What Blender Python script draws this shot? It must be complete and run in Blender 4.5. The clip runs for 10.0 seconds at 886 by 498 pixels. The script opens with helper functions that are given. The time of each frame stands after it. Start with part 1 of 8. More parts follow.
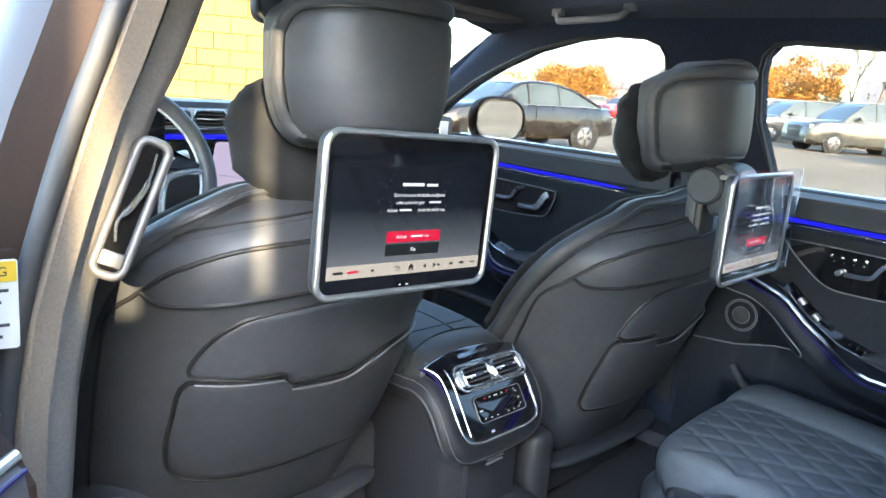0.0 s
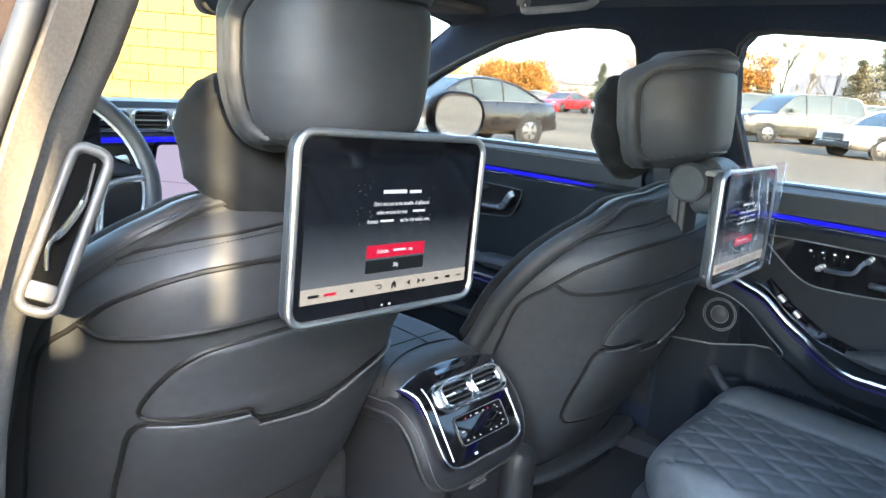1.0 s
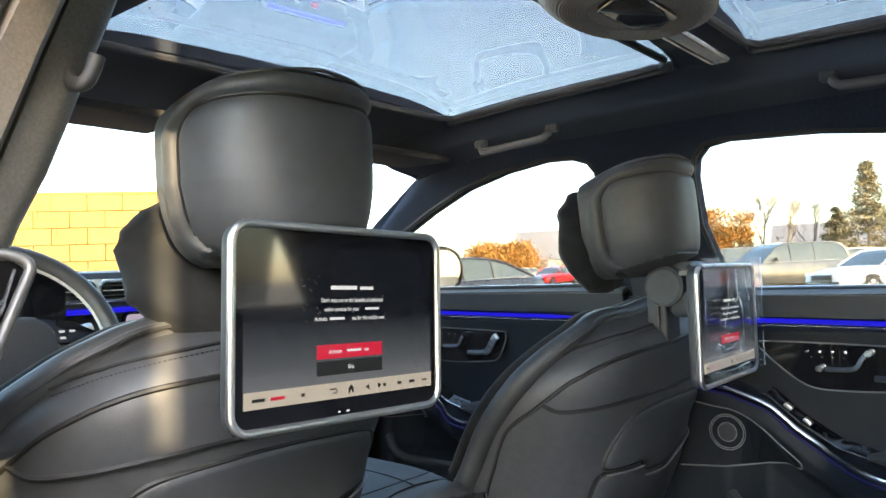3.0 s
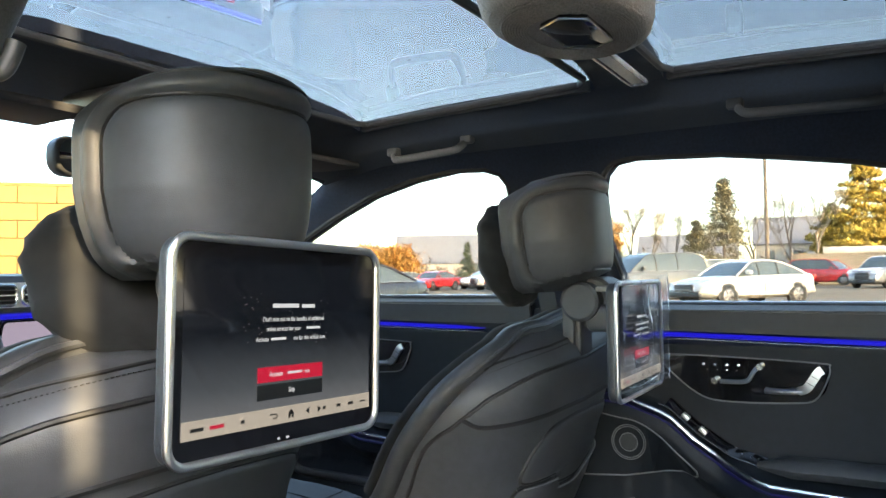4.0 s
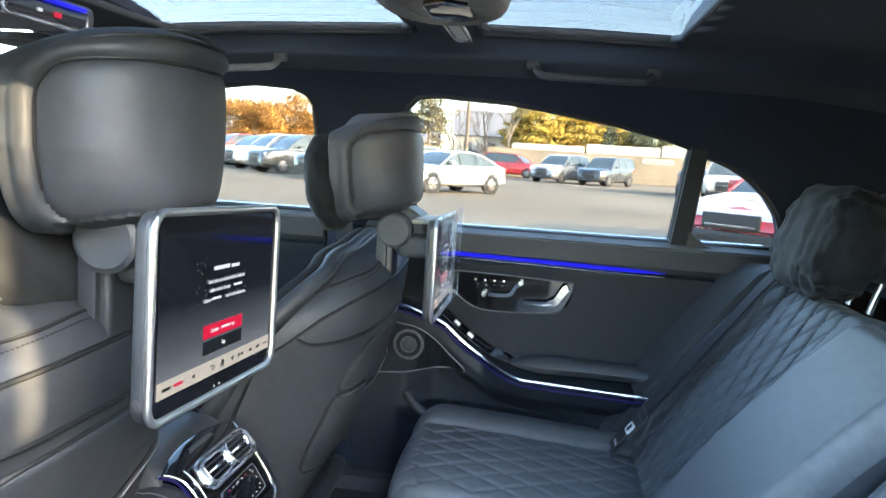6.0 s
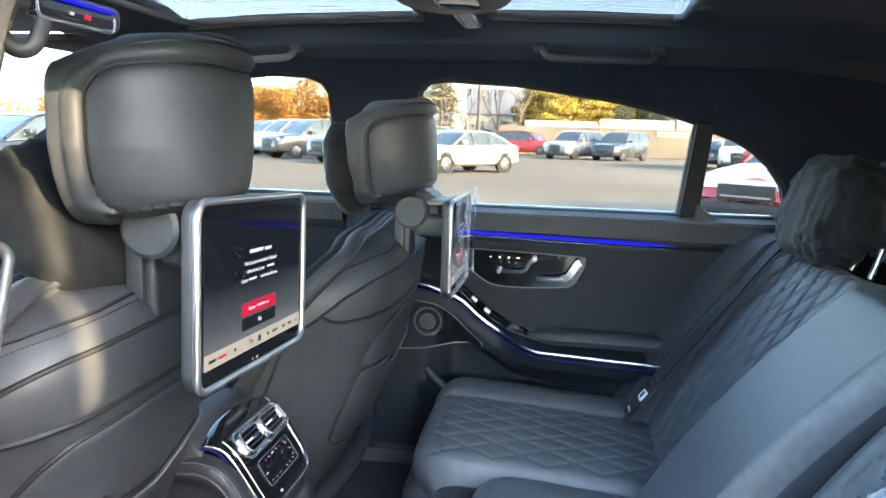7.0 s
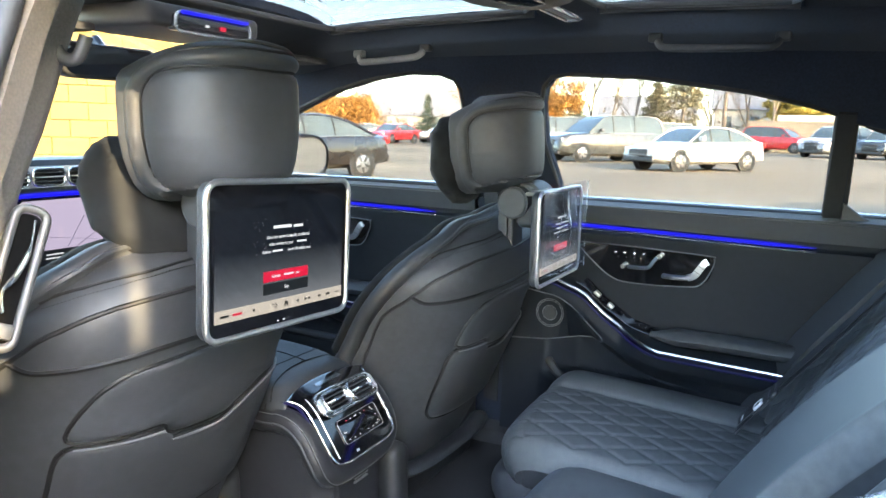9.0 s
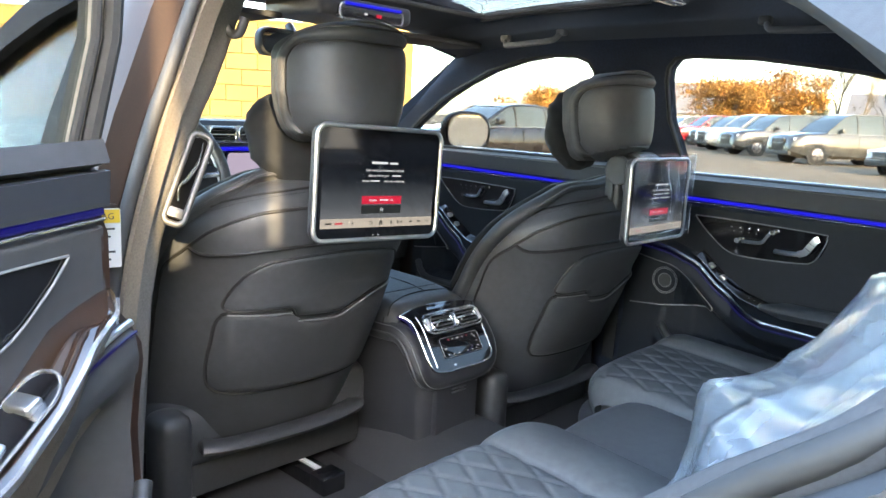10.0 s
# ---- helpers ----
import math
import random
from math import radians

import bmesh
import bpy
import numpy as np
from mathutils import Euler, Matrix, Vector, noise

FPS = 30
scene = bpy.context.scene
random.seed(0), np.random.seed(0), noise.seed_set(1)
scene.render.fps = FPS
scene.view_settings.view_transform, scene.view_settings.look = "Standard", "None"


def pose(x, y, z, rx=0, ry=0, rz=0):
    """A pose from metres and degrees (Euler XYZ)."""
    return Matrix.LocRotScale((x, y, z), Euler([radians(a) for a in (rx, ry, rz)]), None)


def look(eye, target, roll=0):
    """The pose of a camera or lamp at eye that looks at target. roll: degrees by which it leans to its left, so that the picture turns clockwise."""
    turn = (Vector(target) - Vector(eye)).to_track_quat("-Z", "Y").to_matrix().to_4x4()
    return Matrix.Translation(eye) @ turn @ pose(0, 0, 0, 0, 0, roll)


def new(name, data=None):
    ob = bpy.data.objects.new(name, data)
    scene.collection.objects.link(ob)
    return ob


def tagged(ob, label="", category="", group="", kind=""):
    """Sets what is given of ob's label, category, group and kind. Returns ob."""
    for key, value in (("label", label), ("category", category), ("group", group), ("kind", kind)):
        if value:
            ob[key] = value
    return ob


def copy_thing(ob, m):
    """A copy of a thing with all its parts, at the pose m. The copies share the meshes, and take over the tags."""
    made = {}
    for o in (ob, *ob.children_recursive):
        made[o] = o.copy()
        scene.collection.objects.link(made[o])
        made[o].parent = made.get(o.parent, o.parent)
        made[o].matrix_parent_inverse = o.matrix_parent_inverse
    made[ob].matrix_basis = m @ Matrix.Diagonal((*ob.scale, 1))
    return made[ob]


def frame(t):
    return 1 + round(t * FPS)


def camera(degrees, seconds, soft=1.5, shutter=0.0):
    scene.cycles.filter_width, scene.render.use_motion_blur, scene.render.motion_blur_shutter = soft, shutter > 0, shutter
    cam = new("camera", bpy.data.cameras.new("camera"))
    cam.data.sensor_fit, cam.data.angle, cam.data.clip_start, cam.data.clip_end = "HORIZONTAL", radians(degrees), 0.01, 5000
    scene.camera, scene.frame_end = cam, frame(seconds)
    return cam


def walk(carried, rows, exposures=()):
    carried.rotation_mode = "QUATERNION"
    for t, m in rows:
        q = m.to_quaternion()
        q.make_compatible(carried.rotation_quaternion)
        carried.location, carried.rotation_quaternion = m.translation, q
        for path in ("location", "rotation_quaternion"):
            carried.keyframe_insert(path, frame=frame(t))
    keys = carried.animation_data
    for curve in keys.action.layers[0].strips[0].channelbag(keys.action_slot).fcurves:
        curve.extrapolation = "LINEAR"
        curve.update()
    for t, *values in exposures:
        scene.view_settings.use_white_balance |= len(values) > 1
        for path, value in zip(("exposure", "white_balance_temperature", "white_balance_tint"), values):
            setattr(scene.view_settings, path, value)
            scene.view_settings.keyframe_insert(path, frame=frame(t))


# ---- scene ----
cam = camera(60.8, 10.0)
PATH = [
    (0, (-1.035, 0.008, 1.197), (0.394, 1.342, 0.776), 4.9),
    (0.5, (-1.018, 0.094, 1.18), (0.47, 1.359, 0.747), 5.1),
    (1, (-0.986, 0.117, 1.19), (0.537, 1.343, 0.771), 4.2),
    (1.5, (-0.962, 0.117, 1.196), (0.582, 1.331, 0.821), 2.5),
    (2, (-0.956, 0.112, 1.202), (0.588, 1.354, 0.927), 0.3),
    (2.2, (-0.949, 0.114, 1.186), (0.6, 1.365, 0.994), -0.2),
    (3.3, (-0.93, 0.091, 1.071), (0.642, 1.323, 1.194), -1.7),
    (3.5, (-0.937, 0.127, 1.081), (0.682, 1.296, 1.196), -1.7),
    (4, (-0.949, 0.169, 1.102), (0.782, 1.168, 1.173), -0.9),
    (4.5, (-0.934, 0.257, 1.105), (0.934, 0.97, 1.081), 0.5),
    (5, (-0.964, 0.301, 1.126), (0.979, 0.758, 0.992), 1.7),
    (5.5, (-1.034, 0.323, 1.169), (0.932, 0.62, 0.951), 2.2),
    (5.7, (-1.08, 0.335, 1.196), (0.889, 0.6, 0.968), 3.6),
    (7, (-1.202, 0.325, 1.21), (0.752, 0.633, 0.917), 1.7),
    (7.5, (-1.211, 0.32, 1.21), (0.732, 0.689, 0.912), 1.5),
    (8, (-1.218, 0.287, 1.212), (0.7, 0.766, 0.913), 1.4),
    (8.5, (-1.181, 0.166, 1.224), (0.679, 0.837, 0.922), 1.2),
    (9, (-1.178, 0.033, 1.209), (0.585, 0.922, 0.893), 1.4),
    (9.5, (-1.224, -0.092, 1.191), (0.394, 1.034, 0.857), 2.1),
    (10, (-1.276, -0.316, 1.165), (0.166, 1.026, 0.813), 2.9),
]
EXPOSURE = 5.27
walk(cam, [(t, look(eye, target, roll)) for t, eye, target, roll in PATH],
     exposures=[(0.0, EXPOSURE + 0.24, 6050, 8), (2.0, EXPOSURE + 0.22, 6050, 8), (3.5, EXPOSURE - 0.38, 6900, 8), (5.0, EXPOSURE - 0.12, 5950, 8), (5.6, EXPOSURE + 0.10, 6000, 8),
                (8.0, EXPOSURE + 0.16, 6300, 8), (9.3, EXPOSURE + 0.20, 6300, 8), (10.0, EXPOSURE - 0.06, 6550, 9)])

# ---- light ----
world = bpy.data.worlds.new("sky")
scene.world = world
world.use_nodes = True
wn = world.node_tree.nodes
sky = wn.new("ShaderNodeTexSky")
sky.sky_type = "NISHITA"
sky.sun_disc = False
SUN_FROM = Vector((-0.530, -0.848, 0.315)).normalized()
sky.sun_elevation = math.asin(SUN_FROM.z)
sky.sun_rotation = math.atan2(SUN_FROM.x, SUN_FROM.y)
sky.air_density, sky.dust_density, sky.ozone_density = 1.0, 1.6, 1.0
world.node_tree.links.new(sky.outputs[0], wn["Background"].inputs[0])
wn["Background"].inputs[1].default_value = 0.15
sun_data = bpy.data.lights.new("sun", "SUN")
sun_data.energy, sun_data.angle, sun_data.color = 0.98, radians(0.3), (1.0, 0.76, 0.44)
sun = new("sun", sun_data)
sun.matrix_world = look(SUN_FROM * 50, (0, 0, 0))
SHOWN = 2.0 ** -EXPOSURE  # how strongly a lit display must glow to show at its own colour


# ---- materials ----
def mat(name, color, rough=0.5, metal=0.0, var=0.15, scale=30.0, bump=0.0, bump_scale=200.0, coat=0.0, sheen=0.0,
        spec=0.5, stain=0.0, stain_scale=3.0, flake=0.0, random_tone=0.0):
    m = bpy.data.materials.new(name)
    m.use_nodes = True
    nt = m.node_tree
    b = nt.nodes["Principled BSDF"]
    b.inputs["Roughness"].default_value = rough
    b.inputs["Metallic"].default_value = metal
    b.inputs["Coat Weight"].default_value = coat
    b.inputs["Coat Roughness"].default_value = 0.06
    b.inputs["Sheen Weight"].default_value = sheen
    b.inputs["Specular IOR Level"].default_value = spec
    tc = nt.nodes.new("ShaderNodeTexCoord")
    last = None
    dark = tuple(c * (1 - var) for c in color)
    light = tuple(min(1.0, c * (1 + var)) for c in color)
    n1 = nt.nodes.new("ShaderNodeTexNoise")
    n1.inputs["Scale"].default_value, n1.inputs["Detail"].default_value = scale, 6
    nt.links.new(tc.outputs["Object"], n1.inputs["Vector"])
    ramp = nt.nodes.new("ShaderNodeValToRGB")
    ramp.color_ramp.elements[0].position, ramp.color_ramp.elements[1].position = 0.3, 0.7
    ramp.color_ramp.elements[0].color, ramp.color_ramp.elements[1].color = (*dark, 1), (*light, 1)
    nt.links.new(n1.outputs["Fac"], ramp.inputs["Fac"])
    last = ramp.outputs["Color"]
    if stain:
        n2 = nt.nodes.new("ShaderNodeTexNoise")
        n2.inputs["Scale"].default_value, n2.inputs["Detail"].default_value = stain_scale, 8
        nt.links.new(tc.outputs["Object"], n2.inputs["Vector"])
        r2 = nt.nodes.new("ShaderNodeValToRGB")
        r2.color_ramp.elements[0].position, r2.color_ramp.elements[1].position = 0.35, 0.65
        r2.color_ramp.elements[0].color = (1 - stain, 1 - stain, 1 - stain, 1)
        r2.color_ramp.elements[1].color = (1, 1, 1, 1)
        nt.links.new(n2.outputs["Fac"], r2.inputs["Fac"])
        mx = nt.nodes.new("ShaderNodeMix")
        mx.data_type, mx.blend_type = "RGBA", "MULTIPLY"
        mx.inputs["Factor"].default_value = 1.0
        nt.links.new(last, mx.inputs[6])
        nt.links.new(r2.outputs["Color"], mx.inputs[7])
        last = mx.outputs[2]
    if random_tone:
        oi = nt.nodes.new("ShaderNodeObjectInfo")
        mr = nt.nodes.new("ShaderNodeMapRange")
        mr.inputs[3].default_value, mr.inputs[4].default_value = 1 - random_tone, 1 + random_tone
        nt.links.new(oi.outputs["Random"], mr.inputs[0])
        mx = nt.nodes.new("ShaderNodeMix")
        mx.data_type, mx.blend_type = "RGBA", "MULTIPLY"
        mx.inputs["Factor"].default_value = 1.0
        nt.links.new(last, mx.inputs[6])
        nt.links.new(mr.outputs[0], mx.inputs[7])
        last = mx.outputs[2]
    nt.links.new(last, b.inputs["Base Color"])
    # gloss varies a little with the grain
    rr = nt.nodes.new("ShaderNodeMapRange")
    rr.inputs[3].default_value, rr.inputs[4].default_value = max(0.0, rough - 0.06), min(1.0, rough + 0.06)
    nt.links.new(n1.outputs["Fac"], rr.inputs[0])
    if rough > 0.12:
        nt.links.new(rr.outputs[0], b.inputs["Roughness"])
    if bump:
        n3 = nt.nodes.new("ShaderNodeTexVoronoi")
        n3.inputs["Scale"].default_value = bump_scale
        nt.links.new(tc.outputs["Object"], n3.inputs["Vector"])
        bp = nt.nodes.new("ShaderNodeBump")
        bp.inputs["Strength"].default_value, bp.inputs["Distance"].default_value = bump, 0.002
        nt.links.new(n3.outputs["Distance"], bp.inputs["Height"])
        nt.links.new(bp.outputs[0], b.inputs["Normal"])
    return m


def glow(name, color, strength):
    m = bpy.data.materials.new(name)
    m.use_nodes = True
    b = m.node_tree.nodes["Principled BSDF"]
    b.inputs["Base Color"].default_value = (*[0.04 * c for c in color], 1)
    b.inputs["Roughness"].default_value = 0.3
    b.inputs["Emission Color"].default_value = (*color, 1)
    b.inputs["Emission Strength"].default_value = strength * SHOWN
    return m


def glass(name, tint, gloss=1.0, rough=0.0, film=0.0, wet=0.0):
    """Thin tinted pane: lets light straight through, with a Fresnel reflection."""
    m = bpy.data.materials.new(name)
    m.use_nodes = True
    nt = m.node_tree
    nt.nodes.remove(nt.nodes["Principled BSDF"])
    out = nt.nodes["Material Output"]
    tr = nt.nodes.new("ShaderNodeBsdfTransparent")
    tr.inputs[0].default_value = (*tint, 1)
    gl = nt.nodes.new("ShaderNodeBsdfGlossy")
    gl.inputs["Roughness"].default_value = rough
    fr = nt.nodes.new("ShaderNodeFresnel")
    fr.inputs[0].default_value = 1.45
    mul = nt.nodes.new("ShaderNodeMath")
    mul.operation = "MULTIPLY"
    mul.inputs[1].default_value = gloss
    nt.links.new(fr.outputs[0], mul.inputs[0])
    mix = nt.nodes.new("ShaderNodeMixShader")
    nt.links.new(mul.outputs[0], mix.inputs[0])
    nt.links.new(tr.outputs[0], mix.inputs[1])
    nt.links.new(gl.outputs[0], mix.inputs[2])
    last = mix.outputs[0]
    if film:
        df = nt.nodes.new("ShaderNodeBsdfDiffuse")
        df.inputs[0].default_value = (0.8, 0.85, 0.9, 1)
        n = nt.nodes.new("ShaderNodeTexNoise")
        n.inputs["Scale"].default_value, n.inputs["Detail"].default_value = 14, 8
        tc = nt.nodes.new("ShaderNodeTexCoord")
        nt.links.new(tc.outputs["Object"], n.inputs["Vector"])
        mr = nt.nodes.new("ShaderNodeMapRange")
        mr.inputs[1].default_value, mr.inputs[2].default_value = 0.45, 0.75
        mr.inputs[3].default_value, mr.inputs[4].default_value = 0.0, film
        nt.links.new(n.outputs["Fac"], mr.inputs[0])
        mx = nt.nodes.new("ShaderNodeMixShader")
        nt.links.new(mr.outputs[0], mx.inputs[0])
        nt.links.new(last, mx.inputs[1])
        nt.links.new(df.outputs[0], mx.inputs[2])
        last = mx.outputs[0]
    nt.links.new(last, out.inputs[0])
    return m


# LEATHER darkened for the closed doors, which stand in shade
DOORSKIN = mat("shaded_door_leather", (0.0095, 0.0120, 0.0165), 0.55, var=0.12, scale=60, spec=0.20, bump=0.10, bump_scale=900, stain=0.15, stain_scale=5)
RECESS = mat("black_recess", (0.003, 0.003, 0.003), 1.0, var=0.2, scale=200, spec=0.05)
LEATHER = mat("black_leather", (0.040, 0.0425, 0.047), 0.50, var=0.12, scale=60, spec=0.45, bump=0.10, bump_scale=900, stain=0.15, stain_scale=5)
# console body, roll and flap: base colour about half of LEATHER's, which the lid has
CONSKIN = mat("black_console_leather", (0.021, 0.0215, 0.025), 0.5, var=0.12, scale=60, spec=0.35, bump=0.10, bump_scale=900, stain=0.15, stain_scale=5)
GRIPMETAL = mat("dark_satin_metal", (0.26, 0.265, 0.275), 0.38, metal=1.0, var=0.06, scale=200)
LEATHER2 = mat("quilted_leather", (0.086, 0.091, 0.095), 0.44, var=0.15, scale=60, bump=0.15, bump_scale=1100, stain=0.15, stain_scale=6)
EDGE = mat("pale_edge_grey", (0.12, 0.123, 0.127), 0.45, var=0.1, scale=300)
SEAM = mat("black_thread", (0.005, 0.005, 0.005), 0.6, var=0.2, scale=400)
# black suede; the blue in its base imitates a veil of haze
SUEDE = mat("haze_tinted_suede_lining", (0.014, 0.021, 0.039), 0.95, var=0.3, scale=180, sheen=0.05, bump=0.1, bump_scale=1500, stain=0.25, stain_scale=4)
PILLOW = mat("charcoal_suede", (0.0135, 0.0145, 0.0155), 0.9, spec=0.2, var=0.35, scale=25, sheen=0.03, stain=0.3, stain_scale=9)
DASHSKIN = mat("dark_dash_leather", (0.032, 0.034, 0.038), 0.5, var=0.12, scale=80, bump=0.1, bump_scale=900)
# pale pillar cloth; the beige tint is the warm sun put into its colour
TRIM = mat("sun_warmed_pillar_cloth", (0.125, 0.106, 0.084), 0.85, var=0.18, scale=300, bump=0.15, bump_scale=1300, stain=0.12)
# door frame lining, lightened and warmed in place of the sun falling on it
FRAMELINE = mat("sun_warmed_frame_lining", (0.17, 0.152, 0.128), 0.7, var=0.12, scale=200, bump=0.08, bump_scale=900)
TRIMDARK = mat("dark_pillar_cloth", (0.036, 0.036, 0.038), 0.85, var=0.2, scale=300, bump=0.12, bump_scale=1300)
PLASTIC = mat("black_plastic", (0.025, 0.026, 0.028), 0.5, var=0.15, scale=150, bump=0.1, bump_scale=1500)
GLOSS = mat("piano_black", (0.006, 0.006, 0.007), 0.05, var=0.1, scale=40, coat=0.5)
CHROME = mat("satin_chrome", (0.62, 0.63, 0.64), 0.18, metal=0.85, var=0.05, scale=90)
POLISHED = mat("polished_metal", (0.62, 0.61, 0.60), 0.36, metal=1.0, var=0.05, scale=60)
BRUSHED = mat("brushed_aluminium", (0.70, 0.71, 0.72), 0.30, metal=0.6, var=0.12, scale=200)
CARPET = mat("black_carpet", (0.020, 0.020, 0.022), 1.0, var=0.5, scale=500, bump=0.6, bump_scale=700, stain=0.2)
RUBBER = mat("black_rubber", (0.02, 0.02, 0.02), 0.7, var=0.2, scale=120)
PAINT = mat("brown_metallic_paint", (0.020, 0.0105, 0.007), 0.5, metal=0.0, var=0.25, scale=600, spec=0.3, coat=0.05, stain=0.15, stain_scale=6)
WEBBING = mat("black_webbing", (0.019, 0.020, 0.022), 0.75, var=0.3, scale=500, bump=0.3, bump_scale=800)
LED = glow("blue_light_strip", (0.02, 0.015, 1.0), 0.8)
LEDDIM = glow("dim_blue_light_strip", (0.04, 0.03, 0.8), 0.16)
LEDSOFT = glow("soft_blue_light_strip", (0.05, 0.03, 0.6), 0.10)
WINDOW = glass("tinted_side_glass", (0.40, 0.402, 0.395), 0.15)
CLEAR = glass("clear_glass", (0.92, 0.95, 0.93), 0.8)
SCREEN = glass("tinted_windscreen", (0.235, 0.245, 0.235), 0.6)
ROOFGLASS = glass("wet_roof_glass", (0.085, 0.084, 0.083), 0.6, film=0.05)
FILM = glass("clear_plastic_film", (0.86, 0.90, 0.94), 1.0, rough=0.10, film=0.25)


def milky(name):
    """Thin translucent plastic: part clear, part white scatter, with a soft gloss."""
    m = bpy.data.materials.new(name)
    m.use_nodes = True
    nt = m.node_tree
    nt.nodes.remove(nt.nodes["Principled BSDF"])
    tr, tl, df, gl = (nt.nodes.new("ShaderNodeBsdf" + k) for k in ("Transparent", "Translucent", "Diffuse", "Glossy"))
    tr.inputs[0].default_value = (0.90, 0.93, 0.97, 1)
    tl.inputs[0].default_value = df.inputs[0].default_value = (0.66, 0.74, 0.84, 1)
    gl.inputs["Roughness"].default_value = 0.14
    nz = nt.nodes.new("ShaderNodeTexNoise")
    nz.inputs["Scale"].default_value, nz.inputs["Detail"].default_value = 9, 7
    tc = nt.nodes.new("ShaderNodeTexCoord")
    nt.links.new(tc.outputs["Object"], nz.inputs["Vector"])
    mr = nt.nodes.new("ShaderNodeMapRange")
    mr.inputs[1].default_value, mr.inputs[2].default_value, mr.inputs[3].default_value, mr.inputs[4].default_value = 0.35, 0.7, 0.16, 0.44
    nt.links.new(nz.outputs["Fac"], mr.inputs[0])
    m1, m2, m3 = (nt.nodes.new("ShaderNodeMixShader") for _ in range(3))
    m1.inputs[0].default_value = 0.5
    nt.links.new(tl.outputs[0], m1.inputs[1])
    nt.links.new(df.outputs[0], m1.inputs[2])
    nt.links.new(mr.outputs[0], m2.inputs[0])
    nt.links.new(tr.outputs[0], m2.inputs[1])
    nt.links.new(m1.outputs[0], m2.inputs[2])
    fr = nt.nodes.new("ShaderNodeFresnel")
    fr.inputs[0].default_value = 1.5
    nt.links.new(fr.outputs[0], m3.inputs[0])
    nt.links.new(m2.outputs[0], m3.inputs[1])
    nt.links.new(gl.outputs[0], m3.inputs[2])
    nt.links.new(m3.outputs[0], nt.nodes["Material Output"].inputs[0])
    return m


BAGFILM = milky("milky_plastic_film")


# ---- mesh helpers ----
def link(name, bm, material, parent=None, label="", angle=38):
    me = bpy.data.meshes.new(name)
    bm.normal_update()
    bm.to_mesh(me)
    bm.free()
    me.materials.append(material)
    for p in me.polygons:
        p.use_smooth = True
    me.set_sharp_from_angle(angle=radians(angle))
    ob = new(name, me)
    if parent is not None:
        ob.parent = parent
    if label:
        ob["label"] = label
    return ob


def part(name, bm, material, parent, label="", angle=38):
    """One mesh under a thing or under a part, made in its parent's coordinates."""
    return link(name, bm, material, parent, label, angle)


def thing(name, label, category, group="", kind="", m=None):
    ob = new(name)
    ob.empty_display_size = 0.05
    if m is not None:
        ob.matrix_basis = m
    return tagged(ob, label, category, group, kind)


def single(name, bm, material, label, category, group="", kind="", angle=38):
    return tagged(link(name, bm, material, None, "", angle), label, category, group, kind)


def join(*bms):
    out = bmesh.new()
    for b in bms:
        me = bpy.data.meshes.new("tmp")
        b.to_mesh(me)
        b.free()
        out.from_mesh(me)
        bpy.data.meshes.remove(me)
    return out


def box(x0, x1, y0, y1, z0, z1, bevel=0.0, seg=2, m=None):
    bm = bmesh.new()
    bmesh.ops.create_cube(bm, size=1)
    for v in bm.verts:
        v.co = Vector((x0 + (v.co.x + 0.5) * (x1 - x0), y0 + (v.co.y + 0.5) * (y1 - y0), z0 + (v.co.z + 0.5) * (z1 - z0)))
    if bevel:
        bmesh.ops.bevel(bm, geom=bm.edges[:], offset=bevel, segments=seg, profile=0.6, affect="EDGES", clamp_overlap=True)
    if m is not None:
        bm.transform(m)
    return bm


def smooth(points, n=8, closed=False):
    """Catmull-Rom curve through points."""
    P = [Vector(p) for p in points]
    out, k = [], len(P)
    for i in range(k if closed else k - 1):
        if closed:
            a, b, c, d = P[(i - 1) % k], P[i], P[(i + 1) % k], P[(i + 2) % k]
        else:
            a, b, c, d = P[max(i - 1, 0)], P[i], P[i + 1], P[min(i + 2, k - 1)]
        for j in range(n):
            t = j / n
            out.append(0.5 * ((2 * b) + (c - a) * t + (2 * a - 5 * b + 4 * c - d) * t * t + (3 * b - a - 3 * c + d) * t ** 3))
    if not closed:
        out.append(P[-1])
    return out


def loft(rings, caps=True, closed=True):
    bm = bmesh.new()
    V = [[bm.verts.new(p) for p in r] for r in rings]
    n = len(V[0])
    for a, b in zip(V, V[1:]):
        for i in range(n if closed else n - 1):
            j = (i + 1) % n
            bm.faces.new((a[i], a[j], b[j], b[i]))
    if caps and closed:
        bm.faces.new(V[0][::-1])
        bm.faces.new(V[-1])
    bmesh.ops.recalc_face_normals(bm, faces=bm.faces[:])
    return bm


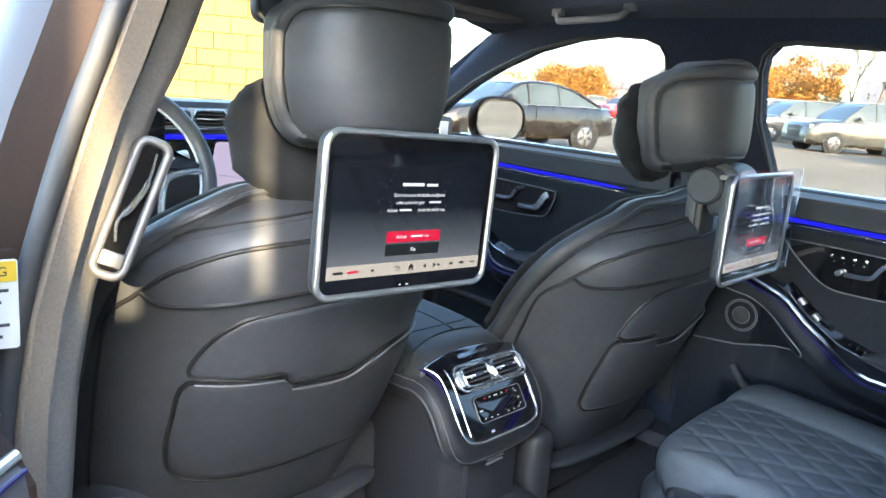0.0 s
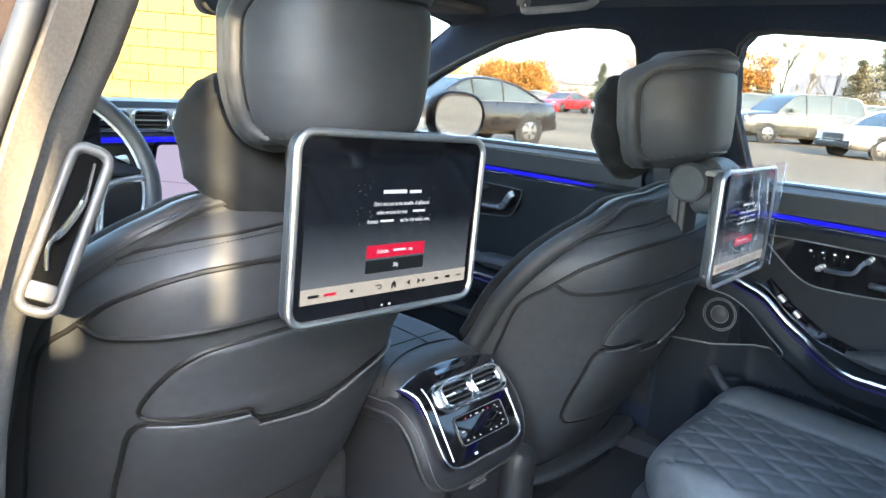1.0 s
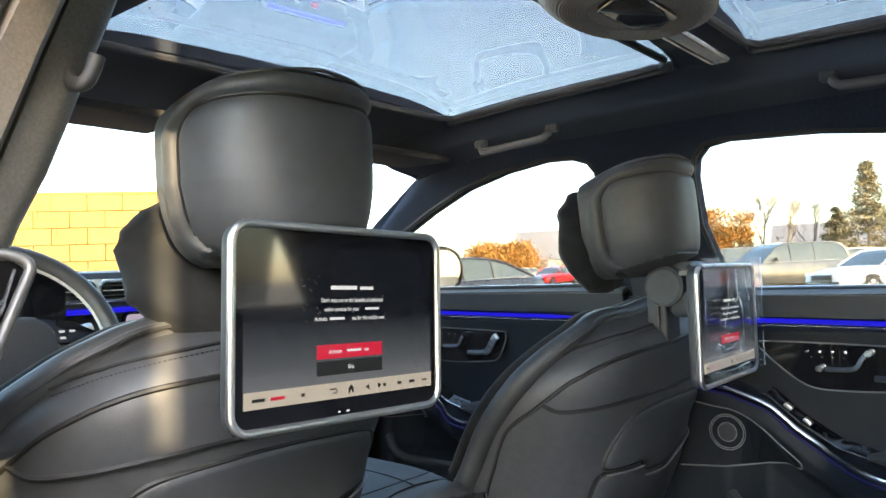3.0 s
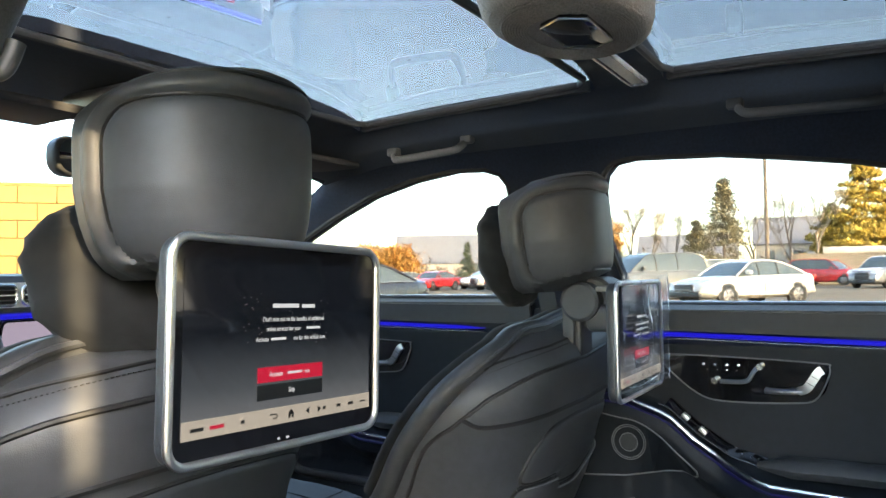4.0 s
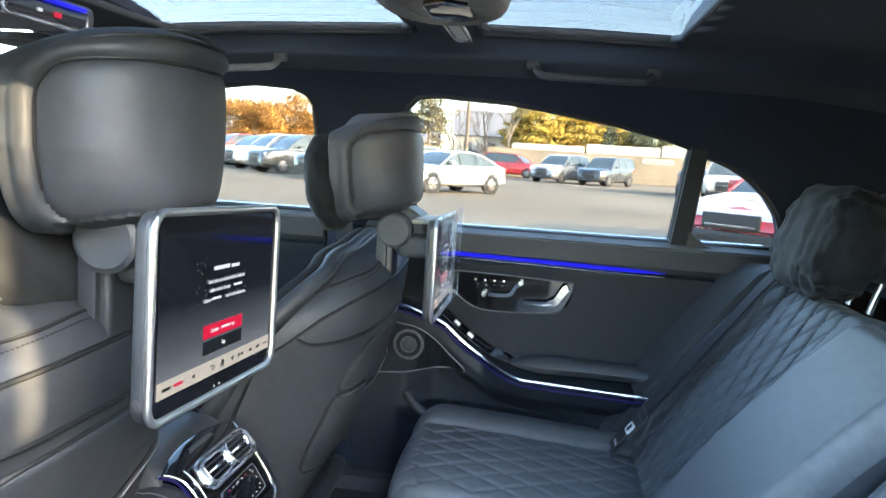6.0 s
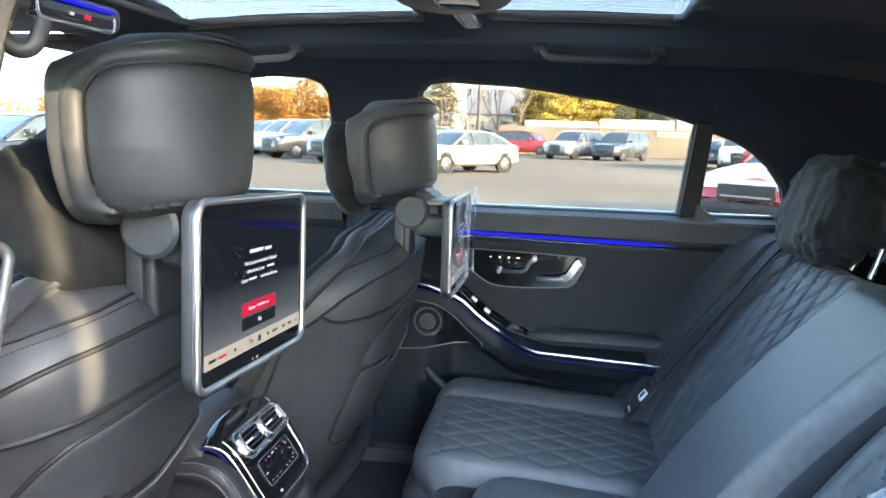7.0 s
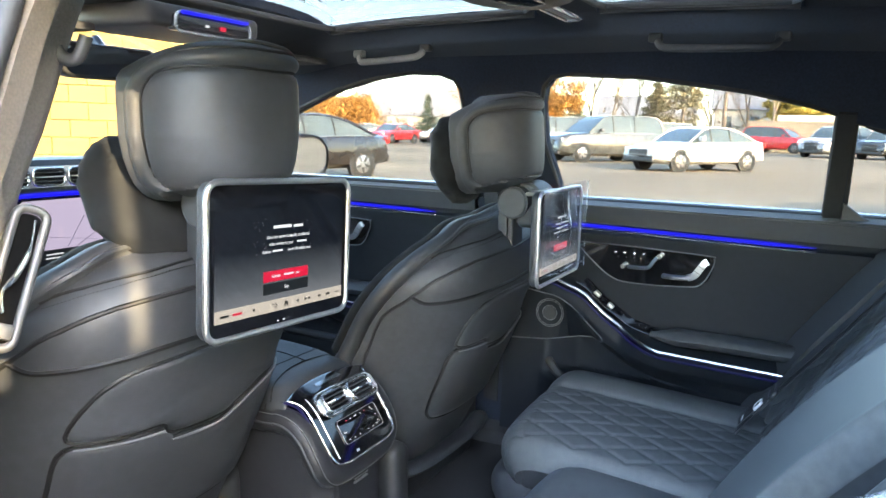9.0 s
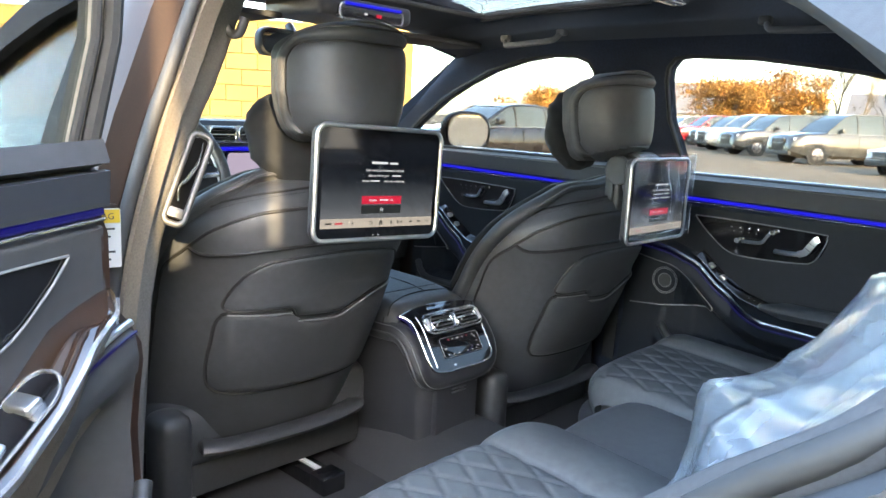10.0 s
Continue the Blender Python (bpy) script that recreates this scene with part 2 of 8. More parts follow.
def tube(path, r, n=8, closed=False, flat=1.0, up=None):
    """Sweep a round (or flattened) section along a path. r: one radius, or one for each point."""
    P = [Vector(p) for p in path]
    k = len(P)
    R = r if isinstance(r, (list, tuple)) else [r] * k
    rings, side = [], None
    for i in range(k):
        if closed:
            d = P[(i + 1) % k] - P[i - 1]
        else:
            d = P[min(i + 1, k - 1)] - P[max(i - 1, 0)]
        d.normalize()
        if up is not None:
            side = d.cross(Vector(up)).normalized()
        elif side is None:
            side = d.orthogonal().normalized()
        else:
            side = (side - d * side.dot(d)).normalized()
        other = d.cross(side)
        rings.append([P[i] + (side * math.cos(a) + other * math.sin(a) * flat) * R[i]
                      for a in (2 * math.pi * j / n for j in range(n))])
    if closed:
        rings.append(rings[0])
        bm = loft(rings, caps=False)
        bmesh.ops.remove_doubles(bm, verts=bm.verts[:], dist=1e-6)
        return bm
    return loft(rings)


def ribbon(path, width, thick, across):
    """Flat strip along a path; across: its width's direction, one or one for each point."""
    P = [Vector(p) for p in path]
    k = len(P)
    rings = []
    for i in range(k):
        d = (P[min(i + 1, k - 1)] - P[max(i - 1, 0)]).normalized()
        a = Vector(across[i] if isinstance(across, list) else across).normalized()
        a = (a - d * a.dot(d)).normalized()
        nrm = d.cross(a)
        w, h = a * width / 2, nrm * thick / 2
        rings.append([P[i] - w - h, P[i] + w - h, P[i] + w + h, P[i] - w + h])
    return loft(rings)


def plate(outline, thick, bevel=0.0, seg=2, m=None):
    """Flat plate: an outline in x, y, its top at z = 0, thick downwards."""
    bm = bmesh.new()
    top = [bm.verts.new((p[0], p[1], 0)) for p in outline]
    f = bm.faces.new(top)
    f.normal_update()
    if f.normal.z < 0:
        f.normal_flip()
    ret = bmesh.ops.extrude_face_region(bm, geom=[f])
    for v in ret["geom"]:
        if isinstance(v, bmesh.types.BMVert):
            v.co.z -= thick
    if f.is_valid and f.normal.z < 0:
        pass
    bmesh.ops.recalc_face_normals(bm, faces=bm.faces[:])
    if bevel:
        rim = [e for e in bm.edges if abs(e.verts[0].co.z - e.verts[1].co.z) < 1e-7]
        bmesh.ops.bevel(bm, geom=rim, offset=bevel, segments=seg, profile=0.6, affect="EDGES", clamp_overlap=True)
    if m is not None:
        bm.transform(m)
    return bm


def rounded(w, h, r, n=5):
    """Rounded rectangle about the origin."""
    out = []
    for cx, cy, a0 in ((w / 2 - r, h / 2 - r, 0), (-w / 2 + r, h / 2 - r, 90), (-w / 2 + r, -h / 2 + r, 180), (w / 2 - r, -h / 2 + r, 270)):
        for i in range(n + 1):
            a = radians(a0 + 90 * i / n)
            out.append((cx + r * math.cos(a), cy + r * math.sin(a)))
    return out


def disc(r, thick, n=24, bevel=0.0, m=None):
    return plate([(r * math.cos(2 * math.pi * i / n), r * math.sin(2 * math.pi * i / n)) for i in range(n)], thick, bevel, 2, m)


def sheet(f, nu, nv, thick=0.0):
    """Grid surface f(u, v), u and v in 0..1; thick: how far the back lies behind."""
    bm = bmesh.new()
    V = [[bm.verts.new(f(i / nu, j / nv)) for j in range(nv + 1)] for i in range(nu + 1)]
    for i in range(nu):
        for j in range(nv):
            bm.faces.new((V[i][j], V[i + 1][j], V[i + 1][j + 1], V[i][j + 1]))
    bm.normal_update()
    if thick:
        N = {v: v.normal.copy() for v in bm.verts}
        B = [[bm.verts.new(v.co - N[v] * thick) for v in row] for row in V]
        for i in range(nu):
            for j in range(nv):
                bm.faces.new((B[i][j], B[i][j + 1], B[i + 1][j + 1], B[i + 1][j]))
        edge = [(i, 0) for i in range(nu)] + [(nu, j) for j in range(nv)] + [(i, nv) for i in range(nu, 0, -1)] + [(0, j) for j in range(nv, 0, -1)]
        for a, b in zip(edge, edge[1:] + edge[:1]):
            bm.faces.new((V[a[0]][a[1]], B[a[0]][a[1]], B[b[0]][b[1]], V[b[0]][b[1]]))
        bmesh.ops.recalc_face_normals(bm, faces=bm.faces[:])
    return bm


def interp(x, xs, ys):
    return float(np.interp(x, xs, ys))


def holed(outline, holes, put, thick):
    """Wall with openings: outlines in (u, v), put(u, v, w) lays them into the place; w runs from 0 to thick."""
    flat = bmesh.new()
    edges = []
    for loop in [outline, *holes]:
        vs = [flat.verts.new((p[0], p[1], 0)) for p in loop]
        edges += [flat.edges.new((a, b)) for a, b in zip(vs, vs[1:] + vs[:1])]
    bmesh.ops.triangle_fill(flat, use_beauty=True, use_dissolve=False, edges=edges)
    bm = bmesh.new()
    flat.verts.ensure_lookup_table()
    A = [bm.verts.new(put(v.co.x, v.co.y, 0)) for v in flat.verts]
    B = [bm.verts.new(put(v.co.x, v.co.y, thick)) for v in flat.verts]
    for f in flat.faces:
        ids = [v.index for v in f.verts]
        bm.faces.new([A[i] for i in ids])
        bm.faces.new([B[i] for i in reversed(ids)])
    for e in flat.edges:
        if len(e.link_faces) == 1:
            i, j = e.verts[0].index, e.verts[1].index
            bm.faces.new((A[i], A[j], B[j], B[i]))
    flat.free()
    bmesh.ops.recalc_face_normals(bm, faces=bm.faces[:])
    return bm


def text_mesh(name, body, size, material, parent, m, extrude=0.0003, align="CENTER"):
    cu = bpy.data.curves.new(name, "FONT")
    cu.body, cu.size, cu.align_x, cu.align_y, cu.extrude = body, size, align, "CENTER", extrude
    tmp = bpy.data.objects.new("tmp", cu)
    scene.collection.objects.link(tmp)
    me = bpy.data.meshes.new_from_object(tmp.evaluated_get(bpy.context.evaluated_depsgraph_get()))
    bpy.data.objects.remove(tmp)
    bpy.data.curves.remove(cu)
    me.name = name
    me.materials.clear()
    me.materials.append(material)
    me.transform(m)
    ob = new(name, me)
    ob.parent = parent
    return ob


# ---- the large structure: ground, car shell ----
GROUNDM = mat("worn_lot_asphalt", (0.27, 0.22, 0.155), 0.95, spec=0.1, var=0.22, scale=3, bump=0.3, bump_scale=40, stain=0.35, stain_scale=0.12)


def ground_z(u, v):
    return Vector(((u - 0.5) * 1400, (v - 0.5) * 1400, 0.0))


single("ground", sheet(ground_z, 8, 8), GROUNDM, "pale weathered asphalt parking lot", "ground", kind="structure")


def xw(z):
    """Inner face of the side windows and pillars, leaning inwards with height."""
    return 0.80 - (z - 1.0) * 0.464


def roof_z(x, y):
    edge = interp(y, [-0.95, -0.5, -0.15, 0.3, 1.0, 1.25, 1.45], [1.30, 1.345, 1.378, 1.39, 1.388, 1.378, 1.35])
    crown = interp(y, [-0.95, 0.0, 0.55, 1.2, 1.45], [0.0, 0.012, 0.02, 0.0, -0.01])
    rise = interp(abs(x), [0.0, 0.30, 0.44, 0.48, 0.53, 0.60, 0.64], [0.088, 0.082, 0.07, 0.05, 0.024, 0.008, -0.002])
    return edge + crown * interp(abs(x), [0.4, 0.62], [1, 0]) + rise


FRONT_WIN = [(0.93, 1.045), (0.917, 1.20), (0.918, 1.312), (0.932, 1.336), (0.968, 1.350), (1.06, 1.354), (1.181, 1.340), (1.317, 1.310),
             (1.453, 1.262), (1.568, 1.214), (1.70, 1.145), (1.80, 1.085), (1.80, 1.045)]
REAR_WIN = [(0.665, 1.028), (0.70, 1.18), (0.695, 1.285), (0.685, 1.318), (0.662, 1.340), (0.62, 1.346), (0.445, 1.338), (0.322, 1.322),
            (0.20, 1.304), (0.078, 1.276), (0.025, 1.257), (0.036, 1.028)]
QUARTER_WIN = [(-0.012, 1.240), (-0.071, 1.223), (-0.12, 1.195), (-0.165, 1.158), (-0.200, 1.115), (-0.217, 1.075), (-0.217, 1.045), (-0.205, 1.032), (-0.010, 1.028)]
SIDE = [(-0.95, 1.0), (1.98, 1.0), (2.05, 1.05), (1.75, 1.20), (1.42, 1.37), (1.25, 1.405), (-0.15, 1.405), (-0.5, 1.365), (-0.95, 1.315)]


def side_put(sgn):
    return lambda u, v, w: Vector((sgn * (xw(v) + w), u, v))


single("wall_right", holed(SIDE, [FRONT_WIN, REAR_WIN, QUARTER_WIN], side_put(1), 0.05), SUEDE,
       "black suede pillar and window surround lining", "pillar lining", kind="structure", angle=30)


def window_pane(name, loop, sgn, label, glazing=None):
    ob = thing(name, label, "car window", kind="structure")
    pane = part("pane", holed(loop, [], lambda u, v, w: Vector((sgn * (xw(v) + 0.020 + w), u, v)), 0.004), glazing or WINDOW, ob, "tinted glass", 20)
    pane.visible_shadow = False
    inner = [Vector((sgn * (xw(v) + 0.002), u, v)) for u, v in loop]
    part("seal", tube(inner, 0.006, 6, closed=True), RUBBER, ob, "black rubber seal")
    return ob


window_pane("window_1", REAR_WIN, 1, "closed tinted rear door window looking on the lot")
window_pane("window_2", QUARTER_WIN, 1, "small fixed tinted quarter window behind a pillar")
window_pane("window_3", FRONT_WIN, 1, "closed front passenger window looking on the lot")

# dividing bar between rear window and quarter window
bar = [Vector((xw(z) - 0.004, interp(z, [1.0, 1.257], [0.018, 0.006]), z)) for z in np.linspace(1.0, 1.262, 8)]
single("pillar_bar", ribbon(bar, 0.036, 0.022, (0, 1, 0)), RUBBER, "matt black dividing bar between side panes", "window bar", kind="structure")
wedge = plate([(0.0, 0.0), (-0.080, 0.0), (-0.050, 0.012), (-0.004, 0.046)], 0.03, 0.003, 1)
wedge.transform(Matrix(((0, 0, 1, 0.796), (1, 0, 0, 0.0), (0, 1, 0, 1.018), (0, 0, 0, 1))))
single("corner_cover", wedge, PLASTIC, "black plastic triangular window corner cover", "window trim", kind="structure")

# ceiling: lining with two roof openings, one mesh
OPEN_X, FRONT_Y, BAR_Y, REAR_Y = 0.462, (0.635, 1.20), (0.505, 0.635), (0.10, 0.505)


def roof_patch(x0, x1, y0, y1, nx, ny):
    return sheet(lambda u, v: Vector((x0 + (x1 - x0) * u, y0 + (y1 - y0) * v, roof_z(x0 + (x1 - x0) * u, y0 + (y1 - y0) * v))), nx, ny)


def lip(x0, y0, x1, y1):
    """Upright face at an opening's edge, from the lining up to the glass."""
    def f(u, v):
        x, y = x0 + (x1 - x0) * u, y0 + (y1 - y0) * u
        return Vector((x, y, roof_z(x, y) + 0.020 * v))
    return sheet(f, 12, 2)


bits = [roof_patch(OPEN_X, 0.64, -0.95, 1.45, 14, 60), roof_patch(-0.64, -OPEN_X, -0.95, 1.45, 14, 60),
        roof_patch(-OPEN_X, OPEN_X, -0.95, REAR_Y[0], 24, 20), roof_patch(-OPEN_X, OPEN_X, BAR_Y[0], BAR_Y[1], 24, 4),
        roof_patch(-OPEN_X, OPEN_X, FRONT_Y[1], 1.45, 24, 8)]
for y0, y1 in (FRONT_Y, REAR_Y):
    bits += [lip(OPEN_X, y0, OPEN_X, y1), lip(-OPEN_X, y0, -OPEN_X, y1), lip(-OPEN_X, y0, OPEN_X, y0), lip(-OPEN_X, y1, OPEN_X, y1)]
ceil = join(*bits)
bmesh.ops.remove_doubles(ceil, verts=ceil.verts[:], dist=0.0005)
single("ceiling", ceil, SUEDE, "black suede roof lining with two glass openings", "ceiling", kind="structure", angle=50)

# outer roof skin, so that no light leaks over the lining
def skin(x0, x1, y0, y1, nx, ny):
    return sheet(lambda u, v: Vector((x0 + (x1 - x0) * u, y0 + (y1 - y0) * v, roof_z(x0 + (x1 - x0) * u, y0 + (y1 - y0) * v) + 0.024)), nx, ny)


roof_skin = join(skin(0.52, 0.69, -0.95, 1.50, 10, 40), skin(-0.69, -0.52, -0.95, 1.50, 10, 40), skin(-0.52, 0.52, -0.95, REAR_Y[0] - 0.06, 10, 12),
                 skin(-0.52, 0.52, BAR_Y[0] + 0.06, BAR_Y[1] - 0.06, 10, 3), skin(-0.52, 0.52, FRONT_Y[1] + 0.06, 1.5, 10, 5))
single("roof", roof_skin, PAINT, "brown metallic painted car roof", "car roof", kind="structure")

for i, (y0, y1) in enumerate((FRONT_Y, REAR_Y)):
    ob = thing(f"window_{4 + i}", "wet glass roof panel with rain drops" if i == 0 else "rear glass roof panel with rain drops", "sunroof", kind="structure")
    g = sheet(lambda u, v: Vector((-0.52 + 1.04 * u, y0 - 0.06 + (y1 - y0 + 0.12) * v,
                                   roof_z(-0.52 + 1.04 * u, y0 - 0.06 + (y1 - y0 + 0.12) * v) + 0.020)), 20, 12)
    pane = part("pane", g, ROOFGLASS, ob, "wet tinted glass")
    pane.visible_shadow = False
    loop = [(-OPEN_X, y0), (OPEN_X, y0), (OPEN_X, y1), (-OPEN_X, y1)]
    rim = [Vector((x * 0.975, y0 + 0.5 * (y1 - y0) + (y - 0.5 * (y0 + y1)) * 0.97, roof_z(x, y) + 0.010)) for x, y in loop]
    path = []
    for a, b in zip(rim, rim[1:] + rim[:1]):
        path += [a.lerp(b, t) for t in (0.04, 0.3, 0.6, 0.96)]
    part("frame", tube(path, 0.007, 8, closed=True), PLASTIC, ob, "black frame")
    for sgn in (1, -1):
        rail = [Vector((sgn * (OPEN_X - 0.004), y0 + (y1 - y0) * t, roof_z(OPEN_X, y0 + (y1 - y0) * t) + 0.006)) for t in np.linspace(0.02, 0.98, 9)]
        part("rail", ribbon(rail, 0.02, 0.012, (0, 0, 1)), PLASTIC, ob, "black blind guide rail")
    part("blind_edge", box(-OPEN_X - 0.004, -0.398, y0 + 0.004, y1 - 0.004, roof_z(OPEN_X, y0) + 0.004, roof_z(OPEN_X, y0) + 0.012, 0.003), SUEDE, ob, "edge of the rolled blind")
    # drops lying on the glass
    rnd = random.Random(40 + i)
    db = bmesh.new()
    for k in range(420):
        x, y = rnd.uniform(-0.44, 0.44), rnd.uniform(y0, y1)
        r = rnd.choice((0.0008, 0.001, 0.0014, 0.002)) * rnd.uniform(0.8, 1.4)
        z = roof_z(x, y) + 0.0205
        bmesh.ops.create_icosphere(db, subdivisions=1, radius=r, matrix=Matrix.Translation((x, y, z)) @ Matrix.Diagonal((1, rnd.uniform(1, 1.8), 0.45, 1)))
    drops = part("drops", db, CLEAR, ob, "rain drops")
    drops["kind"] = "stuff"
    drops.visible_shadow = False

# floor with the tunnel
def floor_f(u, v):
    x, y = -0.86 + 1.72 * u, -0.95 + 3.0 * v
    z = 0.335 + 0.11 * max(0.0, 1 - (abs(x) / 0.17) ** 4 if abs(x) < 0.17 else 0.0)
    return Vector((x, y, z + 0.004 * noise.noise((x * 9, y * 9, 0))))


single("floor", sheet(floor_f, 60, 60, 0.03), CARPET, "black carpeted car floor with a low tunnel", "floor", kind="structure", angle=60)


# side of the car behind the door panels, below the windows
def outer_side(sgn, y0, y1, name, label):
    prof = [(0.86, 1.0), (0.925, 0.93), (0.945, 0.80), (0.95, 0.62), (0.935, 0.45), (0.90, 0.30), (0.80, 0.26)]
    bm = loft([[Vector((sgn * x, y, z)) for x, z in prof] for y in np.linspace(y0, y1, 12)], caps=False, closed=False)
    bmesh.ops.solidify(bm, geom=bm.faces[:], thickness=0.012)
    single(name, bm, PAINT, label, "car body", kind="structure")


outer_side(1, -0.95, 2.06, "wall_outer_right", "brown metallic painted car flank")
outer_side(-1, 0.80, 2.06, "wall_outer_left", "brown metallic painted front flank")
outer_side(-1, -0.95, -0.28, "wall_outer_rear", "brown metallic painted rear flank")

# front bulkhead, rear shelf and the lower rear wall close the cabin
single("wall_front", box(-0.93, 0.93, 1.98, 2.05, 0.3, 1.0, 0.01), PLASTIC, "black bulkhead in front of the footwells", "bulkhead", kind="structure")
single("wall_rear", box(-0.9, 0.9, -0.97, -0.93, 0.3, 1.0, 0.01), CARPET, "dark rear bulkhead behind the seats", "bulkhead", kind="structure")
single("parcel_shelf", box(-0.78, 0.78, -0.95, -0.42, 0.95, 0.98, 0.008), SUEDE, "black suede rear parcel shelf", "shelf", kind="structure")
single("sill_right", box(0.69, 0.90, -0.95, 1.95, 0.28, 0.375, 0.015), TRIMDARK, "dark grey door sill trim", "sill", kind="structure")
single("sill_left", box(-0.93, -0.77, -0.30, 1.95, 0.28, 0.37, 0.015), PLASTIC, "black door sill below the open door", "sill", kind="structure")


def screen_glass(name, z0, z1, y0, y1, xb, xt, label, bow):
    ob = thing(name, label, "car window", kind="structure")
    def f(u, v):
        s = 2 * u - 1
        return Vector((s * (xb + (xt - xb) * v), y0 + (y1 - y0) * v + bow * (1 - s * s), z0 + (z1 - z0) * v + 0.02 * (1 - s * s) * v))
    pane = part("pane", sheet(f, 16, 10), SCREEN, ob, "tinted glass")
    pane.visible_shadow = False
    return ob


screen_glass("window_6", 1.03, 1.385, 1.98, 1.38, 0.80, 0.60, "wide front windscreen over the dashboard", 0.16)
screen_glass("window_7", 1.00, 1.335, -1.10, -0.80, 0.74, 0.60, "rear window above the parcel shelf", -0.05)

# left side: pillars, front window surround; the rear door stands open
LEFT_FRONT = [(0.90, 1.0), (1.98, 1.0), (2.05, 1.05), (1.75, 1.20), (1.42, 1.37), (1.25, 1.405), (0.90, 1.405)]
single("wall_left", holed(LEFT_FRONT, [FRONT_WIN], side_put(-1), 0.05), TRIMDARK, "dark cloth pillar lining by the driver", "pillar lining", kind="structure", angle=30)
window_pane("window_8", FRONT_WIN, -1, "closed driver window", glass("clear_side_glass", (0.86, 0.87, 0.85), 0.4))
LEFT_REAR = [(-0.95, 1.0), (-0.29, 1.0), (-0.285, 1.10), (-0.20, 1.205), (-0.08, 1.285), (0.10, 1.335), (0.40, 1.362), (0.86, 1.37), (0.86, 1.405), (-0.15, 1.405), (-0.5, 1.365), (-0.95, 1.315)]
single("wall_left_rear", holed(LEFT_REAR, [], side_put(-1), 0.06), PLASTIC, "dark lining of the rear roof pillar", "pillar lining", kind="structure", angle=30)


# ---- doors ----
def sweep_z(y):
    return interp(y, [-0.2, 0.05, 0.368, 0.451, 0.522, 0.58, 0.666, 0.75], [0.655, 0.662, 0.677, 0.700, 0.745, 0.795, 0.824, 0.835])


def card_x(y, z):
    """Inner face of a closed right door."""
    base = interp(z, [0.34, 0.45, 0.60, 0.80, 0.90, 0.944, 0.950, 0.966, 0.972, 0.995, 1.012, 1.03],
                  [0.755, 0.762, 0.770, 0.772, 0.770, 0.768, 0.778, 0.778, 0.766, 0.757, 0.770, 0.800])
    d = sweep_z(y) - z
    low = interp(d, [-0.012, 0.0, 0.018, 0.05, 0.10, 0.16, 0.24], [0.0, 0.012, 0.045, 0.050, 0.040, 0.030, 0.030])
    rest = interp(y, [-0.2, 0.0, 0.40, 0.47], [1, 1, 1, 0])
    pad = rest * interp(d, [-0.022, -0.008, 0.0, 0.02, 0.05, 0.075], [0, 0.035, 0.05, 0.05, 0.03, 0.0])
    pocket = interp(z, [0.36, 0.40, 0.52, 0.545, 0.56], [0.03, 0.045, 0.05, 0.045, 0.0]) * interp(y, [-0.1, 0.0, 0.62, 0.69], [0, 1, 1, 0])
    deep = interp(y, [0.22, 0.36, 0.60, 0.67], [0, 1, 1, 0]) * interp(d, [0.075, 0.11], [0, 1]) * interp(z, [0.55, 0.565], [0, 1])
    return base - low - pad - pocket + 0.055 * deep


def speaker(ob, P, sgn, y1):
    spk = [(0.79, 0.80), (0.735, 0.79), (0.69, 0.782), (0.645, 0.775), (0.60, 0.752), (0.555, 0.712), (0.522, 0.684), (0.516, 0.674), (0.525, 0.666), (0.60, 0.657), (0.70, 0.648), (0.79, 0.640)]
    spk = [(p.x, p.y) for p in smooth([(a, b, 0) for a, b in spk], 4)]
    bm = bmesh.new()
    bm.faces.new([bm.verts.new(P(card_x(a, b) - 0.005, a, b)) for a, b in spk if a <= y1])
    bmesh.ops.triangulate(bm, faces=bm.faces[:])
    bmesh.ops.solidify(bm, geom=bm.faces[:], thickness=0.004)
    part("speaker_grille", bm, DOORSKIN, ob, "perforated metal grille")
    part("grille_edge", tube([P(card_x(a, b) - 0.011, a, b) for a, b in spk if a <= y1 - 0.01], 0.0019, 6), EDGE, ob, "thin bright edge")
    rings = join(*[tube([P(0.714, 0.662 + r * math.cos(t), 0.728 + r * math.sin(t)) for t in np.linspace(0, 2 * math.pi, 24, endpoint=False)], 0.0011, 6, closed=True) for r in (0.020, 0.034, 0.038)])
    part("speaker_ring", rings, EDGE, ob, "dull metal speaker ring")
    dome = disc(0.018, 0.004, 20, 0.0015)
    dome.transform(Matrix.Translation(P(0.712, 0.662, 0.728)) @ Matrix.Rotation(radians(-90 * sgn), 4, "Y"))
    part("speaker_dome", dome, PLASTIC, ob, "black tweeter dome")


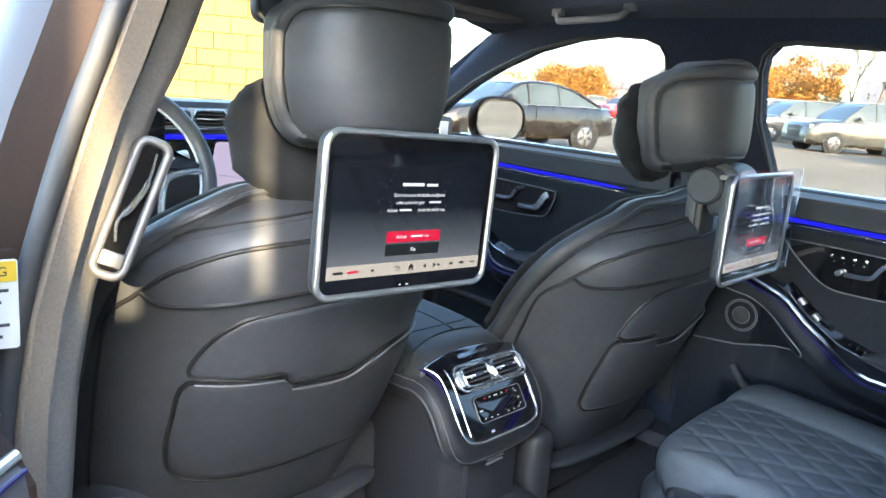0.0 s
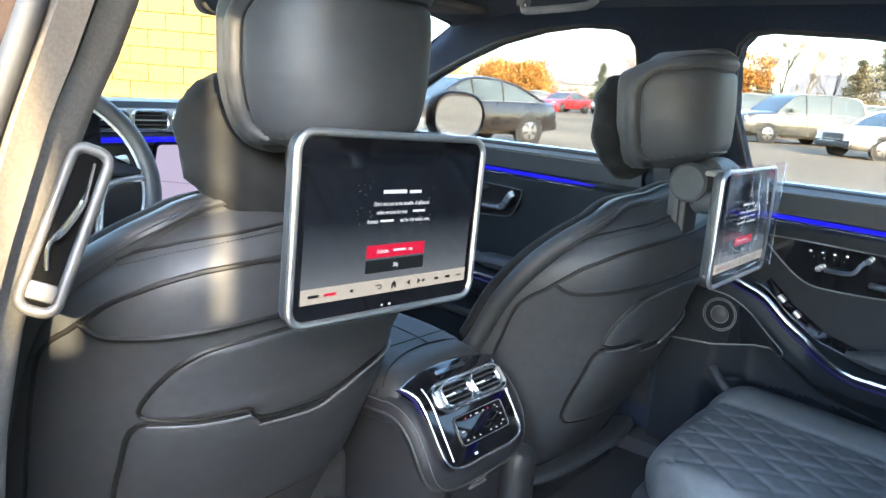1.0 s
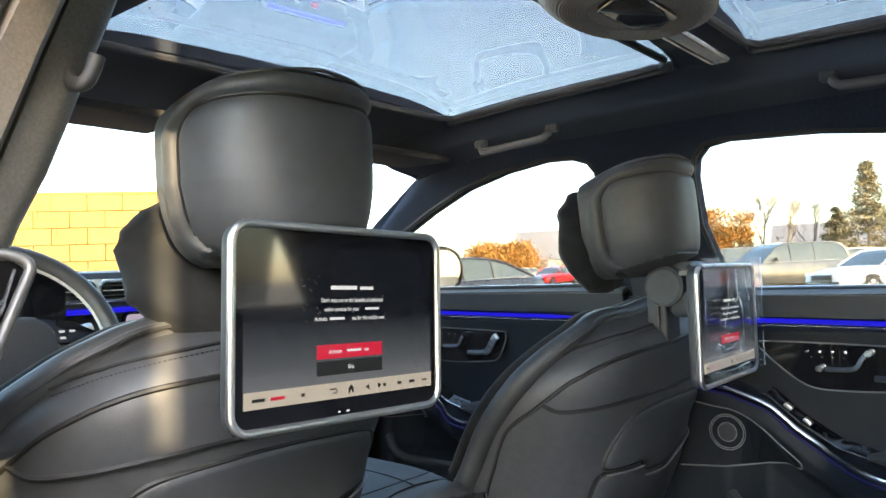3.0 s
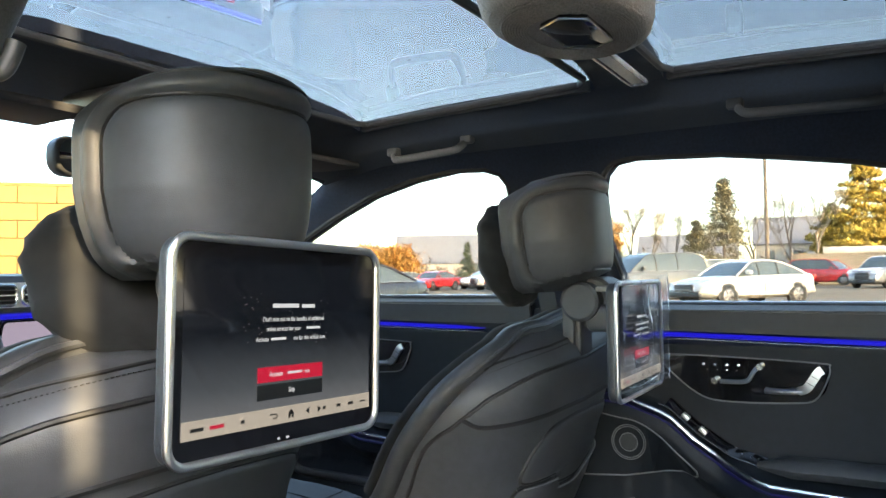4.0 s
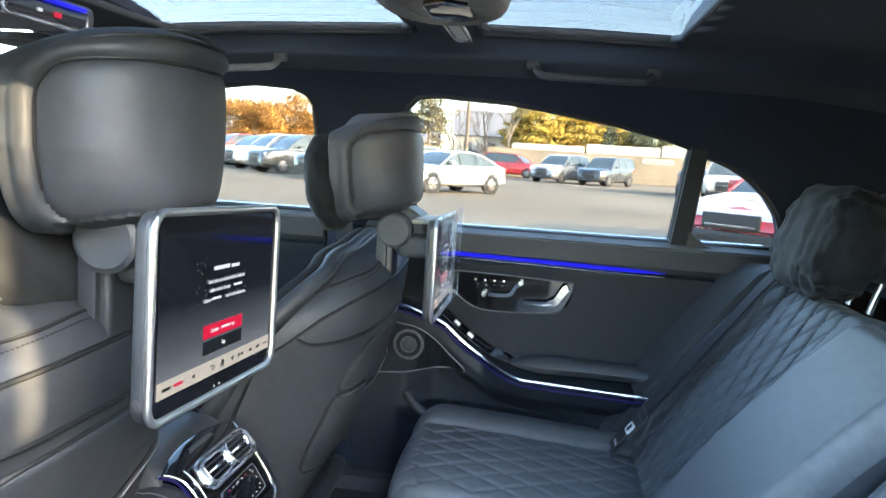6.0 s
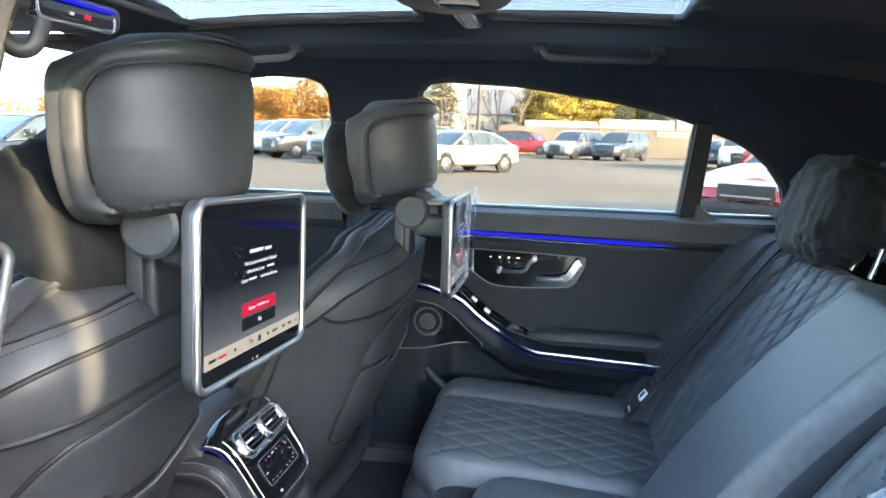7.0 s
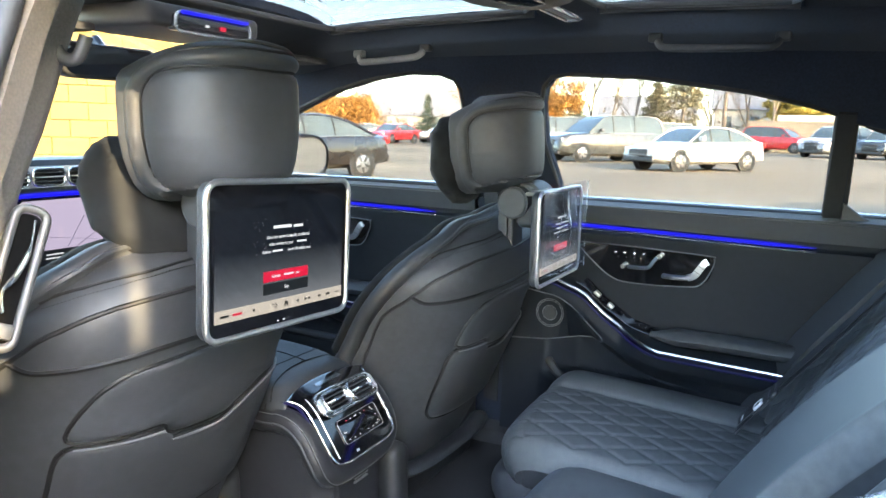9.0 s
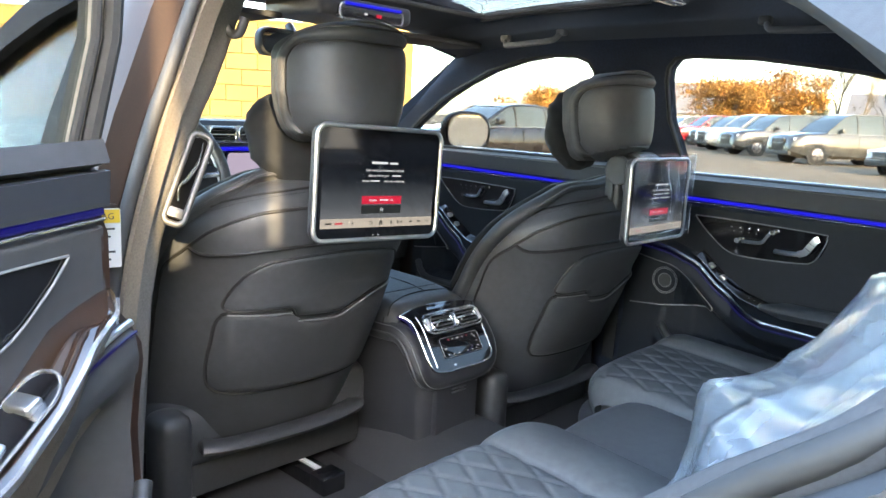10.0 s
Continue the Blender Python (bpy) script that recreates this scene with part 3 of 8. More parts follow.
def arm_shelf(ob, P, sgn):
    """Wide gloss armrest top with a switch well, its chrome edge and the perforated face below."""
    def top(y):
        return sweep_z(y) + interp(y, [0.2, 0.45, 0.62, 0.70], [0.020, 0.026, 0.036, 0.030])
    ys = np.linspace(0.22, 0.676, 30)
    w = lambda y: interp(y, [0.22, 0.40, 0.56, 0.64, 0.676], [0.085, 0.085, 0.075, 0.050, 0.016])
    rings = [[P(0.772, y, top(y) + 0.004), P(0.772 - w(y) * 0.5, y, top(y) + 0.006), P(0.772 - w(y) * 0.92, y, top(y)), P(0.772 - w(y), y, top(y) - 0.006), P(0.772 - w(y), y, top(y) - 0.016), P(0.772, y, top(y) - 0.016)] for y in ys]
    part("armrest_top", loft(rings), GLOSSBROWN, ob, "gloss dark armrest top", 40)
    part("armrest_trim", ribbon([P(0.7705 - w(y), y, top(y) - 0.011) for y in ys], 0.011, 0.006, (0.2, 0, 1)), CHROME, ob, "satin chrome edge")
    face = loft([[P(0.775 - w(y), y, top(y) - 0.019), P(0.785 - w(y) * 0.9, y, top(y) - 0.06), P(0.790 - w(y) * 0.7, y, top(y) - 0.14), P(0.80, y, top(y) - 0.16), P(0.80, y, top(y) - 0.02)] for y in ys])
    part("speaker_face", face, SPEAKERTAN, ob, "perforated warm metal speaker face", 50)
    ring = [P(0.730 + a, 0.475 + b, top(0.475 + b) + 0.0075) for a, b in rounded(0.062, 0.135, 0.026, 6)]
    part("well_outline", tube(ring, 0.0022, 6, closed=True), CHROME, ob, "thin chrome outline")
    bm = bmesh.new()
    bm.faces.new([bm.verts.new(P(0.730 + a, 0.475 + b, top(0.475 + b) + 0.0068)) for a, b in rounded(0.058, 0.131, 0.024, 6)])
    part("switch_well", bm, GLOSS, ob, "gloss black switch well")
    for y in (0.505, 0.455):
        bm = box(-0.020, 0.020, -0.012, 0.012, -0.004, 0.012, 0.005, 3)
        bm.transform(Matrix.Translation(P(0.730, y, top(y) + 0.008)) @ Matrix.Rotation(radians(22), 4, "X"))
        part("window_switch", bm, POLISHED, ob, "bright rocker switch")


SILVER = mat("bright_satin_silver", (0.60, 0.61, 0.62), 0.22, metal=1.0, var=0.05, scale=200)
GLOSSBROWN = mat("gloss_dark_brown_wood", (0.020, 0.012, 0.008), 0.06, var=0.4, scale=25, coat=0.6)
SPEAKERTAN = mat("warm_perforated_metal", (0.16, 0.13, 0.10), 0.45, metal=0.5, var=0.2, scale=200, bump=0.9, bump_scale=500)


def build_door(name, label, sgn, m, y0, y1, shift=0.0, drop=0.0, outer=False):
    def P(x, y, z):
        return Vector((sgn * x, y, z))
    ob = thing(name, label, "car door", kind="structure", m=m)
    def low(u, v):
        y = y0 + (y1 - y0) * u
        z = 0.34 + (sweep_z(y) - 0.010 - 0.34) * v
        return P(card_x(y, z), y, z)
    def high(u, v):
        y = y0 + (y1 - y0) * u
        z = sweep_z(y) - 0.010 + (1.03 - sweep_z(y) + 0.010) * v
        return P(card_x(y, z), y, z)
    # shade of the closed doors is in the colour; the lit open door takes LEATHER
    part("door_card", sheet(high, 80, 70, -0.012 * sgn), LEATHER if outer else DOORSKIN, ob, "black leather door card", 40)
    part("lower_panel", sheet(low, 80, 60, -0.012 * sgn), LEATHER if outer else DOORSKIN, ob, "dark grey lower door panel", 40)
    ys = np.linspace(max(y0, 0.04), y1, 30)
    part("light_strip", tube([P(0.769, y, interp(y, [0.05, 0.30, 0.573, 0.8], [0.953, 0.958, 0.964, 0.967])) for y in ys], [0.0008, 0.0022, 0.0036, 0.0046] + [0.0052] * 26, 6), LEDDIM if outer else LED, ob, "glowing blue light strip")
    part("upper_trim", tube([P(0.765, y, interp(y, [0.0, 0.30, 0.573, 0.8], [0.943, 0.949, 0.955, 0.957])) for y in ys], 0.0022, 6), CHROME, ob, "thin chrome line")
    ys = np.linspace(y0 + 0.02, y1, 44)
    part("sweep_trim", tube([P(card_x(y, sweep_z(y) - 0.012) - 0.005, y, sweep_z(y) - 0.004) for y in ys], 0.0052, 8), POLISHED if outer else SILVER, ob, "curved satin chrome trim")
    part("sweep_light", tube([P(card_x(y, sweep_z(y) - 0.024) - 0.002, y, sweep_z(y) - 0.016) for y in ys], 0.0024, 6), LEDSOFT, ob, "faint blue light line")
    # control panel: gloss inlay with a thin chrome outline
    loop = smooth([(0.612, 0.9205), (0.50, 0.920), (0.285, 0.913), (0.262, 0.905), (0.268, 0.875), (0.290, 0.838), (0.33, 0.829), (0.44, 0.824), (0.51, 0.832), (0.575, 0.880), (0.612, 0.9185)], 5)
    loop2 = [(p.x, p.y) for p in loop]
    bm = bmesh.new()
    bm.faces.new([bm.verts.new(P(0.7655, a, b)) for a, b in loop2])
    bmesh.ops.triangulate(bm, faces=bm.faces[:])
    bmesh.ops.solidify(bm, geom=bm.faces[:], thickness=0.003)
    part("control_panel", bm, GLOSS, ob, "gloss black control panel")
    part("panel_outline", tube([P(0.7625, a, b) for a, b in loop2], 0.0018, 6), EDGE, ob, "thin chrome outline")
    # seat adjuster shaped like a small seat
    bar = tube(smooth([P(0.752, 0.470, 0.868), P(0.748, 0.455, 0.868), P(0.748, 0.428, 0.869), P(0.748, 0.414, 0.874), P(0.748, 0.405, 0.889), P(0.748, 0.397, 0.899)], 5), 0.0052, 8, flat=0.8)
    part("seat_switch", bar, GRIPMETAL, ob, "bright seat-shaped adjuster")
    for y, z in ((0.482, 0.8685), (0.392, 0.902)):
        part("switch_knob", tube([P(0.758, y, z), P(0.744, y, z)], 0.0068, 12), SILVER, ob, "bright round knob")
    for k in range(4):
        y = 0.432 + 0.024 * k
        part("button", box(*sorted((sgn * 0.7605, sgn * 0.763)), y, y + 0.006, 0.899, 0.904, 0.0008), SILVER, ob, "small memory button")
    for k in range(4):
        y = 0.437 + 0.020 * k
        part("button_mark", box(*sorted((sgn * 0.7612, sgn * 0.763)), y, y + 0.003, 0.889, 0.892), SILVER, ob)
    # pull handle in its recess
    bm = bmesh.new()
    bm.faces.new([bm.verts.new(P(0.7628, 0.328 + a - 0.30 * b, 0.872 + b)) for a, b in rounded(0.125, 0.060, 0.018)])
    bmesh.ops.solidify(bm, geom=bm.faces[:], thickness=0.002)
    part("handle_recess", bm, GLOSS, ob, "gloss black recess")
    hp = [P(0.752, 0.382, 0.8535), P(0.744, 0.36, 0.854), P(0.740, 0.33, 0.8555), P(0.740, 0.312, 0.858)]
    part("pull_handle", tube(smooth(hp, 5), 0.0068, 10, flat=0.8), GRIPMETAL, ob, "satin metal pull handle")
    grip = smooth([P(0.740, 0.318, 0.857), P(0.738, 0.303, 0.864), P(0.738, 0.292, 0.880), P(0.739, 0.282, 0.896), P(0.741, 0.274, 0.902)], 5)
    part("handle_grip", ribbon(grip, 0.009, 0.017, (1, 0, 0)), GRIPMETAL, ob, "broad ribbed handle end")
    for k in (8, 12):
        part("handle_rib", tube([grip[k] + Vector((-sgn * 0.0065, 0.008, 0.005)), grip[k] + Vector((-sgn * 0.0065, -0.008, -0.005))], 0.0008, 4), PLASTIC, ob)
    # loudspeaker in its grille
    if not outer:
        speaker(ob, P, sgn, y1)
    else:
        arm_shelf(ob, P, sgn)
    # switches along the sweep
    if not outer:
        strip = [P(0.756, y, sweep_z(y) + 0.018) for y in np.linspace(0.585, 0.385, 22)]
        part("switch_strip", ribbon(strip, 0.026, 0.008, (0.75, 0, 0.65)), GLOSS, ob, "gloss black switch strip")
        for k in range(2):
            y = 0.545 - 0.036 * k
            bm = box(-0.010, 0.010, -0.009, 0.009, -0.004, 0.005, 0.003)
            bm.transform(Matrix.Translation(P(0.752, y, sweep_z(y) + 0.022)) @ Matrix.Rotation(radians(40), 4, "X"))
            part("window_switch", bm, POLISHED, ob, "bright rocker switch")
        ring = [P(0.739, y, sweep_z(y) + 0.012) for y in np.linspace(0.372, 0.60, 18)]
        part("switch_outline", tube(ring, 0.0022, 6), SILVER, ob, "thin chrome outline")
        for k in range(4):
            y = 0.43 - 0.016 * k
            bm = box(-0.009, 0.009, -0.0008, 0.0008, -0.002, 0.002, 0.0004)
            bm.transform(Matrix.Translation(P(0.750, y, sweep_z(y) + 0.025)))
            part("switch_rib", bm, CHROME, ob)
    part("armrest", tube([P(0.738, y, 0.699 + 0.004 * math.sin(6 * y)) for y in np.linspace(max(y0, -0.02), 0.40, 14)], [0.014] + [0.036] * 11 + [0.024, 0.010], 12, flat=0.60, up=(0, 0, 1)), LEATHER, ob, "padded black leather armrest")
    lipz = [P(card_x(y, 0.545) - 0.004, y, 0.550 + 0.05 * max(0, (y - 0.56) / 0.1) ** 2) for y in np.linspace(max(y0, 0.16), min(y1, 0.66), 20)]
    part("pocket_lip", tube(lipz, 0.012, 10), PLASTIC, ob, "black door pocket lip")
    # closed doors' sill takes the paler LEATHER2 to carry the sky's sheen in its colour
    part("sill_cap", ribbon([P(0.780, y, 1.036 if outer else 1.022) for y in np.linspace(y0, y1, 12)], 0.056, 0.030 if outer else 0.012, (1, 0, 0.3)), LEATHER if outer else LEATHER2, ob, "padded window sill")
    part("upper_pad", ribbon([P(0.7570, y, interp(y, [0.0, 0.30, 0.573, 0.8], [0.990, 0.992, 0.996, 0.998])) for y in np.linspace(y0, y1, 14)], 0.046, 0.010, (-0.12 * sgn, 0, 1)), mat("grey_pad_leather", (0.020, 0.023, 0.029), 0.5, var=0.12, scale=60, bump=0.1, bump_scale=900), ob, "padded grey upper edge")
    part("belt_moulding", ribbon([P(0.834, y, 1.029) for y in np.linspace(y0, y1, 12)], 0.022, 0.010, (1, 0, 0.2)), SILVER, ob, "bright outer window moulding")
    if outer:
        prof = [(0.83, 1.03), (0.86, 1.0), (0.925, 0.93), (0.945, 0.80), (0.95, 0.62), (0.935, 0.45), (0.90, 0.34)]
        bm = loft([[P(x, y, z) for x, z in prof] for y in np.linspace(y0, y1 + 0.03, 10)], caps=False, closed=False)
        bmesh.ops.solidify(bm, geom=bm.faces[:], thickness=0.004)
        part("outer_skin", bm, PAINT, ob, "brown metallic paint")
        part("end_face", holed([(card_x(y1, z), z) for z in np.linspace(0.34, 1.03, 30)] + [(x, z) for x, z in prof], [], lambda u, v, w: P(u, y1 - 0.004 + w, v), 0.012), PAINT, ob, "brown painted door end", 30)
        frame = [(0.675, 1.03), (0.70, 1.18), (0.695, 1.28), (0.675, 1.345), (0.61, 1.375), (0.445, 1.372), (0.322, 1.358), (0.20, 1.338), (0.06, 1.300), (-0.05, 1.258), (-0.15, 1.20), (-0.24, 1.10), (-0.25, 1.03)]
        win = [(0.648, 1.03), (0.674, 1.18), (0.669, 1.290), (0.648, 1.328), (0.59, 1.338), (0.445, 1.332), (0.322, 1.316), (0.20, 1.298), (0.078, 1.270), (0.025, 1.250), (0.025, 1.03)]
        lean = lambda v: 0.80 - (v - 1.0) * 0.20
        part("window_frame", holed(frame + [(0.02, 1.03)] + list(reversed(win[:-1])), [], lambda u, v, w: P(lean(v) + w, u, v), 0.024), FRAMELINE, ob, "lined window frame with warm sunlight in its colour", 30)
        part("frame_seal", tube([P(lean(v) - 0.006, u, v) for u, v in frame], 0.012, 8), RUBBER, ob, "black rubber door seal")
        part("frame_lining", tube([P(lean(v) - 0.002, u + 0.004, v) for u, v in win], 0.006, 8), RUBBER, ob, "black window seal")
        pane = part("pane", holed(win, [], lambda u, v, w: P(lean(v) + 0.008 + w, u, v), 0.004), WINDOW, ob, "tinted glass", 20)
        pane.visible_shadow = False
    return ob


build_door("door_1", "closed rear door with black leather card and blue light strip", 1, Matrix.Identity(4), -0.20, 0.80)
build_door("door_2", "closed front passenger door with black card and blue light strip", 1, Matrix.Translation((0, 1.0, 0.015)), -0.09, 0.72)
OPEN_M = Matrix.Translation((-0.850, 0.672, 1.022)) @ Matrix.Rotation(radians(-67), 4, "Z") @ Matrix.Rotation(radians(3), 4, "X") @ Matrix.Translation((0.769, -0.70, -0.966))
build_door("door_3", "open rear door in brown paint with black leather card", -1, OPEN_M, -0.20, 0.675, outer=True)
single("pillar_right", box(0.764, 0.86, 0.802, 0.905, 0.36, 1.02, 0.01), SUEDE, "black lined pillar between the doors", "pillar lining", kind="structure")


# ---- left centre pillar ----
def pil(z, which):
    """Edges of the pillar seen from the open door: a outer, b between the two cloths, c inner."""
    zz = [0.34, 0.60, 0.85, 0.95, 1.05, 1.15, 1.20, 1.30, 1.40]
    if which == "a":
        return interp(z, zz, [-0.838, -0.828, -0.815, -0.800, -0.772, -0.740, -0.720, -0.683, -0.645]), interp(z, [0.34, 1.30, 1.40], [0.76, 0.76, 0.745])
    if which == "b":
        return interp(z, zz, [-0.800, -0.790, -0.774, -0.757, -0.727, -0.692, -0.668, -0.630, -0.596]), interp(z, [0.34, 1.30, 1.40], [0.79, 0.79, 0.77])
    return interp(z, zz, [-0.757, -0.745, -0.727, -0.708, -0.676, -0.636, -0.610, -0.572, -0.540]), interp(z, [0.34, 1.30, 1.40], [0.82, 0.82, 0.80])


levels = np.linspace(0.345, 1.392, 22)
dark_rings, light_rings, jamb_rings = [], [], []
for z in levels:
    (ax, ay), (bx, by), (cx, cy) = pil(z, "a"), pil(z, "b"), pil(z, "c")
    dark_rings.append([Vector(p) for p in ((bx + 0.002, by + 0.004, z), ((bx * 0.45 + cx * 0.55), by * 0.5 + cy * 0.5 - 0.004, z), (cx - 0.008, cy - 0.004, z), (cx, cy + 0.012, z), (cx - 0.02, 0.95, z), (bx - 0.01, 0.95, z))])
    mx, my = (ax + bx) / 2, (ay + by) / 2
    light_rings.append([Vector(p) for p in ((ax, ay + 0.006, z), (ax + 0.006, ay - 0.004, z), (mx - 0.004, my - 0.013, z), (mx + 0.012, my - 0.010, z), (bx - 0.004, by - 0.002, z), (bx, by + 0.008, z), (bx - 0.012, 0.93, z), (ax - 0.006, 0.93, z))])
    jamb_rings.append([Vector(p) for p in ((ax - 0.004, ay + 0.012, z), (ax - 0.022, ay + 0.014, z), (ax - 0.060, ay + 0.020, z), (ax - 0.075, ay + 0.045, z), (ax - 0.082, ay + 0.085, z), (ax - 0.082, 0.96, z), (ax - 0.008, 0.96, z))])
single("pillar_left", loft(dark_rings), mat("mid_grey_pillar_cloth", (0.11, 0.106, 0.10), 0.85, var=0.2, scale=300, bump=0.12, bump_scale=1300), "dark grey cloth lined pillar beside the driver seat", "pillar lining", kind="structure", angle=45)
single("pillar_cover", loft(light_rings), TRIM, "cloth pillar edge at the door opening, warm sun in its beige", "pillar lining", kind="structure", angle=50)
jamb = single("pillar_jamb", loft(jamb_rings), PAINT, "glossy brown painted door jamb", "door jamb", kind="structure", angle=35)


# ---- front seats ----
ZS = [0.45 + 0.0125 * k for k in range(41)] + [0.96, 0.972, 0.983, 0.993, 1.002, 1.010, 1.018, 1.025, 1.030, 1.032]


def seat_y(z):
    return interp(z, [0.45, 0.555, 0.65, 0.75, 0.80, 0.90, 0.94, 0.965, 0.985, 1.002, 1.016, 1.025, 1.032], [0.985, 0.930, 0.885, 0.842, 0.823, 0.797, 0.789, 0.786, 0.788, 0.795, 0.806, 0.820, 0.845])


def seat_w(z):
    return interp(z, [0.45, 0.55, 0.65, 0.75, 0.85, 0.90, 0.93, 0.955, 0.972, 0.988, 1.002, 1.016, 1.025, 1.032], [0.250, 0.264, 0.272, 0.275, 0.275, 0.272, 0.264, 0.250, 0.233, 0.214, 0.194, 0.166, 0.135, 0.08])


def seat_d(z):
    """How far the side rolls stand forward of the back."""
    return interp(z, [0.45, 0.60, 0.70, 0.775, 0.865, 0.91, 0.95, 0.98, 1.002, 1.02, 1.032], [0.205, 0.205, 0.205, 0.198, 0.178, 0.155, 0.128, 0.10, 0.07, 0.045, 0.025])


def seat_flat(z):
    """How flat the rear face runs before it turns round the sides."""
    return interp(z, [0.84, 0.98], [4.0, 6.5])


def seat_back(x, z):
    """The seat's rear face, seen from behind."""
    return seat_y(z) + seat_d(z) * min(1.0, abs(x) / seat_w(z)) ** seat_flat(z)


def on_back(x, z, off=0.0):
    return Vector((x, seat_back(x, z) - off, z))


def patch(outline, off, rings=6):
    """Padded panel on the rear face: outline in (x, z), risen by off inside a sunk edge."""
    c = Vector((sum(p[0] for p in outline) / len(outline), sum(p[1] for p in outline) / len(outline)))
    bm = bmesh.new()
    mid = bm.verts.new(on_back(c.x, c.y, off))
    prev = None
    levels = [0.3, 0.6, 0.85, 0.95, 0.985, 1.0]
    lifts = [off, off, off, off * 0.85, off * 0.3, -0.004]
    for s, h in zip(levels, lifts):
        ring = []
        for p in outline:
            q = c + (Vector(p) - c) * s
            ring.append(bm.verts.new(on_back(q.x, q.y, h)))
        n = len(ring)
        for i in range(n):
            j = (i + 1) % n
            if prev is None:
                bm.faces.new((mid, ring[i], ring[j]))
            else:
                bm.faces.new((prev[i], ring[i], ring[j], prev[j]))
        prev = ring
    bmesh.ops.recalc_face_normals(bm, faces=bm.faces[:])
    return bm


def curve2(points, n=6, closed=False):
    return [(p.x, p.y) for p in smooth([(a, b, 0) for a, b in points], n, closed)]


def seam(points, parent, r=0.0022, off=0.0008, material=None, name="seam", label="", n=6):
    return part(name, tube([on_back(x, z, off) for x, z in curve2(points, n)], r, 6), material or SEAM, parent, label)


HR_A, HR_B, HR_Y, HR_P = 0.119, 0.155, 0.853, 2.7
HR_TH = np.linspace(-math.pi / 2, math.pi / 2, 241)
HR_XY = [(HR_A * math.copysign(abs(math.sin(t)) ** (2 / HR_P), t), -HR_B * abs(math.cos(t)) ** (2 / HR_P)) for t in HR_TH]
HR_LEN = np.concatenate([[0.0], np.cumsum([math.hypot(b[0] - a[0], b[1] - a[1]) for a, b in zip(HR_XY, HR_XY[1:])])])
HR_LEN = HR_LEN - HR_LEN[120]
HR_END = float(HR_LEN[-1])
HR_S = HR_END - 0.040


def head_taper(z):
    """The headrest's half width at a height, as a share of its widest: big round corners."""
    return interp(z, [1.102, 1.107, 1.113, 1.125, 1.14, 1.16, 1.19, 1.235, 1.262, 1.278, 1.290, 1.298, 1.304, 1.3075, 1.3105, 1.313, 1.315, 1.316],
                  [0.52, 0.62, 0.70, 0.80, 0.87, 0.935, 0.99, 1.0, 1.0, 0.99, 0.965, 0.935, 0.90, 0.86, 0.80, 0.70, 0.50, 0.25])


def head_point(a, z, off=0.0, k=1.0):
    """Point on the headrest's rounded back: a runs along the curve from its middle, off lifts it outwards."""
    x, y = interp(a, HR_LEN, [p[0] for p in HR_XY]), interp(a, HR_LEN, [p[1] for p in HR_XY])
    n = Vector((math.copysign((abs(x) / HR_A) ** (HR_P - 1) / HR_A, x), -((abs(y) / HR_B) ** (HR_P - 1)) / HR_B)).normalized()
    q = Vector((x * head_taper(z), y * k)) + n * off
    return Vector((q.x, HR_Y + q.y, head_lower(a, z)))


def head_inside(a, z):
    """How far inside the back panel's outline a place lies."""
    low = 1.136 - 0.022 * (abs(a) / HR_S) ** 2
    crest = 1.279
    d = min(HR_S - abs(a), crest - z, z - low)
    for zc, r, up in ((crest - 0.042, 0.042, 1), (low + 0.030, 0.030, -1)):
        q, w = abs(a) - (HR_S - r), (z - zc) * up
        if q > 0 and w > 0:
            d = r - math.hypot(q, w)
    return d, z < low and abs(a) < HR_S


def head_lower(a, z):
    """The crown sinks towards the sides, where the pad turns forward."""
    if z <= 1.225:
        return z
    drop = 0.034 * (max(0.0, abs(a) - 0.03) / (HR_END - 0.03)) ** 2.6
    return z - drop * (z - 1.225) / 0.091


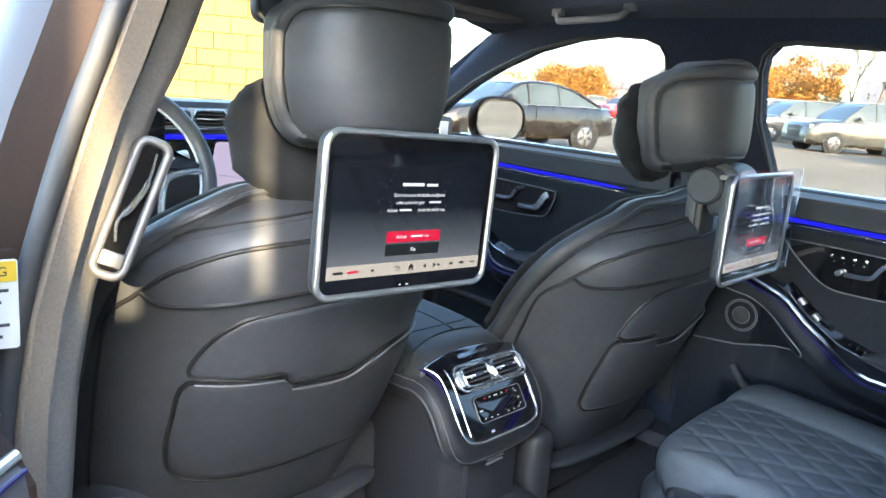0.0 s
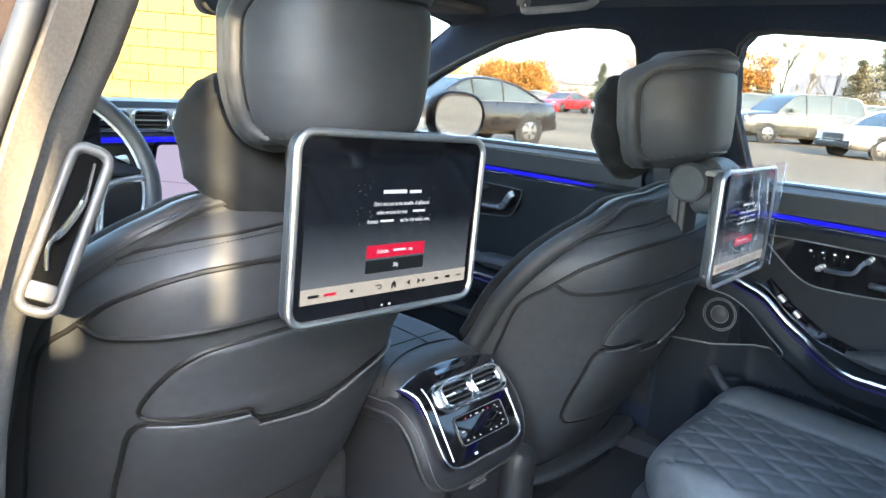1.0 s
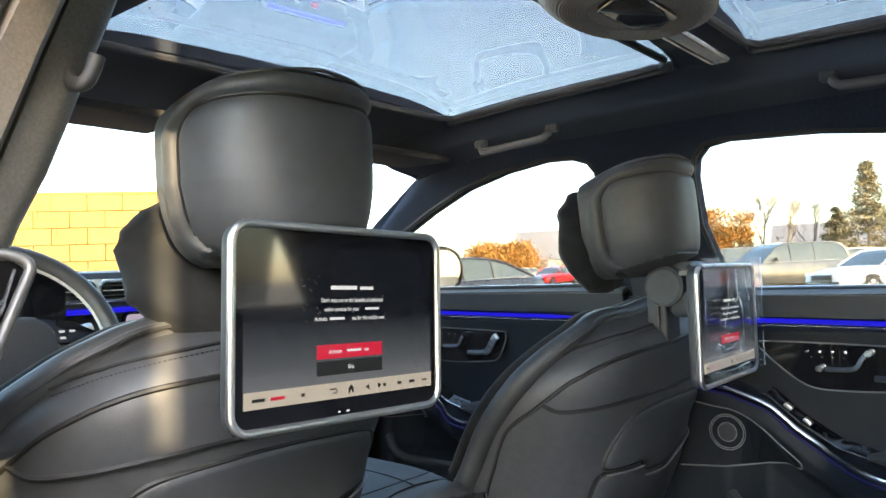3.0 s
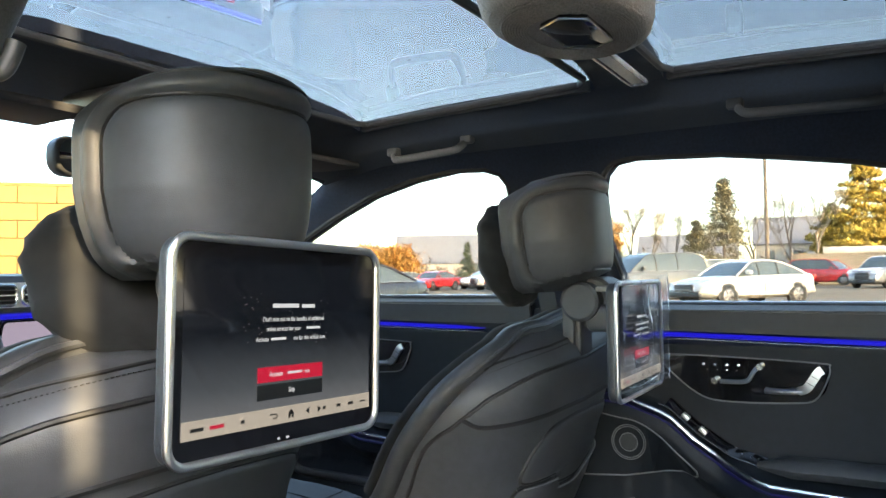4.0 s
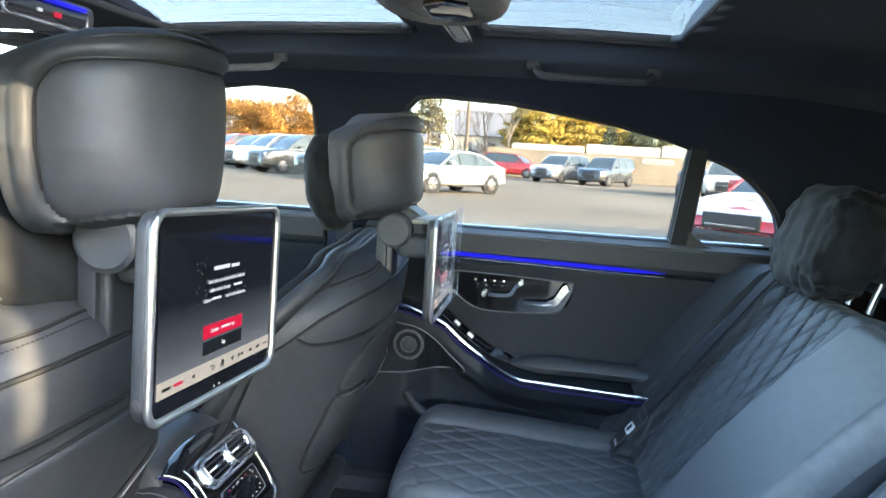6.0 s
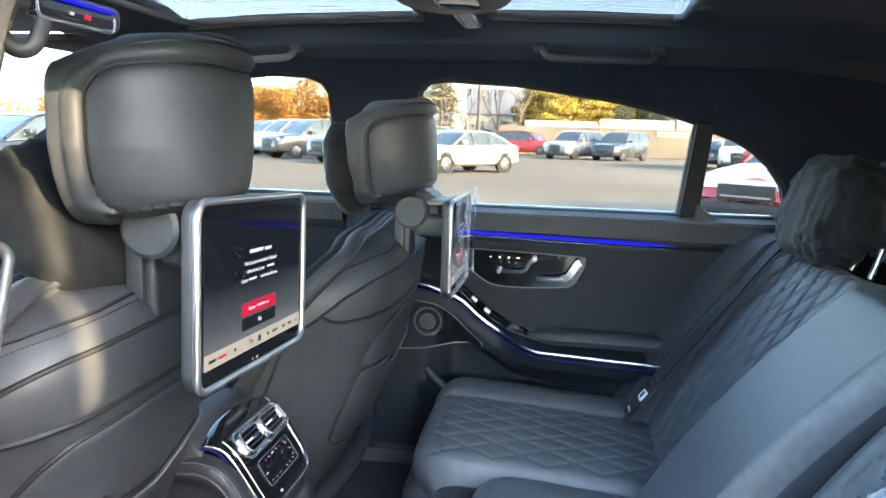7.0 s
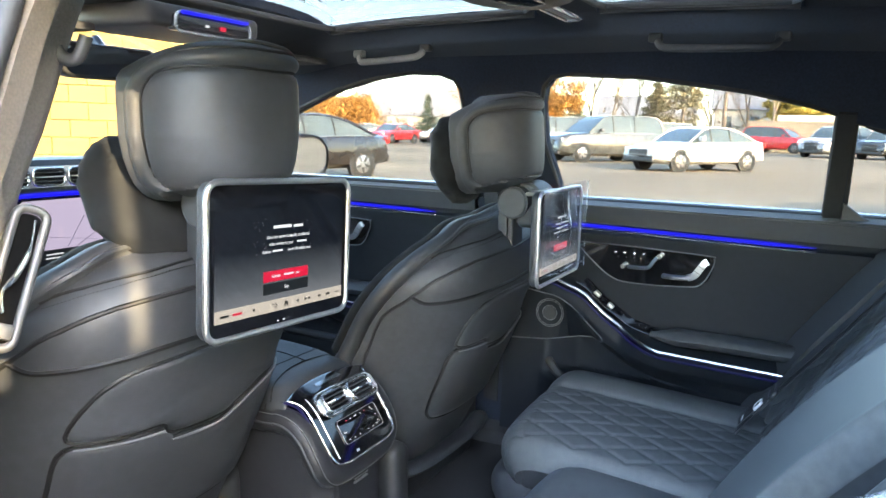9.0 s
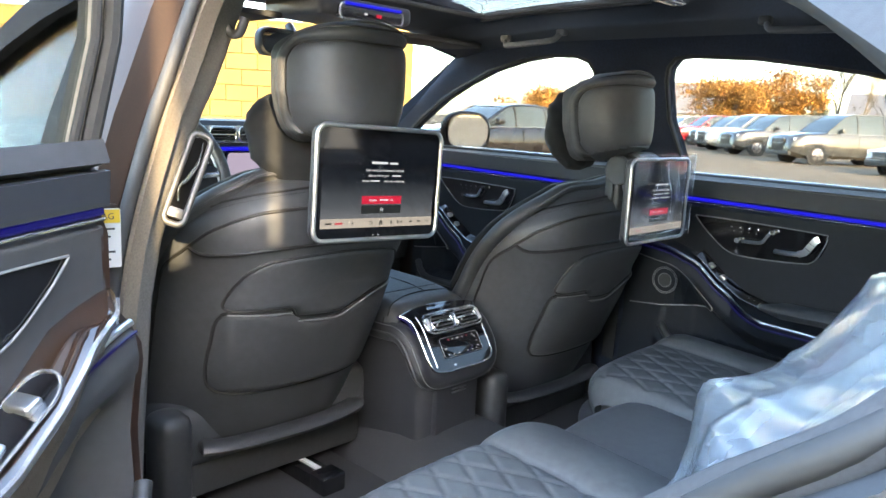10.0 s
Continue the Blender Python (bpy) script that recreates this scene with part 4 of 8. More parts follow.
def headrest_mesh(keep):
    """The part of the headrest's skin for which keep(distance inside the outline) holds; both parts meet in a sunk seam."""
    zs = list(np.linspace(1.102, 1.304, 78)) + [1.3075, 1.3105, 1.3130, 1.3150, 1.3160]
    rings, inside = [], []
    na, nf = 150, 18
    for z in zs:
        k = interp(z, [1.102, 1.107, 1.115, 1.130, 1.295, 1.3045, 1.3075, 1.3105, 1.313, 1.315, 1.316], [0.84, 0.92, 0.96, 0.985, 1.0, 0.985, 0.96, 0.92, 0.82, 0.60, 0.25])
        kx = head_taper(z)
        ring, ins = [], []
        for i in range(na + 1):
            a = -HR_END + 2 * HR_END * i / na
            d, under = head_inside(a, z)
            if d > 0:
                off = -0.006 * math.exp(-d / 0.0035) + 0.004 * (1 - math.exp(-d / 0.02))
            elif under:
                off = max(-0.040, d * 2.2)
            else:
                off = -0.006 * math.exp(d / 0.003) + 0.0055 * math.sin(min(1.0, -d / 0.026) * math.pi) ** 0.8
            ring.append(head_point(a, z, off, k))
            ins.append(d)
        kf = k * interp(z, [1.102, 1.14, 1.27, 1.304, 1.316], [0.7, 1.0, 1.0, 0.8, 0.5])
        for i in range(1, nf):
            t = math.pi * i / nf
            ring.append(Vector((HR_A * kx * math.copysign(abs(math.cos(t)) ** 0.75, math.cos(t)), HR_Y + 0.016 * kf * math.sin(t), head_lower(HR_END, z))))
            ins.append(-1.0)
        rings.append(ring)
        inside.append(ins)
    bm = bmesh.new()
    V = {}
    n = len(rings[0])
    def vert(j, i):
        if (j, i) not in V:
            V[(j, i)] = bm.verts.new(rings[j][i])
        return V[(j, i)]
    for j in range(len(rings) - 1):
        for i in range(n):
            i2 = (i + 1) % n
            if keep((inside[j][i] + inside[j][i2] + inside[j + 1][i] + inside[j + 1][i2]) / 4):
                bm.faces.new((vert(j, i), vert(j, i2), vert(j + 1, i2), vert(j + 1, i)))
    for j in (0, len(rings) - 1):
        if keep(-1.0):
            bm.faces.new([vert(j, i) for i in range(n)])
    bmesh.ops.recalc_face_normals(bm, faces=bm.faces[:])
    return bm


def build_front_seat(inner=1.0):
    """A front seat seen from behind; inner: how wide the map pocket reaches on its left."""
    ob = thing("front_seat", "black leather front seat seen from behind with pocket and headrest", "car seat", "front seats")
    rings = []
    for z in ZS:
        y, w = seat_y(z), seat_w(z)
        dd = seat_d(z)
        ring = [Vector((w * u, y + dd * abs(u) ** seat_flat(z), z)) for u in np.linspace(-1, 1, 49)]
        dep = interp(z, [0.45, 0.95, 1.002, 1.032], [1, 1, 0.8, 0.45])
        ring += [Vector((w * u, y + dd + d * 0.5 * dep + 0.012, z)) for u, d in
                 ((1.0, 0.03), (0.95, 0.065), (0.82, 0.078), (0.66, 0.06), (0.5, 0.03), (0.25, 0.022), (0.0, 0.02), (-0.25, 0.022), (-0.5, 0.03), (-0.66, 0.06), (-0.82, 0.078), (-0.95, 0.065), (-1.0, 0.03))]
        rings.append(ring)
    part("backrest", loft(rings), LEATHER, ob, "smooth black leather", 60)
    # side and top roll of the front cushion, standing out past the back shell
    left = [(-seat_w(z) - 0.002, seat_y(z) + seat_d(z) + 0.008, z) for z in ZS[1::3]]
    right = [(seat_w(z) + 0.002, seat_y(z) + seat_d(z) + 0.008, z) for z in reversed(ZS[1::3])]
    roll = smooth(left + right, 4)
    part("side_roll", tube([p + Vector((0, 0.010, 0.002)) for p in roll], 0.019, 10), LEATHER, ob, "padded black leather edge")
    part("welt", tube([p + Vector((0, -0.010, 0.011)) for p in roll], 0.0045, 6), LEATHER, ob, "leather welt")
    part("top_pad", tube([p + Vector((0, 0.034, 0.004)) for p in roll[34:-34]], 0.015, 10), PILLOW, ob, "dark suede cushion edge")
    # upper yoke seams
    for m in (-1, 1):
        seam([(m * 0.235, 0.48), (m * 0.252, 0.58), (m * 0.262, 0.70), (m * 0.268, 0.80), (m * 0.268, 0.87), (m * 0.253, 0.912), (m * 0.232, 0.945), (m * 0.19, 0.972), (m * 0.13, 0.984), (0, 0.988)], ob, 0.0032)
        seam([(m * 0.253, 0.912), (m * 0.240, 0.900), (m * 0.215, 0.902), (m * 0.17, 0.909), (m * 0.10, 0.914), (0, 0.914)], ob, 0.0038)
    for z0 in (0.978,):
        pts = curve2([(-0.222, z0), (-0.19, z0 + 0.016), (-0.145, z0 + 0.028), (-0.075, z0 + 0.035), (0.0, z0 + 0.037), (0.075, z0 + 0.035), (0.145, z0 + 0.028), (0.19, z0 + 0.016), (0.222, z0)], 24)
        st = bmesh.new()
        for a, b in zip(pts[::2], pts[1::2]):
            p, q = on_back(*a, 0.001), on_back(*b, 0.001)
            t = tube([p, q], 0.0009, 4)
            me = bpy.data.meshes.new("t")
            t.to_mesh(me)
            t.free()
            st.from_mesh(me)
            bpy.data.meshes.remove(me)
        seam([(x, z + 0.006) for x, z in pts[::8]], ob, 0.0024)
        o = part("stitching", st, SEAM, ob, "black stitching")
        o["kind"] = "stuff"
    # hard lower shell with upper field and map pocket
    upper = curve2([(-0.199, 0.797), (-0.188, 0.848), (-0.172, 0.873), (-0.142, 0.888), (-0.06, 0.894), (0.0, 0.895), (0.06, 0.894), (0.142, 0.888), (0.172, 0.873), (0.188, 0.848), (0.199, 0.815),
                    (0.12, 0.806), (0.066, 0.781), (0.03, 0.766), (-0.062, 0.772), (-0.088, 0.792), (-0.14, 0.793)], 5, True)
    upper = [(a * inner if a < 0 else a, b) for a, b in upper]
    part("back_field", patch(upper, 0.006), LEATHER, ob, "black leather field", 60)
    pocket = curve2([(-0.199, 0.783), (-0.14, 0.783), (-0.086, 0.782), (-0.066, 0.762), (0.024, 0.755), (0.066, 0.773), (0.12, 0.797), (0.199, 0.806),
                     (0.204, 0.718), (0.200, 0.655), (0.187, 0.622), (0.150, 0.609), (0.0, 0.602), (-0.150, 0.609), (-0.187, 0.622), (-0.200, 0.655), (-0.204, 0.718)], 5, True)
    pocket = [(a * inner if a < 0 else a, b) for a, b in pocket]
    part("map_pocket", patch(pocket, 0.010), LEATHER, ob, "black leather map pocket", 60)
    # highlight along the pocket's rounded edge, painted as a pale line
    seam([(-0.196 * inner, 0.785), (-0.14 * inner, 0.785), (-0.088 * inner, 0.784)], ob, 0.0015, 0.0105, EDGE, "pocket_edge", "pocket edge with its highlight in pale grey")
    seam([(-0.070 * inner, 0.763), (0.024, 0.757), (0.066, 0.775), (0.12, 0.799), (0.197, 0.808)], ob, 0.0015, 0.0105, EDGE, "pocket_edge", "pocket edge with its highlight in pale grey")
    seam(upper + upper[:1], ob, 0.0034, 0.0005, n=1)
    seam(pocket + pocket[:1], ob, 0.0040, 0.0005, n=1)
    # skirt below the shell and the seat base
    part("skirt", tube(smooth([(-0.20, 0.965, 0.495), (-0.15, 0.948, 0.492), (-0.05, 0.938, 0.490), (0.10, 0.938, 0.490), (0.20, 0.950, 0.500)], 6), [0.016] + [0.026] * 22 + [0.020, 0.012], 14, flat=0.5, up=(0, 0, 1)), PLASTIC, ob, "dark roll at the foot")
    part("cushion", box(-0.255, 0.255, 0.98, 1.44, 0.44, 0.575, 0.04, 4), LEATHER, ob, "black leather seat cushion")
    part("seat_base", box(-0.235, 0.235, 0.99, 1.40, 0.375, 0.45, 0.015), PLASTIC, ob, "black plastic seat base")
    for x in (-0.20, 0.072):
        rail = part("rail", box(x - 0.028, x + 0.028, 0.895, 1.42, 0.338, 0.372, 0.005), GLOSS, ob, "black metal floor rail")
        part("rail_cap", box(x - 0.031, x + 0.031, 0.878, 0.93, 0.337, 0.381, 0.007, 3), GLOSS, rail, "gloss black end cap")
        part("rail_ridge", box(x - 0.006, x + 0.006, 0.93, 1.40, 0.370, 0.378, 0.002), BRUSHED, rail, "bright sliding edge")
    part("hinge_cover", box(-0.296, -0.228, 0.925, 1.01, 0.395, 0.585, 0.030, 5), PLASTIC, ob, "black plastic hinge cover")
    # headrest: a deep round-backed pad; a smooth panel lies inside a padded roll, under a folded cap
    head = part("headrest", headrest_mesh(lambda d: d <= 0.0), LEATHER, ob, "padded black leather roll", 70)
    part("back_panel", headrest_mesh(lambda d: d > 0.0), LEATHER, head, "smooth curved leather panel", 70)
    loop = [(-HR_S, 1.150), (-HR_S, 1.236), (-HR_S + 0.008, 1.262), (-HR_S + 0.030, 1.2785), (-0.07, 1.2795), (0.0, 1.2775), (0.07, 1.2795), (HR_S - 0.030, 1.2785), (HR_S - 0.008, 1.262), (HR_S, 1.236), (HR_S, 1.150)]
    part("headrest_seam", tube([head_point(a, z, -0.0035) for a, z in curve2(loop, 6)], 0.0022, 6), SEAM, head, "dark sewn seam")
    fold = curve2([(-0.195, 1.262), (-0.180, 1.285), (-0.14, 1.300), (-0.07, 1.3035), (0.0, 1.3035), (0.07, 1.3035), (0.14, 1.300), (0.180, 1.285), (0.195, 1.262)], 6)
    part("cap_seam", tube([head_point(a, z, 0.0012) for a, z in fold], 0.0020, 6), SEAM, head, "sewn welt of the cap")
    wedge = smooth([head_point(0.085, 1.304, 0.002), head_point(0.055, 1.3095, -0.004), head_point(0.02, 1.3135, -0.012), head_point(-0.03, 1.3155, -0.020), head_point(-0.09, 1.3150, -0.016), head_point(-0.14, 1.310, -0.006)], 6)
    part("cap_fold", tube(wedge, 0.0024, 6), LEATHER, head, "leather top fold")
    # swivel joint and posts
    part("swivel", tube([(-0.050, 0.785, 1.099), (-0.046, 0.785, 1.099), (-0.018, 0.785, 1.099), (-0.016, 0.785, 1.099)], [0.031, 0.0365, 0.0365, 0.033], 30), LEATHER, ob, "round leather covered swivel", 30)
    part("neck", tube([(-0.016, 0.772, 1.096), (-0.012, 0.772, 1.096), (0.075, 0.772, 1.096), (0.082, 0.772, 1.096)], [0.042, 0.048, 0.048, 0.042], 30), LEATHER, ob, "leather covered neck joint", 30)
    for s in (-1, 1):
        part("post", box(s * 0.030 - 0.008, s * 0.030 + 0.008, 0.800, 0.822, 0.98, 1.085, 0.004), BRUSHED if s > 0 else PLASTIC, ob, "headrest post")
    part("post_cover", box(-0.030, 0.034, 0.788, 0.815, 0.985, 1.070, 0.008, 3), PLASTIC, ob, "black post cover")
    return ob


seat_l = build_front_seat()
seat_l.matrix_basis = pose(-0.372, 0, 0)
SEAT_R = pose(0.416, -0.140, -0.048)
seat_r = build_front_seat(0.83)
seat_r.matrix_basis = SEAT_R
for c in seat_r.children:
    if c.name.startswith(("backrest", "side_roll", "welt", "top_pad", "seam", "stitching", "back_field", "map_pocket", "pocket_edge", "skirt")):
        # its inner bolster is the fuller one, its outer shoulder squarer
        for v in c.data.vertices:
            if v.co.x < 0:
                v.co.x *= 1.10
            top = min(1.0, max(0.0, (v.co.z - 0.88) / 0.12))
            v.co.z += (0.010 + 0.022 * min(1.0, max(0.0, v.co.x / 0.12))) * top
            if v.co.x > 0:
                v.co.x *= 1 + 0.30 * top * top
    if c.name.startswith("headrest"):
        c.matrix_basis = Matrix.Translation((-0.016, 0.040, 0.016)) @ Matrix.Translation((0, 0.80, 1.16)) @ Matrix.Rotation(radians(-4.5), 4, "X") @ Matrix.Translation((0, -0.80, -1.16)) @ c.matrix_basis


def puff(rx, ry, rz, seed, nu=40, nv=24, p=2.6, wrinkle=0.006):
    """Soft cushion: rounded block with folds."""
    bm = bmesh.new()
    rings = []
    for i in range(nv + 1):
        a = math.pi * i / nv
        ring = []
        for j in range(nu):
            b = 2 * math.pi * j / nu
            sp = lambda t: math.copysign(abs(t) ** (2 / p), t)
            q = Vector((rx * sp(math.sin(a)) * sp(math.cos(b)), ry * sp(math.sin(a)) * sp(math.sin(b)), rz * sp(math.cos(a))))
            q *= 1 + wrinkle / max(ry, 0.03) * noise.noise((q.x * 22 + seed, q.y * 22, q.z * 30)) + 0.5 * wrinkle / max(ry, 0.03) * noise.noise((q.x * 60, q.y * 60 + seed, q.z * 60))
            ring.append(q)
        rings.append(ring)
    bm.free()
    out = loft(rings, caps=False)
    bmesh.ops.remove_doubles(out, verts=out.verts[:], dist=0.0008)
    return out


for m, lab in ((pose(-0.358, 0.900, 1.098, -32), "soft charcoal suede neck cushion hung on driver headrest"), (pose(0.385, 0.782, 1.138, -8), "soft charcoal suede neck cushion hung on passenger headrest")):
    bm = puff(0.150 if m.translation.x < 0 else 0.118, 0.045, 0.112 if m.translation.x < 0 else 0.098, 3, p=2.1, wrinkle=0.0050)
    bm.transform(m)
    single("neck_cushion", bm, PILLOW, lab, "cushion", "headrest cushions", angle=70)


# ---- rear screens on the front seats ----
def display_mat():
    m = bpy.data.materials.new("lit_display")
    m.use_nodes = True
    nt = m.node_tree
    b = nt.nodes["Principled BSDF"]
    b.inputs["Base Color"].default_value = (0.004, 0.004, 0.005, 1)
    b.inputs["Roughness"].default_value = 0.06
    tc = nt.nodes.new("ShaderNodeTexCoord")
    sx = nt.nodes.new("ShaderNodeSeparateXYZ")
    rp = nt.nodes.new("ShaderNodeValToRGB")
    e = rp.color_ramp.elements
    e[0].position, e[0].color = 0.0, (0.30, 0.30, 0.31, 1)
    e[1].position, e[1].color = 0.55, (0.004, 0.006, 0.010, 1)
    mid = e.new(0.25)
    mid.color = (0.11, 0.12, 0.13, 1)
    nt.links.new(tc.outputs["Generated"], sx.inputs[0])
    nt.links.new(sx.outputs["Z"], rp.inputs["Fac"])
    nt.links.new(rp.outputs[0], b.inputs["Emission Color"])
    b.inputs["Emission Strength"].default_value = 0.75 * SHOWN
    return m


DISPLAY = display_mat()
UI_WHITE = glow("display_white", (0.9, 0.9, 0.92), 0.9)
UI_BAR = glow("display_cream_bar", (0.66, 0.57, 0.47), 0.8)
UI_RED = glow("display_red", (0.72, 0.01, 0.05), 0.9)
UI_DARK = glow("display_dark", (0.018, 0.02, 0.024), 0.5)
UI_DOT = glow("display_dot", (0.5, 0.42, 0.44), 0.35)
UI_INK = glow("display_ink", (0.03, 0.03, 0.03), 0.2)
BEZEL = mat("black_glass_bezel", (0.004, 0.004, 0.005), 0.06, var=0.1, scale=40)


def facing(x, y, z):
    """Lays flat x, y shapes upright, facing the rear of the car."""
    return Matrix(((1, 0, 0, x), (0, 0, -1, y), (0, 1, 0, z), (0, 0, 0, 1)))


HANDLE_GREY = mat("grey_bracket", (0.22, 0.20, 0.17), 0.5, var=0.1, scale=100)


def build_tablet():
    ob = thing("rear_screen", "rear seat entertainment screen on black bracket showing a sign-up page", "screen", "seat back screens")
    zc, y = 1.038, 0.672
    part("housing", plate(rounded(0.284, 0.196, 0.020, 6), 0.016, 0.006, 3, facing(0, y + 0.001, zc)), PLASTIC, ob, "black rear housing")
    part("bezel", plate(rounded(0.274, 0.186, 0.015, 6), 0.004, 0.0, 1, facing(0, y - 0.001, zc)), BEZEL, ob, "black glass bezel")
    part("rim", tube([facing(0, y - 0.001, zc) @ Vector((a, b, 0)) for a, b in rounded(0.282, 0.194, 0.019, 6)], 0.0042, 10, closed=True), POLISHED, ob, "polished metal rim")
    disp = part("display", plate([(-0.128, -0.0755), (0.128, -0.0755), (0.128, 0.078), (-0.128, 0.078)], 0.001, 0, 1, facing(0, y - 0.0015, zc)), DISPLAY, ob, "dark lit display")
    F = lambda x, z, d=0.0022: facing(x, y - d, z)
    def quad(name, x, z, w, h, material, d=0.0022, r=0.0):
        return part(name, plate(rounded(w, h, r, 3) if r else [(-w / 2, -h / 2), (w / 2, -h / 2), (w / 2, h / 2), (-w / 2, h / 2)], 0.0004, 0, 1, F(x, z, d)), material, disp)
    quad("menu_bar", 0.0, 0.9705, 0.256, 0.016, UI_BAR)
    quad("red_button", 0.003, 1.0103, 0.091, 0.0142, UI_RED)
    quad("dark_button", 0.003, 0.9938, 0.091, 0.0142, UI_DARK)
    # wordmark as plain bars
    quad("wordmark", -0.006, 1.0752, 0.036, 0.0040, UI_WHITE)
    quad("wordmark", 0.026, 1.0748, 0.019, 0.0034, UI_WHITE)
    T = lambda body, x, z, s, material, align="CENTER": text_mesh("writing", body, s, material, disp, F(x, z, 0.0027) @ Matrix.Diagonal((0.78, 1, 1, 1)), 0.0001, align)
    T("Don't miss out on the benefits of additional", 0.006, 1.0622, 0.0063, UI_WHITE)
    T("online services for your", -0.009, 1.0530, 0.0063, UI_WHITE)
    quad("wordmark", 0.034, 1.0531, 0.020, 0.0024, UI_WHITE)
    T("Activate", -0.0375, 1.0435, 0.0063, UI_WHITE)
    quad("wordmark", -0.0155, 1.0436, 0.020, 0.0024, UI_WHITE)
    T("me for this vehicle now.", 0.0285, 1.0435, 0.0063, UI_WHITE)
    T("Activate", -0.0185, 1.0103, 0.0068, UI_WHITE)
    quad("wordmark", 0.0075, 1.0104, 0.020, 0.0024, UI_WHITE, 0.0027)
    T("me", 0.0250, 1.0103, 0.0068, UI_WHITE)
    T("Skip", 0.003, 0.9938, 0.0068, UI_WHITE)
    for k, (x, w) in enumerate(((-0.112, 0.014), (-0.090, 0.016), (-0.060, 0.004), (0.052, 0.004), (0.075, 0.006), (0.095, 0.008), (0.116, 0.008))):
        quad("menu_icon", x, 0.9705, w, 0.0030 if k < 6 else 0.0016, UI_RED if k == 1 else UI_INK, 0.0027)
    back = ribbon([F(x, z, 0.0027) @ Vector((0, 0, 0)) for x, z in ((-0.026, 0.9725), (-0.018, 0.9725), (-0.016, 0.9705), (-0.018, 0.9685), (-0.022, 0.9685))], 0.0002, 0.0012, (0, 1, 0))
    part("back_arrow", back, UI_INK, disp)
    part("home_icon", plate([(-0.0035, -0.004), (-0.0012, -0.004), (-0.0012, -0.001), (0.0012, -0.001), (0.0012, -0.004), (0.0035, -0.004), (0.0035, 0.001), (0.0, 0.0045), (-0.0035, 0.001)], 0.0004, 0, 1, F(0.003, 0.9705, 0.0027)), UI_INK, disp)
    for x, s in ((0.026, -1), (0.045, 1)):
        part("skip_icon", plate([(-0.003 * s, -0.003), (0.002 * s, 0.0), (-0.003 * s, 0.003)], 0.0004, 0, 1, F(x, 0.9705, 0.0027)), UI_INK, disp)
    rnd = random.Random(5)
    for k in range(26):
        x, z = rnd.choice((-1, 1)) * rnd.uniform(0.035, 0.062), 1.038 + rnd.uniform(0, 0.05)
        quad("dot", x, z, 0.0009, 0.0009, UI_DOT)
    quad("status_light", -0.012, 0.9485, 0.003, 0.002, UI_WHITE, 0.0012)
    quad("status_light", 0.0, 0.9485, 0.004, 0.002, UI_WHITE, 0.0012)
    part("bracket_arm", box(-0.015, 0.075, 0.690, 0.77, 1.045, 1.095, 0.016, 4), LEATHER, ob, "leather covered arm")
    part("bracket", box(-0.055, 0.085, 0.688, 0.735, 1.120, 1.129, 0.003), HANDLE_GREY, ob, "grey bracket plate")
    part("screw", disc(0.004, 0.003, 12, 0.0008, pose(-0.1425, y + 0.010, zc - 0.075, 0, -90, 0)), PLASTIC, ob)
    return ob


tab_l = build_tablet()
TILT = Matrix.Translation((0, 0.672, 1.038)) @ Matrix.Rotation(radians(-1.5), 4, "Z") @ Matrix.Rotation(radians(2.2), 4, "Y") @ Matrix.Translation((0, -0.672, -1.038))
tab_l.matrix_basis = pose(-0.383, 0, 0) @ TILT
tab_r = copy_thing(tab_l, pose(0.393, -0.131, -0.050))
tagged(tab_r, "rear seat entertainment screen still under its protective film")


def film_f(u, v):
    x, z = -0.142 + 0.29 * u, -0.095 + 0.20 * v
    w = 0.0015 * noise.noise((x * 18, z * 14, 2)) + 0.0015 * abs(noise.noise((x * 45, z * 20, 7)))
    return Vector((0.393 + x, 0.534 - 0.004 - w - 0.02 * max(0, u - 0.85), 0.993 + z))


film = thing("protective_film", "crinkled clear protective film on passenger rear screen", "film")
skin_ob = part("film_sheet", sheet(film_f, 40, 30), FILM, film, "clear film", 20)
skin_ob.visible_shadow = False
CREASE = glass("creased_film", (0.95, 0.97, 1.0), 1.0, rough=0.2, film=0.9)
for pts in (((0.36, 0.96), (0.40, 0.80), (0.37, 0.60), (0.30, 0.42)), ((0.52, 0.92), (0.55, 0.72), (0.62, 0.55), (0.64, 0.30)), ((0.40, 0.80), (0.47, 0.66), (0.52, 0.62), (0.60, 0.70)),
            ((0.72, 0.96), (0.70, 0.80), (0.75, 0.62)), ((0.20, 0.30), (0.34, 0.24), (0.48, 0.27)), ((0.10, 0.08), (0.40, 0.055), (0.80, 0.075), (0.97, 0.05))):
    line = [film_f(p.x, p.y) + Vector((0, -0.0012, 0)) for p in smooth([(a, b, 0) for a, b in pts], 6)]
    cr = part("crease", tube(line, 0.0009, 5), CREASE, film, "white crease in the film")
    cr.visible_shadow = False
edge_line = [film_f(1.0, t) for t in np.linspace(0, 1, 16)]
cr = part("free_edge", tube(edge_line, 0.0010, 5), CREASE, film, "loose bright edge")
cr.visible_shadow = False


# ---- centre console ----
CON_Y = [0.768, 0.784, 0.800, 0.829, 0.850, 0.880, 0.910, 0.937, 1.0, 1.3]
CON_Z = [0.598, 0.622, 0.646, 0.6895, 0.707, 0.719, 0.728, 0.737, 0.745, 0.752]
CON_X = -0.015   # middle line of the console


